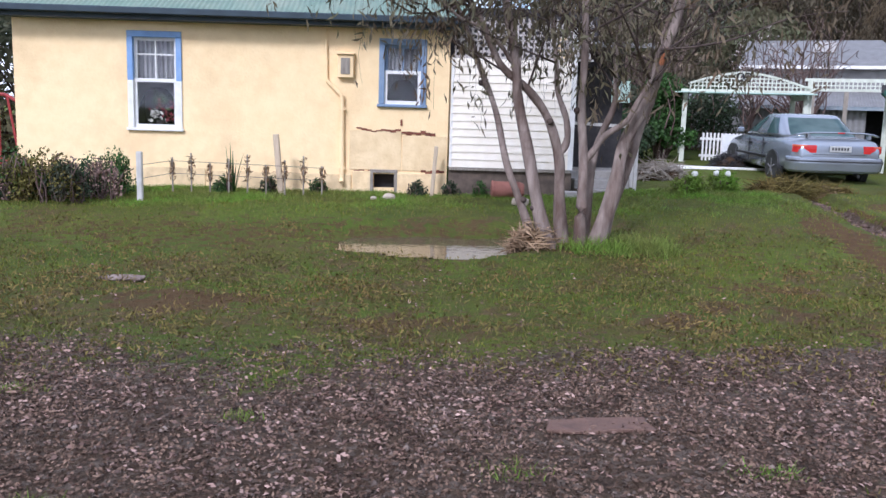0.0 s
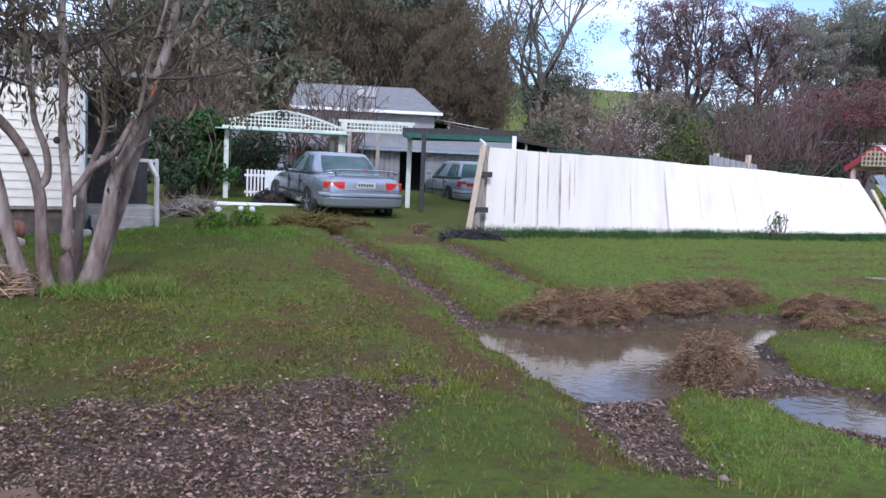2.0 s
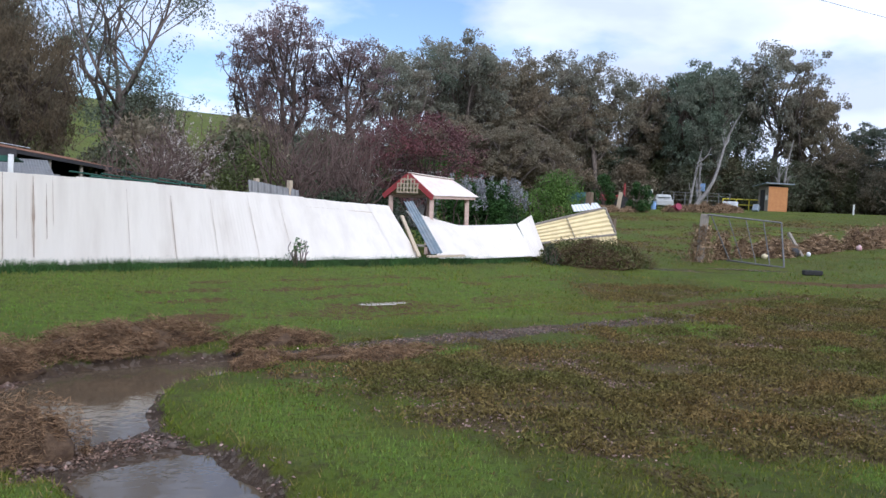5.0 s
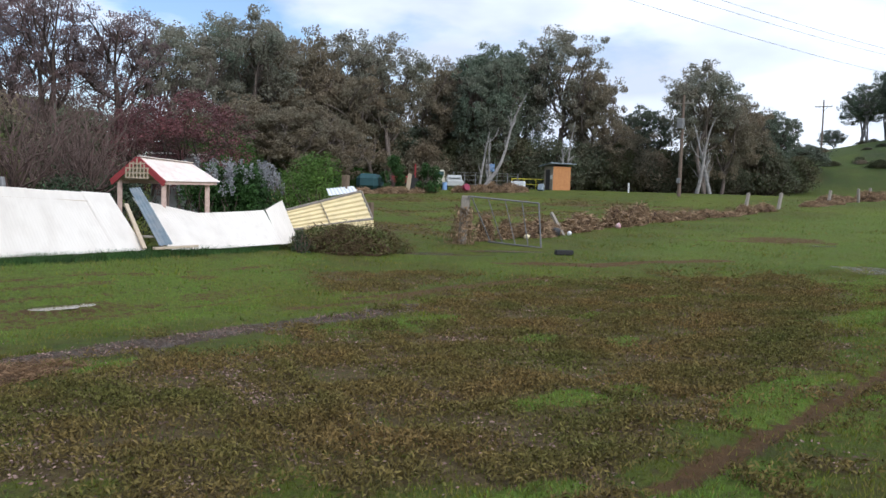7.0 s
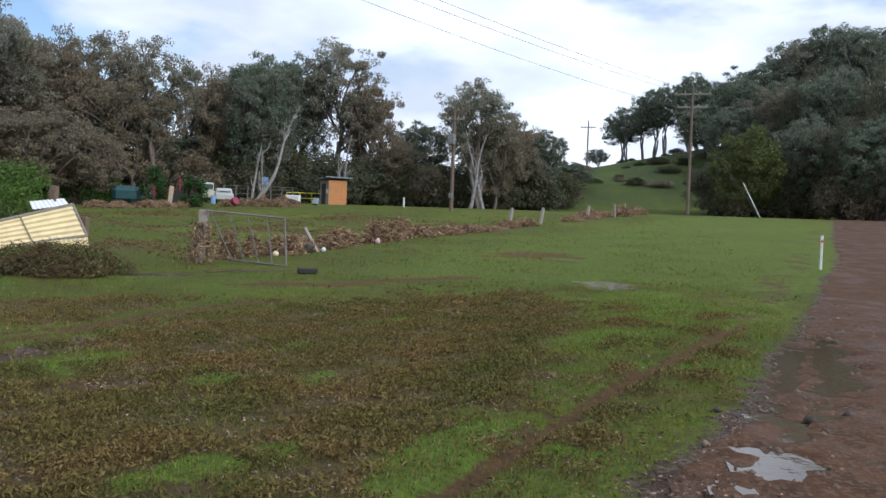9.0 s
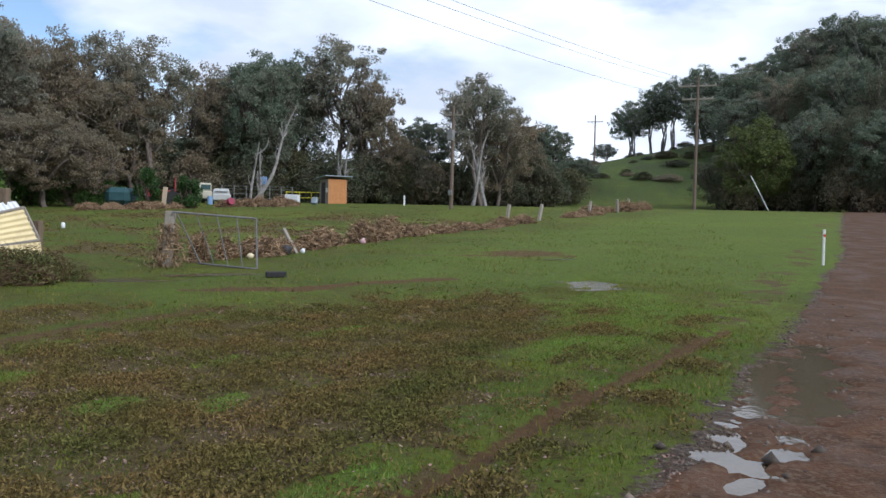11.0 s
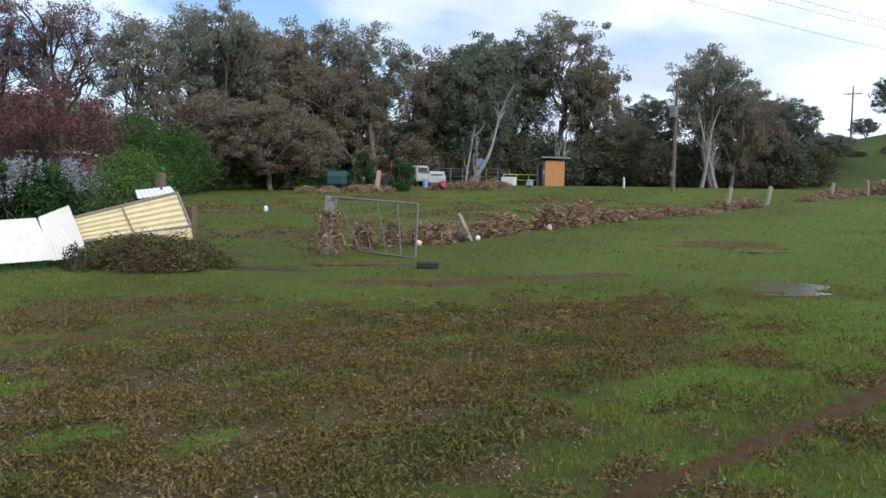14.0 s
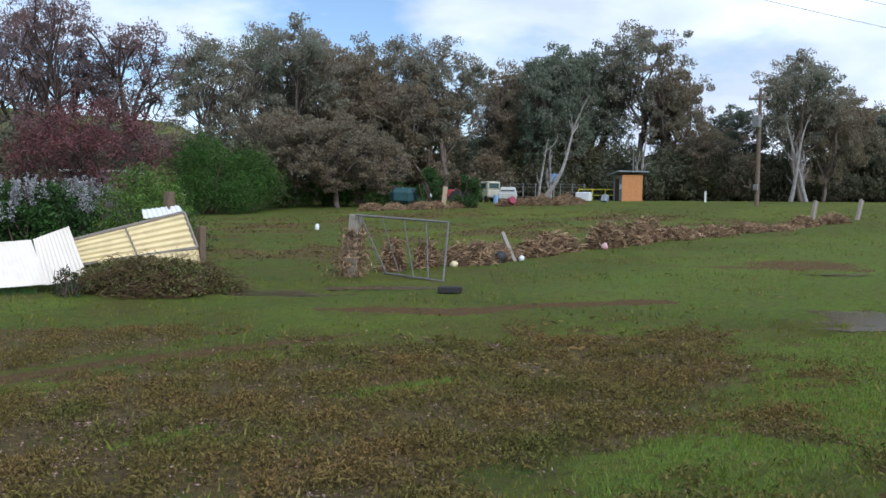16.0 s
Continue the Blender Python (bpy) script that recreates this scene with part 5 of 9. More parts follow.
    o.location = (x, y, gz(x, y) + r * 0.6 * (1 - sink))
    return tagged(o, label, name)


M["stone_pale"] = material("pale_stone", (0.50, 0.43, 0.34), (0.38, 0.31, 0.24), 0.85, 0, 9, 0.4, 30)
stone(-2.55, 14.35, 0.12, "pale rounded stone lying in the grass", M["stone_pale"])
stone(-4.40, 14.7, 0.10, "pale grey rubble lump below the house", M["stone_pale"])
stone(-4.62, 14.65, 0.05, "small pale rubble lump below the house", M["stone_pale"])
slab = thing("concrete_slab", pose(-1.75, WY - 0.3, gz(-1.75, WY - 0.3)), "short concrete block beside the annex base", "block")
bm = B()
box(bm, -0.15, -0.08, 0, 0.2, 0.08, 0.10, bevel=0.012)
part("block", bm, M["concrete"], slab)
fs = thing("flat_stone", pose(-6.6, 9.95, gz(-6.6, 9.95)), "flat pale piece of bark lying on the mud", "bark piece")
bm = B()
box(bm, -0.18, -0.08, 0, 0.18, 0.08, 0.03, bevel=0.012)
bmesh.ops.subdivide_edges(bm, edges=bm.edges[:], cuts=3, use_grid_fill=True)
for v in bm.verts:
    v.co += noise.noise_vector(v.co * 9) * 0.018
part("piece", bm, M["bark_pale"], fs)

# low wire fence with washed-up tufts
wf = thing("wire_fence", pose(0, 0, 0), "sagging wire fence hung with flood-washed tufts", "fence")
bm = B()
box(bm, -7.70, 13.83, 0.20, -7.625, 13.90, 0.98, bevel=0.012)
part("post", bm, M["lattice_white"], wf, "white painted post")
r = np.random.default_rng(11)
FY = 15.0
tx = [-7.55 + 0.27 * i for i in range(9)]
for i, x in enumerate(tx):
    n = 70
    h = 0.30 + 0.08 * math.sin(i * 2.1)
    c = np.stack([x + r.normal(size=n) * 0.022, FY + r.normal(size=n) * 0.022, 0.52 + r.uniform(0, h, n)], -1)
    mesh_part("tuft", leaves_mesh(c, r.normal(size=(n, 3)) * (0.35, 0.35, 1), 0.075, 0.018, r), M["turf_root"], wf)
    bm = B()
    rod(bm, (x, FY, 0.35), (x, FY, 0.55 + h), 0.012, 0.012, 6)
    part("stake", bm, M["timber_grey"], wf)
for z in (0.62, 0.80):
    bm = B()
    rod(bm, (-7.66, 14.0, z), (tx[0], FY, z), 0.004, 0.004, 5)
    rod(bm, (tx[0], FY, z), (tx[-1], FY, z - 0.05), 0.004, 0.004, 5)
    part("wire", bm, M["wire"], wf)


flax = thing("sword_plant", pose(-6.72, 15.15, gz(-6.72, 15.15)), "upright sword-leaved plant growing against the wall", "plant")
r = np.random.default_rng(12)
for i in range(11):
    a, q = r.uniform(0, math.tau), r.uniform(0.02, 0.20)
    h = r.uniform(0.35, 0.80) - q
    tip = Vector((q * math.cos(a), q * math.sin(a), h))
    side = Vector((-math.sin(a), math.cos(a), 0)) * 0.016
    root = Vector((0.03 * math.cos(a), 0.03 * math.sin(a), -0.03))
    mid = root.lerp(tip, 0.5) + Vector((0, 0, 0.06))
    part("leaf", grid_skin_flat([root, mid, tip], side), M["leaf_mid"], flax)


def leaning_post(x, y, top, lean, mat, label, w=0.07):
    t = thing("leaning_post", pose(x, y, gz(x, y) - 0.05, 0, lean, 0), label, "post", "old posts")
    bm = B()
    box(bm, -w / 2, -w / 2, 0, w / 2, w / 2, top, bevel=0.01)
    part("post", bm, mat, t)
    return t


leaning_post(-6.02, 15.25, 0.92, -5, M["timber_pale"], "pale timber post leaning against the cream wall", 0.085)
leaning_post(-3.78, 15.45, 0.80, 4, M["timber_pale"], "pale timber stake leaning beside the annex", 0.06)
rd = thing("wheel_frame", pose(-10.75, 16.6, 0.4), "red painted metal frame standing behind the cottage corner", "metal frame")
bm = B()
for k in range(14):
    a0, a1 = k / 14 * math.tau, (k + 1) / 14 * math.tau
    rod(bm, (0.5 * math.cos(a0), 0, 0.75 + 0.55 * math.sin(a0)), (0.5 * math.cos(a1), 0, 0.75 + 0.55 * math.sin(a1)), 0.03, 0.03, 6)
part("ring", bm, M["red_paint"], rd)
for x in (-0.35, 0.0, 0.35):
    part("bar", rod(B(), (x, 0, 0), (x * 0.4, 0, 1.3), 0.02, 0.02, 6), M["red_paint"], rd)

# a flat brown bark slab on the gravel, with small green tufts about
bs = thing("bark_slab", pose(-3.04, 6.54, gz(-3.04, 6.54) + 0.002, 2, 1, 8), "flat brown sheet of bark lying on the gravel", "bark piece")
bm = box(B(), -0.27, -0.085, 0, 0.27, 0.085, 0.022, bevel=0.006)
bmesh.ops.subdivide_edges(bm, edges=bm.edges[:], cuts=4, use_grid_fill=True)
for v in bm.verts:
    v.co += noise.noise_vector(v.co * 6) * Vector((0.05, 0.05, 0.012))
part("sheet", bm, material("brown_bark_sheet", (0.15, 0.085, 0.06), (0.10, 0.06, 0.045), 0.8, 0, 14, 0.5, 60), bs)

# ---- cars ----
def interp(x, pts):
    return float(np.interp(x, [p[0] for p in pts], [p[1] for p in pts]))


def power(v, k):
    return math.copysign(abs(v) ** k, v)


def grid_skin(rows, closed=False, caps=False):
    bm = B()
    vs = [[bm.verts.new(p) for p in r] for r in rows]
    for a, b in zip(vs, vs[1:]):
        n = len(a)
        for i in range(n if closed else n - 1):
            bm.faces.new((a[i], a[(i + 1) % n], b[(i + 1) % n], b[i]))
    if caps:
        bm.faces.new(vs[0][::-1])
        bm.faces.new(vs[-1])
    return bm


def car(m, paint, label, wagon=False):
    """A car facing +y with its rear bumper at y = 0."""
    t = thing("car", m, label, "car", "parked cars")
    if wagon:
        L, W, top_z = 4.2, 0.83, 1.40
        top = [(0, 0.74), (0.04, 0.88), (0.15, 0.93), (3.1, 0.91), (3.7, 0.80), (4.1, 0.64), (L, 0.46)]
        cab = dict(b=(0.10, 0.42), f=(3.15, 2.25), w=(0.75, 0.58), z=(0.88, 1.35))
        axles, corner = (0.80, 3.28), 5.0
    else:
        L, W, top_z = 4.9, 0.93, 1.43
        top = [(0, 0.72), (0.03, 0.88), (0.10, 0.96), (0.30, 0.985), (0.9, 1.0), (2.5, 0.99), (3.6, 0.96), (4.2, 0.87), (4.65, 0.72), (4.82, 0.62), (L, 0.46)]
        cab = dict(b=(0.66, 1.50), f=(3.70, 2.62), w=(0.82, 0.63), z=(0.95, 1.38))
        axles, corner = (1.08, 3.86), 4.5
    half = [(0, W * 0.80), (0.05, W * 0.86), (0.2, W * 0.93), (0.6, W * 0.975), (1.4, W), (L - 1.4, W * 0.99), (L - 0.6, W * 0.93), (L - 0.2, W * 0.80), (L, W * 0.62)]
    low = [(0, 0.36), (0.15, 0.26), (0.6, 0.20), (L - 0.5, 0.20), (L, 0.30)]
    ys = [0, 0.015, 0.03, 0.06, 0.10, 0.18, 0.3, 0.5, 0.8, 1.1, 1.5, 2.0, 2.5, 3.0, 3.4, L - 1.0, L - 0.7, L - 0.45, L - 0.25, L - 0.1, L - 0.03, L]
    rows = []
    for y in ys:
        z1, w, z0 = interp(y, top), interp(y, half), interp(y, low)
        zc, zh = (z1 + z0) / 2, (z1 - z0) / 2
        r = []
        for k in range(28):
            a = (k + 0.5) / 28 * math.tau
            c, s = math.cos(a), math.sin(a)
            x, z = w * power(c, 0.42), zc + zh * power(s, 0.42)
            x *= 1 - 0.06 * max(0, (z - 0.62) / 0.4) - 0.07 * max(0, (0.45 - z) / 0.25)
            r.append((x, y, z))
        rows.append(r)
    body = part("body", grid_skin(rows, True, True), paint, t, smooth=True)

    def shell(u, f, lift=0.0):
        """The cabin's skin: u in degrees round it (0 right, 90 front), f from belt to roof."""
        e = 2 / corner
        b = cab["b"][0] + (cab["b"][1] - cab["b"][0]) * f ** 0.9
        fr = cab["f"][0] + (cab["f"][1] - cab["f"][0]) * f ** 0.95
        w = cab["w"][0] + (cab["w"][1] - cab["w"][0]) * f ** 1.35
        z = cab["z"][0] + (cab["z"][1] - cab["z"][0]) * f
        c, s = power(math.cos(radians(u)), e), power(math.sin(radians(u)), e)
        p = Vector((w * c, (b + fr) / 2 + (fr - b) / 2 * s, z))
        return p + lift * Vector((c / w, s / 1.2, 0.35)).normalized()

    rows = [[shell(k * 5, f) for k in range(72)] for f in (0, 0.2, 0.4, 0.6, 0.8, 0.93, 1.0)]
    c0 = Vector((0, sum(p.y for p in rows[-1]) / 72, 0))
    for g, h in ((0.965, 0.40), (0.90, 0.68), (0.75, 0.86), (0.5, 0.96), (0.2, 1.0)):
        z = cab["z"][1] + (top_z - cab["z"][1]) * h
        rows.append([Vector((p.x * g, c0.y + (p.y - c0.y) * g, z)) for p in rows[6]])
    cabin = part("cabin", grid_skin(rows, True, True), paint, t, smooth=True)

    def pane(name, u0, u1, f0, f1, lean=0.0, lift=0.008):
        n = 12
        rr = [[shell(u0 + (u1 - u0) * i / n + lean * j / 5, f0 + (f1 - f0) * j / 5, lift) for i in range(n + 1)] for j in range(6)]
        return part(name, grid_skin(rr), M["car_glass"], t, smooth=True)

    pane("rear_window", 270 - 37, 270 + 37, 0.12 if wagon else 0.10, 0.92)
    pane("windscreen", 90 - 37, 90 + 37, 0.10, 0.92)
    for s in (0, 180):
        k = 1 if s == 0 else -1
        pane("side_window", s + k * 2.2, s + k * 27, 0.14, 0.90)
        pane("side_window", s - k * 2.2, s - k * (27 if wagon else 24), 0.14, 0.90)
        if wagon:
            pane("side_window", s - k * 29, s - k * 38, 0.16, 0.90)
    for s in (-1, 1):
        ym = cab["f"][0] - 0.62
        mir = box(B(), s * (W - 0.03), ym, 0.97, s * (W + 0.13), ym + 0.09, 1.09, bevel=0.03)
        part("mirror", mir, paint, t)
        for yy in ((1.0, 2.0) if wagon else (1.55, 2.45)):
            part("door_handle", box(B(), s * (W - 0.015), yy, 0.77, s * (W + 0.012), yy + 0.17, 0.80, bevel=0.006), M["trim_black"], t)
        for yy in ((1.25, 2.3) if wagon else (1.72, 2.62)):
            part("door_gap", box(B(), s * (W - 0.02), yy, 0.36, s * (W + 0.003), yy + 0.010, 0.90), M["trim_black"], t)
        part("side_strip", box(B(), s * (W - 0.02), axles[0] + 0.42, 0.50, s * (W + 0.012), axles[1] - 0.42, 0.545, bevel=0.008), M["trim_black"], t)

    # wheels
    for y in axles:
        for s in (-1, 1):
            x = s * (W - 0.02)
            part("wheel_arch", rod(B(), (s * (W - 0.12), y, 0.33), (s * (W + 0.004), y, 0.33), 0.365, 0.355, 32), M["trim_black"], t)
            prof = [(-0.19, 0.20), (-0.19, 0.28), (-0.165, 0.305), (-0.10, 0.31), (-0.03, 0.305), (0.012, 0.285), (0.02, 0.25), (0.012, 0.20)]
            rows = [[(x + s * o, y + q * math.cos(a), 0.31 + q * math.sin(a)) for o, q in prof] for a in [k / 30 * math.tau for k in range(31)]]
            w = part("wheel", grid_skin(rows), M["rubber"], t, smooth=True)
            part("rim", rod(B(), (x - s * 0.03, y, 0.31), (x + s * 0.004, y, 0.31), 0.205, 0.20, 28), M["trim_black"], w)
            hub = rod(B(), (x, y, 0.31), (x + s * 0.020, y, 0.31), 0.06, 0.045, 16)
            part("hub", hub, M["alloy"], w)
            for k in range(5):
                a = k * math.tau / 5 + 0.3
                part("spoke", beam(B(), (x + s * 0.010, y, 0.31), (x + s * 0.012, y + 0.195 * math.cos(a), 0.31 + 0.195 * math.sin(a)), 0.065, 0.016), M["alloy"], w)

    def wrap(name, mat, x0, x1, prof, parent=None, label=""):
        """A moulding swept round the tail from x0 to x1 (past the corners it runs forward)."""
        rows = []
        for i in range(25):
            u = x0 + (x1 - x0) * i / 24
            a = radians(270 + u)
            c, s_ = power(math.cos(a), 0.36), power(math.sin(a), 0.36)
            rows.append([(c * (W * 0.955 + o), 0.62 + s_ * (0.62 + o), z) for o, z in prof])
        return part(name, grid_skin(rows, True, True), mat, parent or t, label, smooth=False)

    bz = 0.54 if wagon else 0.57
    wrap("rear_bumper", paint, -84, 84, [(-0.05, bz + 0.03), (0.02, bz + 0.03), (0.045, bz), (0.055, bz - 0.09), (0.035, 0.34), (0.0, 0.30), (-0.05, 0.30)])
    wrap("bumper_strip", M["trim_black"], -80, 80, [(0.02, bz - 0.03), (0.060, bz - 0.04), (0.060, bz - 0.065), (0.02, bz - 0.075)])
    if wagon:
        for s in (-1, 1):
            wrap("tail_lamp", M["lamp_red"], s * 22, s * 62, [(-0.03, 0.82), (0.012, 0.82), (0.016, 0.66), (-0.03, 0.66)])
        wrap("lamp_band", M["lamp_red"], -21.5, 21.5, [(-0.03, 0.78), (0.010, 0.78), (0.012, 0.68), (-0.03, 0.68)], None, "red band between the tail lamps")
        part("number_plate", box(B(), 0.05, -0.03, 0.66, 0.45, -0.016, 0.78, bevel=0.004), M["plate"], t)
    else:
        for s in (-1, 1):
            wrap("tail_lamp", M["lamp_red"], s * 9, s * 66, [(-0.04, 0.83), (0.004, 0.83), (0.012, 0.76), (0.012, 0.685), (-0.04, 0.685)], None, "long red tail lamp")
            wrap("indicator", M["lamp_amber"], s * 24, s * 66.5, [(-0.03, 0.832), (0.009, 0.828), (0.016, 0.798), (-0.03, 0.792)], None, "amber strip over the tail lamp")
        plate = part("number_plate", box(B(), -0.21, -0.022, 0.705, 0.21, -0.006, 0.825, bevel=0.005), M["plate"], t, "pale number plate with dark marks")
        for i in range(6):
            x = -0.17 + i * 0.058
            part("plate_mark", box(B(), x, -0.026, 0.74, x + 0.036, -0.0225, 0.795), M["trim_black"], plate)
        wrap("boot_gap", M["trim_black"], -20, 20, [(-0.02, 0.660), (0.006, 0.660), (0.006, 0.650), (-0.02, 0.650)])
        rows = []
        for i in range(21):
            x = -0.80 + 1.60 * i / 20
            k = abs(x) / 0.80
            z, y = 1.08 - 0.06 * k ** 5, 0.03 + 0.16 * k ** 3
            rows.append([(x, y, z), (x, y + 0.02, z + 0.016), (x, y + 0.20, z + 0.004), (x, y + 0.20, z - 0.014), (x, y + 0.01, z - 0.020)])
        sp_ = part("spoiler", grid_skin(rows, True, True), paint, t, smooth=False)
        for x in (-0.62, 0.56):
            part("spoiler_leg", box(B(), x, 0.10, 0.96, x + 0.06, 0.22, 1.075, bevel=0.008), paint, sp_)
        part("brake_lamp", box(B(), -0.07, 0.028, 1.068, 0.07, 0.04, 1.09), M["lamp_red"], sp_)
    part("exhaust", rod(B(), (0.4, -0.02, 0.24), (0.4, 0.4, 0.28), 0.03, 0.03, 10), M["trim_black"], t)
    return t


CAR = (3.92, 18.42)
car(pose(CAR[0] - 0.02, CAR[1], gz(3.9, 19.5) - 0.09, 0.8, 0, -3) @ Matrix.Diagonal((0.96, 0.96, 0.95, 1)), M["silver_paint"], "silver sedan with a boot spoiler parked on the grass")
car(pose(9.30, 22.8, gz(7.9, 23) - 0.25, 0, 0, -10) @ Matrix.Diagonal((0.94, 0.94, 0.96, 1)), M["grey_paint"], "grey station wagon parked by the tin shed", True)

# ---- gazebo, pergola and sheds ----
gaz = thing("gazebo", pose(2.15, 22.5, 0, 0, 0, -16), "white lattice gazebo with a pale green roof", "gazebo")
gz0 = 0.55
for x, y in ((0, 0), (2.62, 0), (0, 2.2), (2.62, 2.2)):
    bm = B()
    box(bm, x - 0.055, y - 0.055, gz0, x + 0.055, y + 0.055, 2.30, bevel=0.008)
    part("post", bm, M["cream_white"], gaz)


def arch(x):
    return 2.40 + 0.30 * max(0.0, 1 - abs((x - 1.25) / 1.30) ** 1.6)


lattice(gaz, 0.10, 2.62, 2.30, 2.80, -0.075, 0.088, 0.026, M["cream_white"], arch)
bm = B()
xs = [0.05 + 2.6 * i / 24 for i in range(25)]
for a, b in zip(xs, xs[1:]):
    beam(bm, (a, -0.085, arch(a)), (b, -0.085, arch(b)), 0.03, 0.045)
beam(bm, (-0.1, -0.085, 2.28), (2.75, -0.085, 2.28), 0.04, 0.07)
part("pediment_rim", bm, M["cream_white"], gaz)
bm = B()
for k in range(16):
    a0, a1 = k / 16 * math.tau, (k + 1) / 16 * math.tau
    for cx in (1.17, 1.33):
        rod(bm, (cx + 0.07 * math.cos(a0), -0.10, 2.60 + 0.09 * math.sin(a0)), (cx + 0.07 * math.cos(a1), -0.10, 2.60 + 0.09 * math.sin(a1)), 0.014, 0.014, 5)
part("scroll", bm, M["trim_black"], gaz, "black wrought scroll")
bm = B()
box(bm, -0.25, -0.35, 2.225, 2.80, 2.5, 2.25)
for v in bm.verts:
    v.co.z += 0.06 * (v.co.y + 0.35) / 2.85
part("roof", bm, M["mint_roof"], gaz, "pale green roof sheet")
for x in (0.0, 2.62):
    bm = B()
    beam(bm, (x, -0.2, 2.17), (x, 2.4, 2.19), 0.05, 0.10)
    part("rafter", bm, M["cream_white"], gaz)

perg = thing("pergola", pose(4.70, 21.75, 0, 0, 0, -24), "white pergola with a lattice frieze", "pergola")
lattice(perg, 0.0, 1.62, 2.36, 2.58, 0.0, 0.088, 0.026, M["cream_white"])
for x in (0.02, 1.60):
    bm = B()
    box(bm, x - 0.055, 0.01, 0.55, x + 0.055, 0.12, 2.56, bevel=0.008)
    part("post", bm, M["cream_white"], perg)
bm = B()
beam(bm, (-0.1, 0.03, 2.57), (1.7, 0.03, 2.57), 0.05, 0.06)
beam(bm, (-0.1, 0.03, 2.35), (1.7, 0.03, 2.35), 0.05, 0.06)
part("beam", bm, M["cream_white"], perg)
bm = B()
for x in (0.1, 0.85):
    box(bm, x - 0.05, 2.2, 0.6, x + 0.05, 2.3, 2.4)
part("rear_post", bm, M["timber_grey"], perg, "grey rear posts")

shade = thing("shade_frame", pose(6.05, 20.15, 0, 0, 0, -30), "dark timber frame roofed with green shade cloth", "shade frame")
for x, mt in ((0.0, M["timber_dark"]), (2.05, M["white_paint"])):
    bm = B()
    box(bm, x - 0.05, -0.05, 0.45, x + 0.05, 0.05, 2.36, bevel=0.006)
    part("post", bm, mt, shade)
bm = B()
beam(bm, (-0.5, 0, 2.36), (2.15, 0, 2.40), 0.06, 0.16)
part("beam", bm, M["timber_dark"], shade)
bm = B()
box(bm, -0.5, 0.06, 2.30, 2.1, 3.0, 2.33)
for v in bm.verts:
    v.co.z += 0.05 * math.sin(v.co.x * 3)
part("shade_cloth", bm, M["green_cloth"], shade)
bm = B()
box(bm, -0.45, -0.035, 2.22, 2.1, -0.03, 2.33)
part("cloth_edge", bm, M["green_cloth"], shade)

picket = thing("picket_fence", pose(2.75, 22.9, 0, 0, 0, -14), "white picket fence with a solid white panel", "fence")
for i in range(13):
    bm = B()
    x = i * 0.085
    box(bm, x, 0, 0.62, x + 0.045, 0.02, 1.32, bevel=0.004)
    part("picket", bm, M["white_paint"], picket)
bm = B()
box(bm, -0.05, 0.021, 1.15, 1.15, 0.05, 1.21)
box(bm, -0.05, 0.021, 0.75, 1.15, 0.05, 0.81)
part("rail", bm, M["white_paint"], picket)
bm = B()
box(bm, 0.45, -0.05, 0.60, 1.40, -0.015, 1.30, bevel=0.008)
part("panel", bm, M["white_gloss"], picket)
plank = thing("plank", pose(1.55, 21.2, gz(1.6, 21.2), 0, 0, -12), "white painted plank lying on the grass", "plank", "loose planks")
part("board", box(B(), 0, 0, 0, 2.4, 0.16, 0.045, bevel=0.006), M["white_paint"], plank)
copy_thing(plank, pose(1.45, 20.95, gz(1.6, 20.95), 0, 2, -5))

shed = thing("tin_shed", pose(5.55, 27.6, 0, 0, 0, -25), "low galvanised iron shed with open doorway", "shed")
SL = 6.6
i = 0
x = -2.2
while x < SL:
    w = 0.76
    if not (3.05 < x < 3.9):
        ob = mesh_part("wall_sheet", flat_sheet((x, 0, 0.5), (x + w, 0, 0.5), (x, 0, 2.15), (x + w, 0, 2.15), w, 0.15, 0.02), M["galv"], shed)
    x += w + 0.003
# near-black sheet behind the doorway, in place of the shed's inner shade
bm = B()
box(bm, -2.2, 1.2, 0.5, SL, 1.25, 2.1)
part("inside_shade", bm, M["shade_dark"], shed)
mesh_part("roof", flat_sheet((-2.4, -0.35, 2.10), (SL + 0.2, -0.35, 2.10), (-2.4, 3.2, 2.62), (SL + 0.2, 3.2, 2.62), SL + 2.6, 0.076, 0.02), M["galv"], shed)
bm = B()
beam(bm, (-0.8, -0.33, 2.05), (SL + 0.2, -0.33, 2.05), 0.03, 0.10)
part("fascia", bm, M["galv_blue"], shed)
tank = thing("bin", pose(6.9, 26.0, gz(6.9, 26.0)), "dark plastic bin standing before the tin shed", "bin")
part("body", box(B(), -0.25, -0.25, 0, 0.25, 0.25, 0.85, bevel=0.03), M["trim_black"], tank)
part("lid", box(B(), -0.28, -0.28, 0.852, 0.28, 0.28, 0.92, bevel=0.02), M["trim_black"], tank)

barn = thing("big_shed", pose(10.9, 28.9, 0, 0, 0, 155), "larger grey iron shed with a rusted roof patch", "shed")
BW, BD = 4.9, 5.0
mesh_part("roof", flat_sheet((BW, 0.3, 3.40), (-0.2, 0.3, 3.40), (BW, -BD / 2, 4.42), (-0.2 + 0.9, -BD / 2, 4.42), 6.2, 0.076, 0.02), M["galv"], barn)
mesh_part("roof", flat_sheet((-0.2, -BD - 0.3, 3.40), (BW, -BD - 0.3, 3.40), (-0.2 + 0.9, -BD / 2, 4.42), (BW, -BD / 2, 4.42), 6.2, 0.076, 0.02), M["galv"], barn)
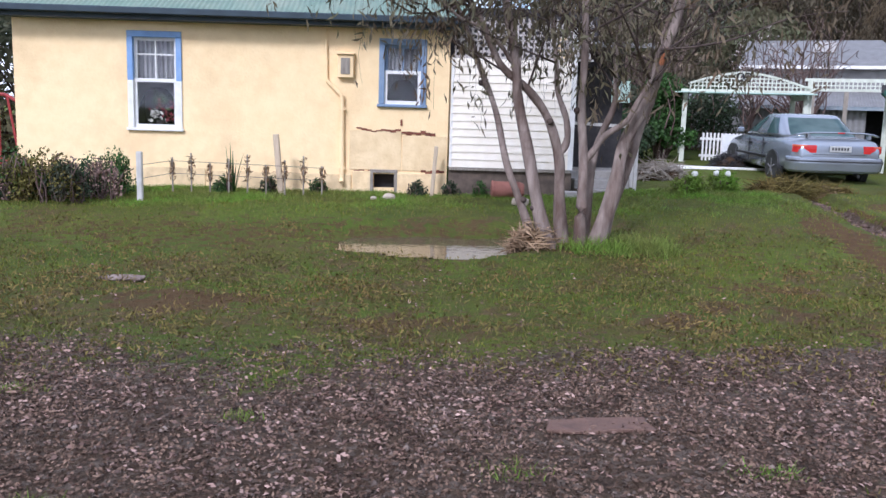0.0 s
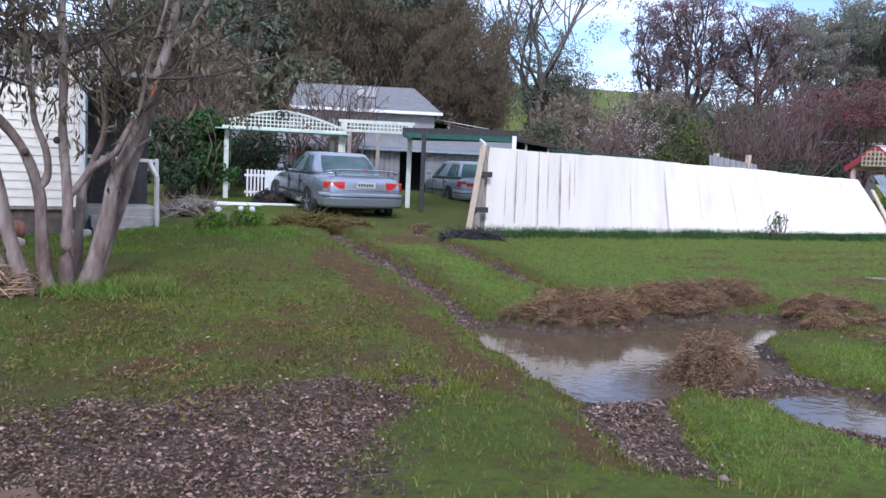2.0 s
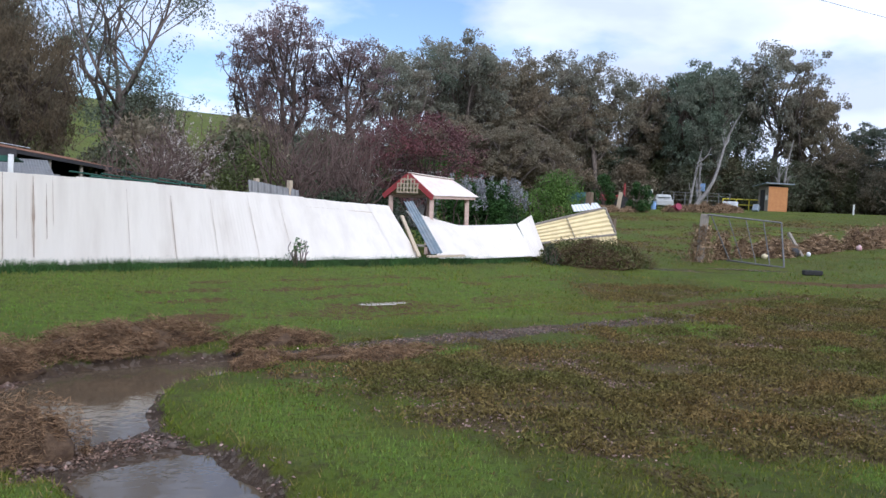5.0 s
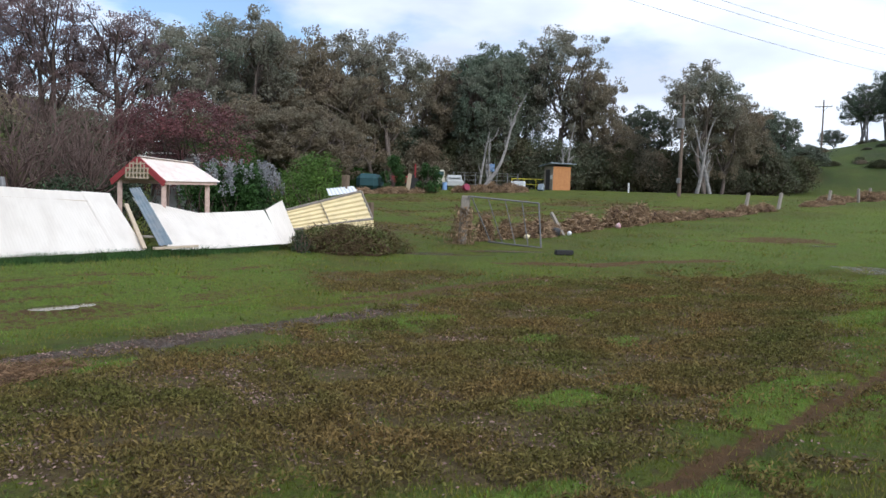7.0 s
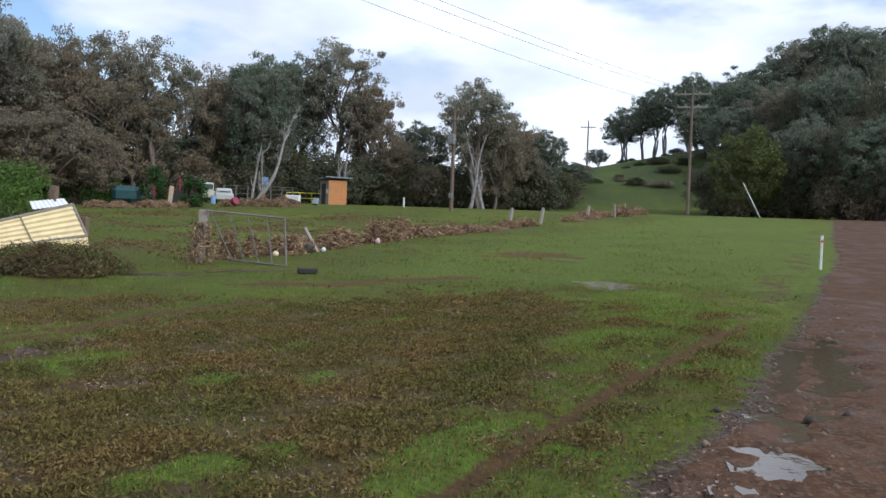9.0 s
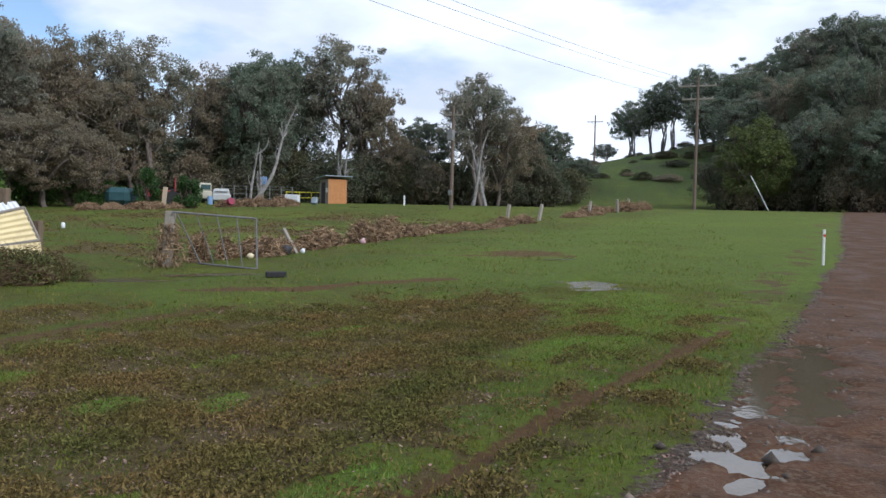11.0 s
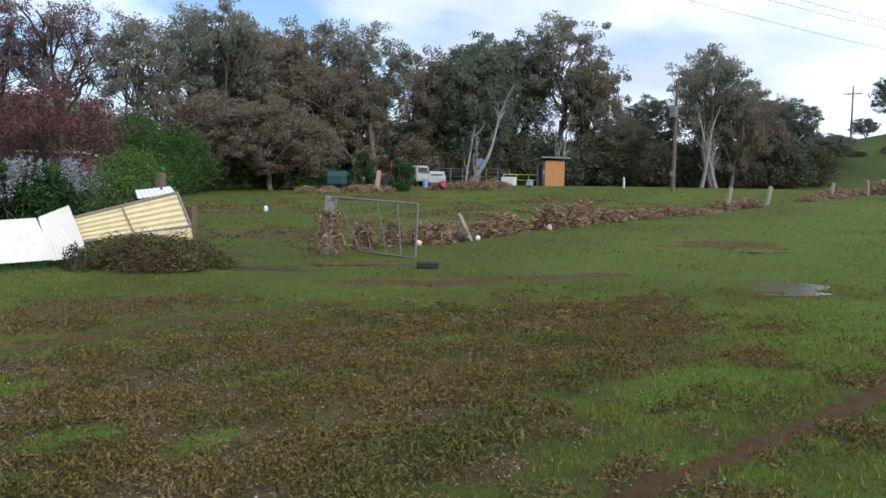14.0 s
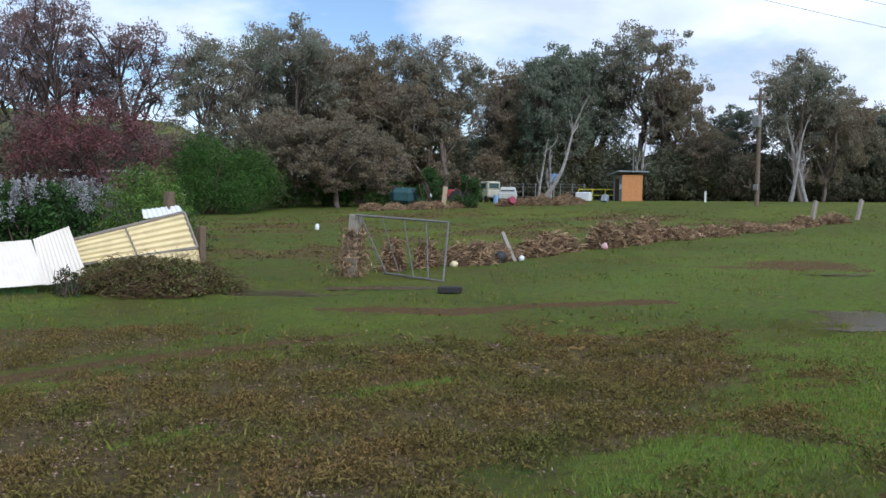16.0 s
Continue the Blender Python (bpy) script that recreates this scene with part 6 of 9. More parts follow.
mesh_part("roof", flat_sheet((-0.2, 0.3, 3.40), (-0.2, -BD - 0.3, 3.40), (0.7, -BD / 2 + 0.01, 4.42), (0.7, -BD / 2 - 0.01, 4.42), 5.4, 0.076, 0.02), M["galv"], barn)
mesh_part("roof_patch", flat_sheet((2.75, -1.0, 3.915), (2.05, -1.0, 3.915), (2.75, -2.2, 4.355), (2.05, -2.2, 4.355), 0.7, 0.076, 0.02), M["concrete"], barn, "rusty brown roof sheet")
bm = B()
box(bm, 0, -BD, 0.5, BW, 0, 3.38)
part("wall", bm, M["galv"], barn)
bm = B()
beam(bm, (-0.25, 0.34, 3.36), (BW, 0.34, 3.36), 0.05, 0.10)
part("gutter", bm, M["white_paint"], barn)

verandah = thing("long_open_shed", pose(11.6, 29.0, 0), "long low open shed with a rusty roof", "shed")
pa, pb = Vector((0.0, 0.0, 3.05)), Vector((12.0, 5.0, 2.35))
mesh_part("roof", flat_sheet(pa, pb, pa + Vector((-1.3, 3.2, 0.5)), pb + Vector((-1.3, 3.2, 0.5)), 13, 0.076, 0.02), M["rust"], verandah)
for i in range(9):
    p = pa.lerp(pb, i / 8)
    bm = B()
    box(bm, p.x - 0.05, p.y + 0.1, 0.4, p.x + 0.05, p.y + 0.2, p.z - 0.02)
    part("post", bm, M["timber_grey"], verandah)
bm = B()
beam(bm, pa + Vector((0, 0.02, -0.07)), pb + Vector((0, 0.02, -0.07)), 0.05, 0.12)
part("eave_beam", bm, M["timber_dark"], verandah)
bm = B()
q = [bm.verts.new(p) for p in ((-1.2, 3.1, 0.4), (10.8, 8.1, 0.4), (10.8, 8.1, 2.8), (-1.2, 3.1, 3.5))]
bm.faces.new(q)
bmesh.ops.solidify(bm, geom=bm.faces[:], thickness=0.05)
part("back_wall", bm, M["timber_dark"], verandah)
mesh_part("cover_sheet", flat_sheet((-0.6, -0.1, 3.20), (2.1, 0.9, 3.05), (-0.8, 0.4, 3.27), (1.9, 1.4, 3.12), 2.9, 0.076, 0.02), M["white_gloss"], verandah, "white roof sheet")

line = thing("clothes_hoist", pose(9.5, 19.6, 0), "green pipe frame strung with lines behind the fence", "clothes line")
bm = B()
for k in range(4):
    rod(bm, (0.3 + 0.9 * k, 0.2 * k, 2.05), (1.2 + 0.9 * k, 0.2 * (k + 1), 2.02), 0.025, 0.025, 6)
    rod(bm, (0.3 + 0.9 * k, 0.2 * k + 0.9, 2.15), (1.2 + 0.9 * k, 0.2 * (k + 1) + 0.9, 2.10), 0.02, 0.02, 6)
tagged(part("pipe", bm, M["green_cloth"], line), kind="stuff")
bm = B()
for k in (0, 2, 4):
    rod(bm, (0.3 + 0.9 * k, 0.2 * k, 0.5), (0.3 + 0.9 * k, 0.2 * k, 2.06), 0.03, 0.03, 8)
part("upright", bm, M["green_cloth"], line)

# ---- the flood-bent white fence ----
fence = thing("iron_fence", pose(0, 0, 0), "long white corrugated iron fence, leaning and buckled", "fence")
FBL, FTL = Vector((4.72, 15.13, 0.50)), Vector((4.70, 15.09, 1.955))
FBR, FTR = Vector((15.20, 14.70, 0.56)), Vector((15.28, 15.62, 1.735))


def fence_pt(u, v):
    """Place and outward normal on the first run: upright at its start, laid back at its end."""
    b, t = FBL.lerp(FBR, u), FTL.lerp(FTR, u)
    lean = smooth(0.15, 1.0, u)
    t = Vector((t.x - 0.35 * (u * (1 - u)), FTL.y + (FTR.y - FTL.y) * float(lean), t.z + 0.10 * u * (1 - u)))
    t.x -= 0.55 * float(smooth(0.75, 1.0, u)) * (1 - 0.6)
    p = b.lerp(t, v)
    n = (FBR - FBL).cross(t - b).normalized()
    return p, n


SHEETS = 14
for k in range(SHEETS):
    a, b = k / SHEETS, (k + 1) / SHEETS + 0.003
    lift = 0.003 * (k % 2)

    def one(u, v, a=a, b=b, lift=lift):
        p, n = fence_pt(a + (b - a) * u, v)
        return p + n * lift + Vector((0, 0, 0.012 * math.sin(k * 5.0) * v)), n
    mesh_part("sheet", corrugated(one, 0.76, 1.45, 0.076, 0.002, rows=3), M["fence_white"], fence)
r = np.random.default_rng(21)
for u, v0, v1, w in ((0.055, 0.12, 0.98, 0.035), (0.10, 0.08, 0.99, 0.03), (0.145, 0.1, 0.97, 0.05), (0.165, 0.3, 0.9, 0.02), (0.30, 0.02, 0.9, 0.010), (0.385, 0.05, 0.86, 0.022), (0.47, 0.1, 0.9, 0.010), (0.56, 0.05, 0.95, 0.010), (0.64, 0.2, 0.95, 0.008), (0.035, 0.2, 0.7, 0.015), (0.12, 0.3, 0.9, 0.015), (0.075, 0.35, 0.95, 0.012), (0.175, 0.45, 0.98, 0.012)):
    bm = B()
    n = 16
    strip = []
    for i in range(n + 1):
        v = v0 + (v1 - v0) * i / n
        q = w * (0.35 + 0.65 * math.sin(math.pi * min(1, (i + 1) / n))) * r.uniform(0.6, 1.1)
        row = []
        for s in (-1, 1):
            p, nn = fence_pt(u + s * q / 2 / 10.5, v)
            row.append(bm.verts.new(p + nn * 0.0265))
        strip.append(row)
    for c, d in zip(strip, strip[1:]):
        bm.faces.new((c[0], c[1], d[1], d[0]))
    part("rust_streak", bm, M["rust_streak"], fence, "brown rust streak down a joint")
for u in (0.0, 0.17, 0.34, 0.51, 0.68, 0.85, 0.99):
    b, nb = fence_pt(u, 0)
    t, nt = fence_pt(u, 1.0)
    bm = B()
    beam(bm, b - nb * 0.08 - Vector((0, 0, 0.15)), t - nt * 0.08, 0.09, 0.09)
    part("post", bm, M["timber_grey"], fence)
for v in (0.2, 0.85):
    bm = B()
    for k in range(6):
        a, na = fence_pt(k / 6, v)
        b, nb = fence_pt((k + 1) / 6, v)
        beam(bm, a - na * 0.035, b - nb * 0.035, 0.05, 0.04)
    part("rail", bm, M["timber_pale"], fence)

stile = thing("timber_stile", pose(4.36, 14.92, 0), "rotten timber end frame leaning at the fence end", "timber frame")
bm = B()
beam(bm, (-0.10, 0, 0.45), (0.20, 0.10, 1.98), 0.10, 0.05, 0.008)
part("upright", bm, M["timber_pale"], stile)
bm = B()
beam(bm, (0.04, 0.05, 0.45), (0.30, 0.15, 1.98), 0.09, 0.05, 0.008)
part("upright", bm, M["timber_grey"], stile)
for z in (0.85, 1.45):
    bm = B()
    box(bm, -0.02 + z * 0.08, 0.03, z, 0.24 + z * 0.08, 0.10, z + 0.09, bevel=0.006)
    part("block", bm, M["timber_dark"], stile)
ret = thing("return_panel", pose(4.75, 15.25, 0, 0, 0, 62), "short white iron panel set behind the fence", "fence panel")
mesh_part("sheet", flat_sheet((0, 0, 0.5), (1.6, 0, 0.5), (0, 0, 2.0), (1.6, 0, 2.12), 1.6), M["fence_white"], ret)
part("rail", beam(B(), (0, 0.03, 2.0), (1.6, 0.03, 2.12), 0.04, 0.06), M["white_paint"], ret)

# second run, thrown further back
run2 = thing("fallen_fence", pose(0, 0, 0), "white corrugated fence panels thrown back by the flood", "fence")
RB = [Vector((15.85, 14.58, 0.55)), Vector((17.4, 14.35, 0.55)), Vector((19.2, 14.0, 0.62))]
RT = [Vector((15.75, 15.62, 1.66)), Vector((17.6, 15.35, 1.40)), Vector((19.30, 14.70, 1.44))]


def run_pt(u, v):
    k = min(1, int(u * 2))
    f = u * 2 - k
    b, t = RB[k].lerp(RB[k + 1], f), RT[k].lerp(RT[k + 1], f)
    t = t + Vector((0, 0, -0.06 * math.sin(u * math.pi)))
    return b.lerp(t, v), (RB[2] - RB[0]).cross(t - b).normalized()


for k in range(5):
    a, b = k / 5, min(1.0, (k + 1) / 5 + 0.005)

    def two(u, v, a=a, b=b, lift=0.003 * (k % 2)):
        p, n = run_pt(a + (b - a) * u, v)
        return p + n * lift, n
    mesh_part("sheet", corrugated(two, 0.70, 1.45, 0.076, 0.008, rows=3), M["fence_white"], run2)


def twist(u, v):
    b0, b1 = Vector((19.15, 14.02, 0.60)), Vector((20.3, 14.3, 0.62))
    t0, t1 = Vector((19.32, 14.66, 1.45)), Vector((20.15, 14.75, 1.70))
    b, t = b0.lerp(b1, u), t0.lerp(t1, u)
    return b.lerp(t, v), (b1 - b0).cross(t - b).normalized()


mesh_part("sheet", corrugated(twist, 0.95, 1.3, 0.09, 0.03, rows=3), M["fence_white"], run2, "buckled end sheet")

bs = thing("loose_iron_sheet", pose(0, 0, 0), "blue-grey corrugated sheet fallen across the fence gap", "iron sheet")
mesh_part("sheet", flat_sheet((15.40, 14.48, 0.66), (15.66, 14.34, 0.70), (15.66, 15.62, 1.86), (15.86, 15.50, 1.90), 0.3, 0.085, 0.03, rows=2), M["galv_blue"], bs)
rail = thing("broken_rail", pose(0, 0, 0), "broken fence timbers lying in the gap", "timber")
part("plank", beam(B(), (15.1, 14.35, 0.62), (16.1, 14.05, 0.66), 0.12, 0.05, 0.006), M["timber_pale"], rail)
part("plank", beam(B(), (15.10, 14.6, 0.60), (15.40, 15.45, 1.52), 0.09, 0.05, 0.006), M["timber_pale"], rail)
part("plank", beam(B(), (15.25, 14.8, 0.85), (15.75, 14.75, 0.83), 0.08, 0.05, 0.006), M["timber_grey"], rail)

bk = thing("back_fence_piece", pose(0, 0, 0), "bent grey iron sheets on posts behind the fence", "fence")
mesh_part("sheet", flat_sheet((13.1, 18.3, 1.80), (14.4, 17.95, 1.78), (13.1, 18.35, 2.20), (14.4, 18.0, 2.02), 1.3, 0.16, 0.05), M["galv"], bk)
for x, y in ((13.35, 18.3), (14.2, 18.05)):
    part("post", box(B(), x - 0.05, y, 0.5, x + 0.05, y + 0.1, 2.25), M["timber_pale"], bk)

# playhouse
ph = thing("cubby_house", pose(16.55, 15.45, 0), "small open cubby with a faded red gable roof", "cubby house")
RZ, EZ, W, D = 2.60, 2.06, 1.56, 1.72
mesh_part("roof_sheet", flat_sheet((0, -0.04, EZ), (D, -0.22, EZ + 0.04), (0.02, W / 2, RZ), (D - 0.10, W / 2 - 0.15, RZ - 0.06), D, 0.076, 0.018), M["pink_roof"], ph)
mesh_part("roof_sheet", flat_sheet((D, W - 0.1, EZ + 0.04), (0, W + 0.04, EZ), (D - 0.10, W / 2 - 0.15, RZ - 0.06), (0.02, W / 2, RZ), D, 0.076, 0.018), M["pink_roof"], ph)
part("ridge_cap", beam(B(), (0.0, W / 2, RZ + 0.02), (D - 0.08, W / 2 - 0.15, RZ - 0.04), 0.14, 0.02, 0.005), M["pink_roof"], ph)
for s in (0, 1):
    part("bargeboard", beam(B(), (-0.03, W / 2, RZ - 0.05), (-0.03, -0.04 if s == 0 else W + 0.04, EZ - 0.06), 0.03, 0.14), M["red_paint"], ph)
bm = B()
for i in range(7):
    y = W / 2 - 0.33 + i * 0.11
    box(bm, -0.06, y - 0.02, 2.10, -0.05, y + 0.02, 2.56 - abs(y - W / 2) * 0.62)
for j in range(4):
    z = 2.12 + j * 0.11
    hw = min(0.36, (2.60 - z) / 0.62)
    box(bm, -0.049, W / 2 - hw, z - 0.018, -0.042, W / 2 + hw, z + 0.018)
part("gable_lattice", bm, M["timber_pale"], ph, "cream lattice in the gable")
for (x, y), (dx, dy) in zip(((0.1, 0.1), (0.1, W - 0.1), (D - 0.25, 0.0), (D - 0.25, W - 0.3)), ((-0.15, -0.15), (-0.08, -0.1), (-0.2, -0.2), (-0.15, -0.1))):
    part("post", beam(B(), (x + dx, y + dy, 0.45), (x, y, EZ + 0.02), 0.11, 0.11, 0.008), M["timber_pink"], ph)
part("eave_beam", beam(B(), (0.02, 0.02, EZ - 0.04), (D - 0.1, -0.14, EZ), 0.06, 0.08), M["timber_pink"], ph)
part("eave_beam", beam(B(), (0.02, W - 0.02, EZ - 0.04), (D - 0.1, W - 0.18, EZ), 0.06, 0.08), M["timber_pink"], ph)

# yellow framed panel with pile of brush
yp = thing("garage_panel", pose(0, 0, 0), "yellow ribbed metal panel tilted up on the wreckage", "metal panel")
YTL, YTR = Vector((20.02, 14.98, 1.34)), Vector((21.95, 13.42, 2.02))
YBR, YBL = Vector((22.00, 13.05, 1.28)), Vector((20.16, 14.78, 0.88))
yn = (YTR - YTL).cross(YTL - YBL).normalized()
if yn.dot(Vector((-1, -1, 0.2))) < 0:
    yn = -yn


def yp_pt(u, v):
    a, b = YBL.lerp(YTL, u), YBR.lerp(YTR, u)
    return a.lerp(b, v), yn


mesh_part("ribbed_skin", corrugated(yp_pt, 0.62, 2.5, 0.105, 0.03, rows=1, samples=8), M["yellow_iron"], yp)
bm = B()
for a, b in ((YTL, YTR), (YTR, YBR), (YBR, YBL), (YBL, YTL)):
    beam(bm, a, b, 0.05, 0.06, 0.006)
part("frame", bm, M["timber_grey"], yp, "grey metal frame")
part("mid_bar", beam(B(), YBL.lerp(YBR, 0.53) + yn * 0.02, YTL.lerp(YTR, 0.53) + yn * 0.02, 0.05, 0.012), M["timber_grey"], yp)
lp = thing("cream_sheet", pose(0, 0, 0), "cream sheet metal under the tilted panel", "iron sheet")
mesh_part("sheet", flat_sheet((20.6, 14.2, 0.72), (22.05, 12.98, 0.74), (20.5, 14.3, 1.0), (22.0, 13.02, 1.24), 1.9, 0.105, 0.02), M["yellow_iron"], lp)
ws = thing("small_iron_sheet", pose(0, 0, 0), "small white corrugated sheet lying on the panel", "iron sheet")
mesh_part("sheet", flat_sheet((21.50, 14.16, 1.86), (22.08, 13.58, 2.0), (21.56, 14.30, 2.05), (22.10, 13.76, 2.16), 0.8, 0.10, 0.03), M["white_gloss"], ws)
for x, y, h, lbl in ((22.35, 13.35, 1.72, "weathered timber post standing behind the yellow panel"), (22.0, 13.95, 2.45, "tall weathered post behind the yellow panel")):
    p_ = thing("fence_post", pose(x, y, gz(x, y) - 0.1), lbl, "post", "old posts")
    part("post", box(B(), -0.085, -0.085, 0, 0.085, 0.085, h - gz(x, y) + 0.1, bevel=0.012), M["timber_brown"], p_)


def heap_mesh(rnd, sx, sy, h, n, length, width, core=True, twigs=0.5):
    """A pile: a lumpy core and many stalks lying over it. Returns core mesh and stalk mesh."""
    bm = B()
    bmesh.ops.create_icosphere(bm, subdivisions=4, radius=1)
    o = Vector(rnd.normal(size=3) * 9)
    for v in bm.verts:
        k = 1 + 0.38 * noise.noise(v.co * 1.7 + o) + 0.22 * noise.noise(v.co * 4.5 + o)
        v.co = Vector((v.co.x * sx * k * 0.90, v.co.y * sy * k * 0.90, max(-0.12, v.co.z * h * k * 0.88)))
    me = bpy.data.meshes.new("core")
    bm.to_mesh(me)
    bm.free()
    th = rnd.uniform(0, math.tau, n)
    ph_ = np.arccos(rnd.uniform(0.0, 1, n))
    rr = rnd.uniform(0.86, 1.10, n) * (1 + 0.22 * np.sin(th * 3 + sx * 40) + 0.15 * np.sin(th * 7 + ph_ * 5))
    c = np.stack([sx * np.sin(ph_) * np.cos(th) * rr, sy * np.sin(ph_) * np.sin(th) * rr, np.maximum(0.01, h * np.cos(ph_) * rr)], -1)
    ax = rnd.normal(size=(n, 3)) * (1, 1, 0.45)
    return me, leaves_mesh(c, ax, length, width, rnd, 0.4)


def heap(name, x, y, sx, sy, h, n, label, category, core_mat, stalk_mat, turn=0, seed=1, length=0.25, width=0.012, extra=None, group=""):
    rnd = np.random.default_rng(seed)
    t = thing(name, pose(x, y, gz(x, y) - 0.03, 0, 0, turn), label, category, group)
    a, b = heap_mesh(rnd, sx * 0.93, sy * 0.93, h * 0.92, int(n * 1.25), length, width)
    mesh_part("core", a, core_mat, t, smooth=True)
    mesh_part("reed_cover", b, stalk_mat, t)
    if extra:
        m = int(n * (2.0 if name == "brush_pile" else 0.45))
        th, ph_ = rnd.uniform(0, math.tau, m), np.arccos(rnd.uniform(0, 1, m))
        c = np.stack([sx * np.sin(ph_) * np.cos(th), sy * np.sin(ph_) * np.sin(th), h * np.cos(ph_)], -1) * rnd.uniform(0.9, 1.15, (m, 1))
        mesh_part("foliage", leaves_mesh(c, rnd.normal(size=(m, 3)), 0.075, 0.034, rnd), extra, t)
    return t


M["leaf_brush"] = material("wilting_leaf", (0.091, 0.120, 0.027), (0.122, 0.097, 0.030), 0.6, 0, 2.5, island=0.4, transmit=0.15)
brush = heap("brush_pile", 20.95, 13.20, 1.55, 0.80, 0.66, 3200, "tangled pile of cut brush and green leaves", "brush pile", M["soil"], M["brush_twig"], -38, 31, 0.42, 0.014, M["leaf_brush"])

# torn turf and reed clods round the big puddle
DG = "torn turf clods"
dl = "brown clod of torn reeds and roots beside the puddle"
heap("turf_clod", 3.00, 10.02, 0.84, 0.30, 0.27, 7200, dl, "turf clod", M["turf_core"], M["turf_root"], -2, 41, 0.13, 0.006, None, DG)
heap("turf_clod", 4.75, 10.22, 1.05, 0.30, 0.30, 9600, dl, "turf clod", M["turf_core"], M["turf_root"], -6, 42, 0.14, 0.006, None, DG)
heap("turf_clod", 2.32, 7.50, 0.34, 0.26, 0.44, 6000, "brown lump of torn turf sitting in the puddle", "turf clod", M["turf_core"], M["turf_root"], -35, 43, 0.07, 0.006, None, DG)
heap("turf_clod", 6.35, 9.55, 0.60, 0.25, 0.20, 5760, "low mound of torn brown turf and straw", "turf clod", M["turf_core"], M["turf_root"], -14, 44, 0.12, 0.006, None, DG)
heap("turf_clod", 6.6, 8.35, 1.0, 0.30, 0.14, 5760, "low mound of torn brown turf and straw", "turf clod", M["turf_core"], M["turf_root"], -20, 45, 0.12, 0.006, None, DG)
heap("turf_clod", 5.35, 8.75, 0.42, 0.18, 0.16, 3840, "low mound of torn brown turf and straw", "turf clod", M["turf_core"], M["turf_root"], 14, 46, 0.10, 0.006, None, DG)
heap("turf_clod", 4.0, 16.1, 0.22, 0.18, 0.17, 1200, "small brown clod lying on the grass", "turf clod", M["turf_core"], M["turf_root"], 0, 47, 0.09, 0.006, None, DG)
heap("cut_stalks", 1.85, 16.0, 0.50, 0.22, 0.20, 700, "bundle of pale cut stalks lying on the grass", "plant stalks", M["weed"], M["weed"], 12, 48, 0.5, 0.016)
heap("washed_sticks", 0.45, 18.3, 0.55, 0.40, 0.28, 260, "tangle of grey broken sticks washed against the porch", "sticks", M["soil"], M["timber_grey"], 20, 81, 0.75, 0.03)
heap("wheel_debris", 2.95, 21.7, 0.40, 0.30, 0.26, 500, "dark flood debris caught against the car wheel", "debris", M["soil"], M["timber_dark"], 0, 82, 0.3, 0.02)
heap("cut_stalks", 2.65, 16.3, 0.40, 0.20, 0.16, 500, "bundle of pale cut stalks lying on the grass", "plant stalks", M["reed_dead"], M["weed"], -12, 49, 0.35, 0.016)
heap("turf_clod", 4.1, 14.5, 0.45, 0.25, 0.10, 600, "dark rubbish and soil at the fence end", "rubbish", M["soil"], M["timber_dark"], -12, 50, 0.4, 0.02, None, DG)

# gate and its pool
M["gate_pipe"] = material("dull_steel_pipe", (0.17, 0.17, 0.165), (0.12, 0.11, 0.10), 0.6, 0.3, 9)
gate = thing("pipe_gate", pose(0, 0, 0), "bare steel pipe gate frame standing twisted in the grass", "gate")
GA, GB = Vector((25.75, 11.85, 2.0)), Vector((26.9, 9.95, 1.86))
GC, GD = Vector((26.15, 11.3, 0.62)), Vector((26.1, 9.55, 0.52))
part("top_pipe", rod(B(), GA, GB, 0.028), M["gate_pipe"], gate)
part("bottom_pipe", rod(B(), GC, GD, 0.028), M["gate_pipe"], gate)
for f, w in ((0.05, 0.020), (0.28, 0.014), (0.52, 0.014), (0.76, 0.018), (1.0, 0.026)):
    part("upright", rod(B(), GA.lerp(GB, f), GC.lerp(GD, f), w), M["gate_pipe"], gate)
gp = thing("gate_post", pose(25.85, 12.05, gz(25.85, 12.05) - 0.1, 3, 2, 20), "thick grey gate post wrapped in washed-up reeds", "post")
part("post", box(B(), -0.13, -0.13, 0, 0.13, 0.13, 1.60, bevel=0.02), M["timber_grey"], gp)
rnd = np.random.default_rng(61)
n = 1300
c = np.stack([rnd.normal(size=n) * 0.16, rnd.normal(size=n) * 0.16, rnd.uniform(0.05, 1.25, n)], -1)
c[:, :2] *= (1.5 - 0.6 * c[:, 2:3])
mesh_part("reed_cover", leaves_mesh(c, rnd.normal(size=(n, 3)) * (0.6, 0.6, 1), 0.22, 0.03, rnd), M["reed_dead"], gp, "dead reeds wound round the post")
blk = thing("black_trough", pose(24.55, 8.35, gz(24.55, 8.35), 0, 0, -60), "black rubber block lying on the grass", "block")
part("block", box(B(), -0.25, -0.12, 0, 0.25, 0.12, 0.14, bevel=0.02), M["rubber"], blk)


def debris(x, y, s, h, seed, tall=False):
    return heap("flood_debris", x, y, s, s * 0.55, h, int(1500 if s > 0.5 else 700), "heap of brown flood-washed reeds caught on the fence line", "debris", M["soil"], M["reed_dead"], -25, seed, 0.34, 0.035, None, "flood debris")


LINE = [(27.0, 11.9), (29.0, 11.2), (31.5, 10.7), (36.0, 9.6), (42.0, 8.0), (49.0, 6.0), (56.0, 4.3), (63.0, 2.2)]
rnd = np.random.default_rng(71)
k = 0
for (ax, ay), (bx, by) in zip(LINE, LINE[1:]):
    L = math.hypot(bx - ax, by - ay)
    m = max(2, int(L / 1.4))
    for i in range(m):
        f = (i + rnd.uniform(0.2, 0.8)) / m
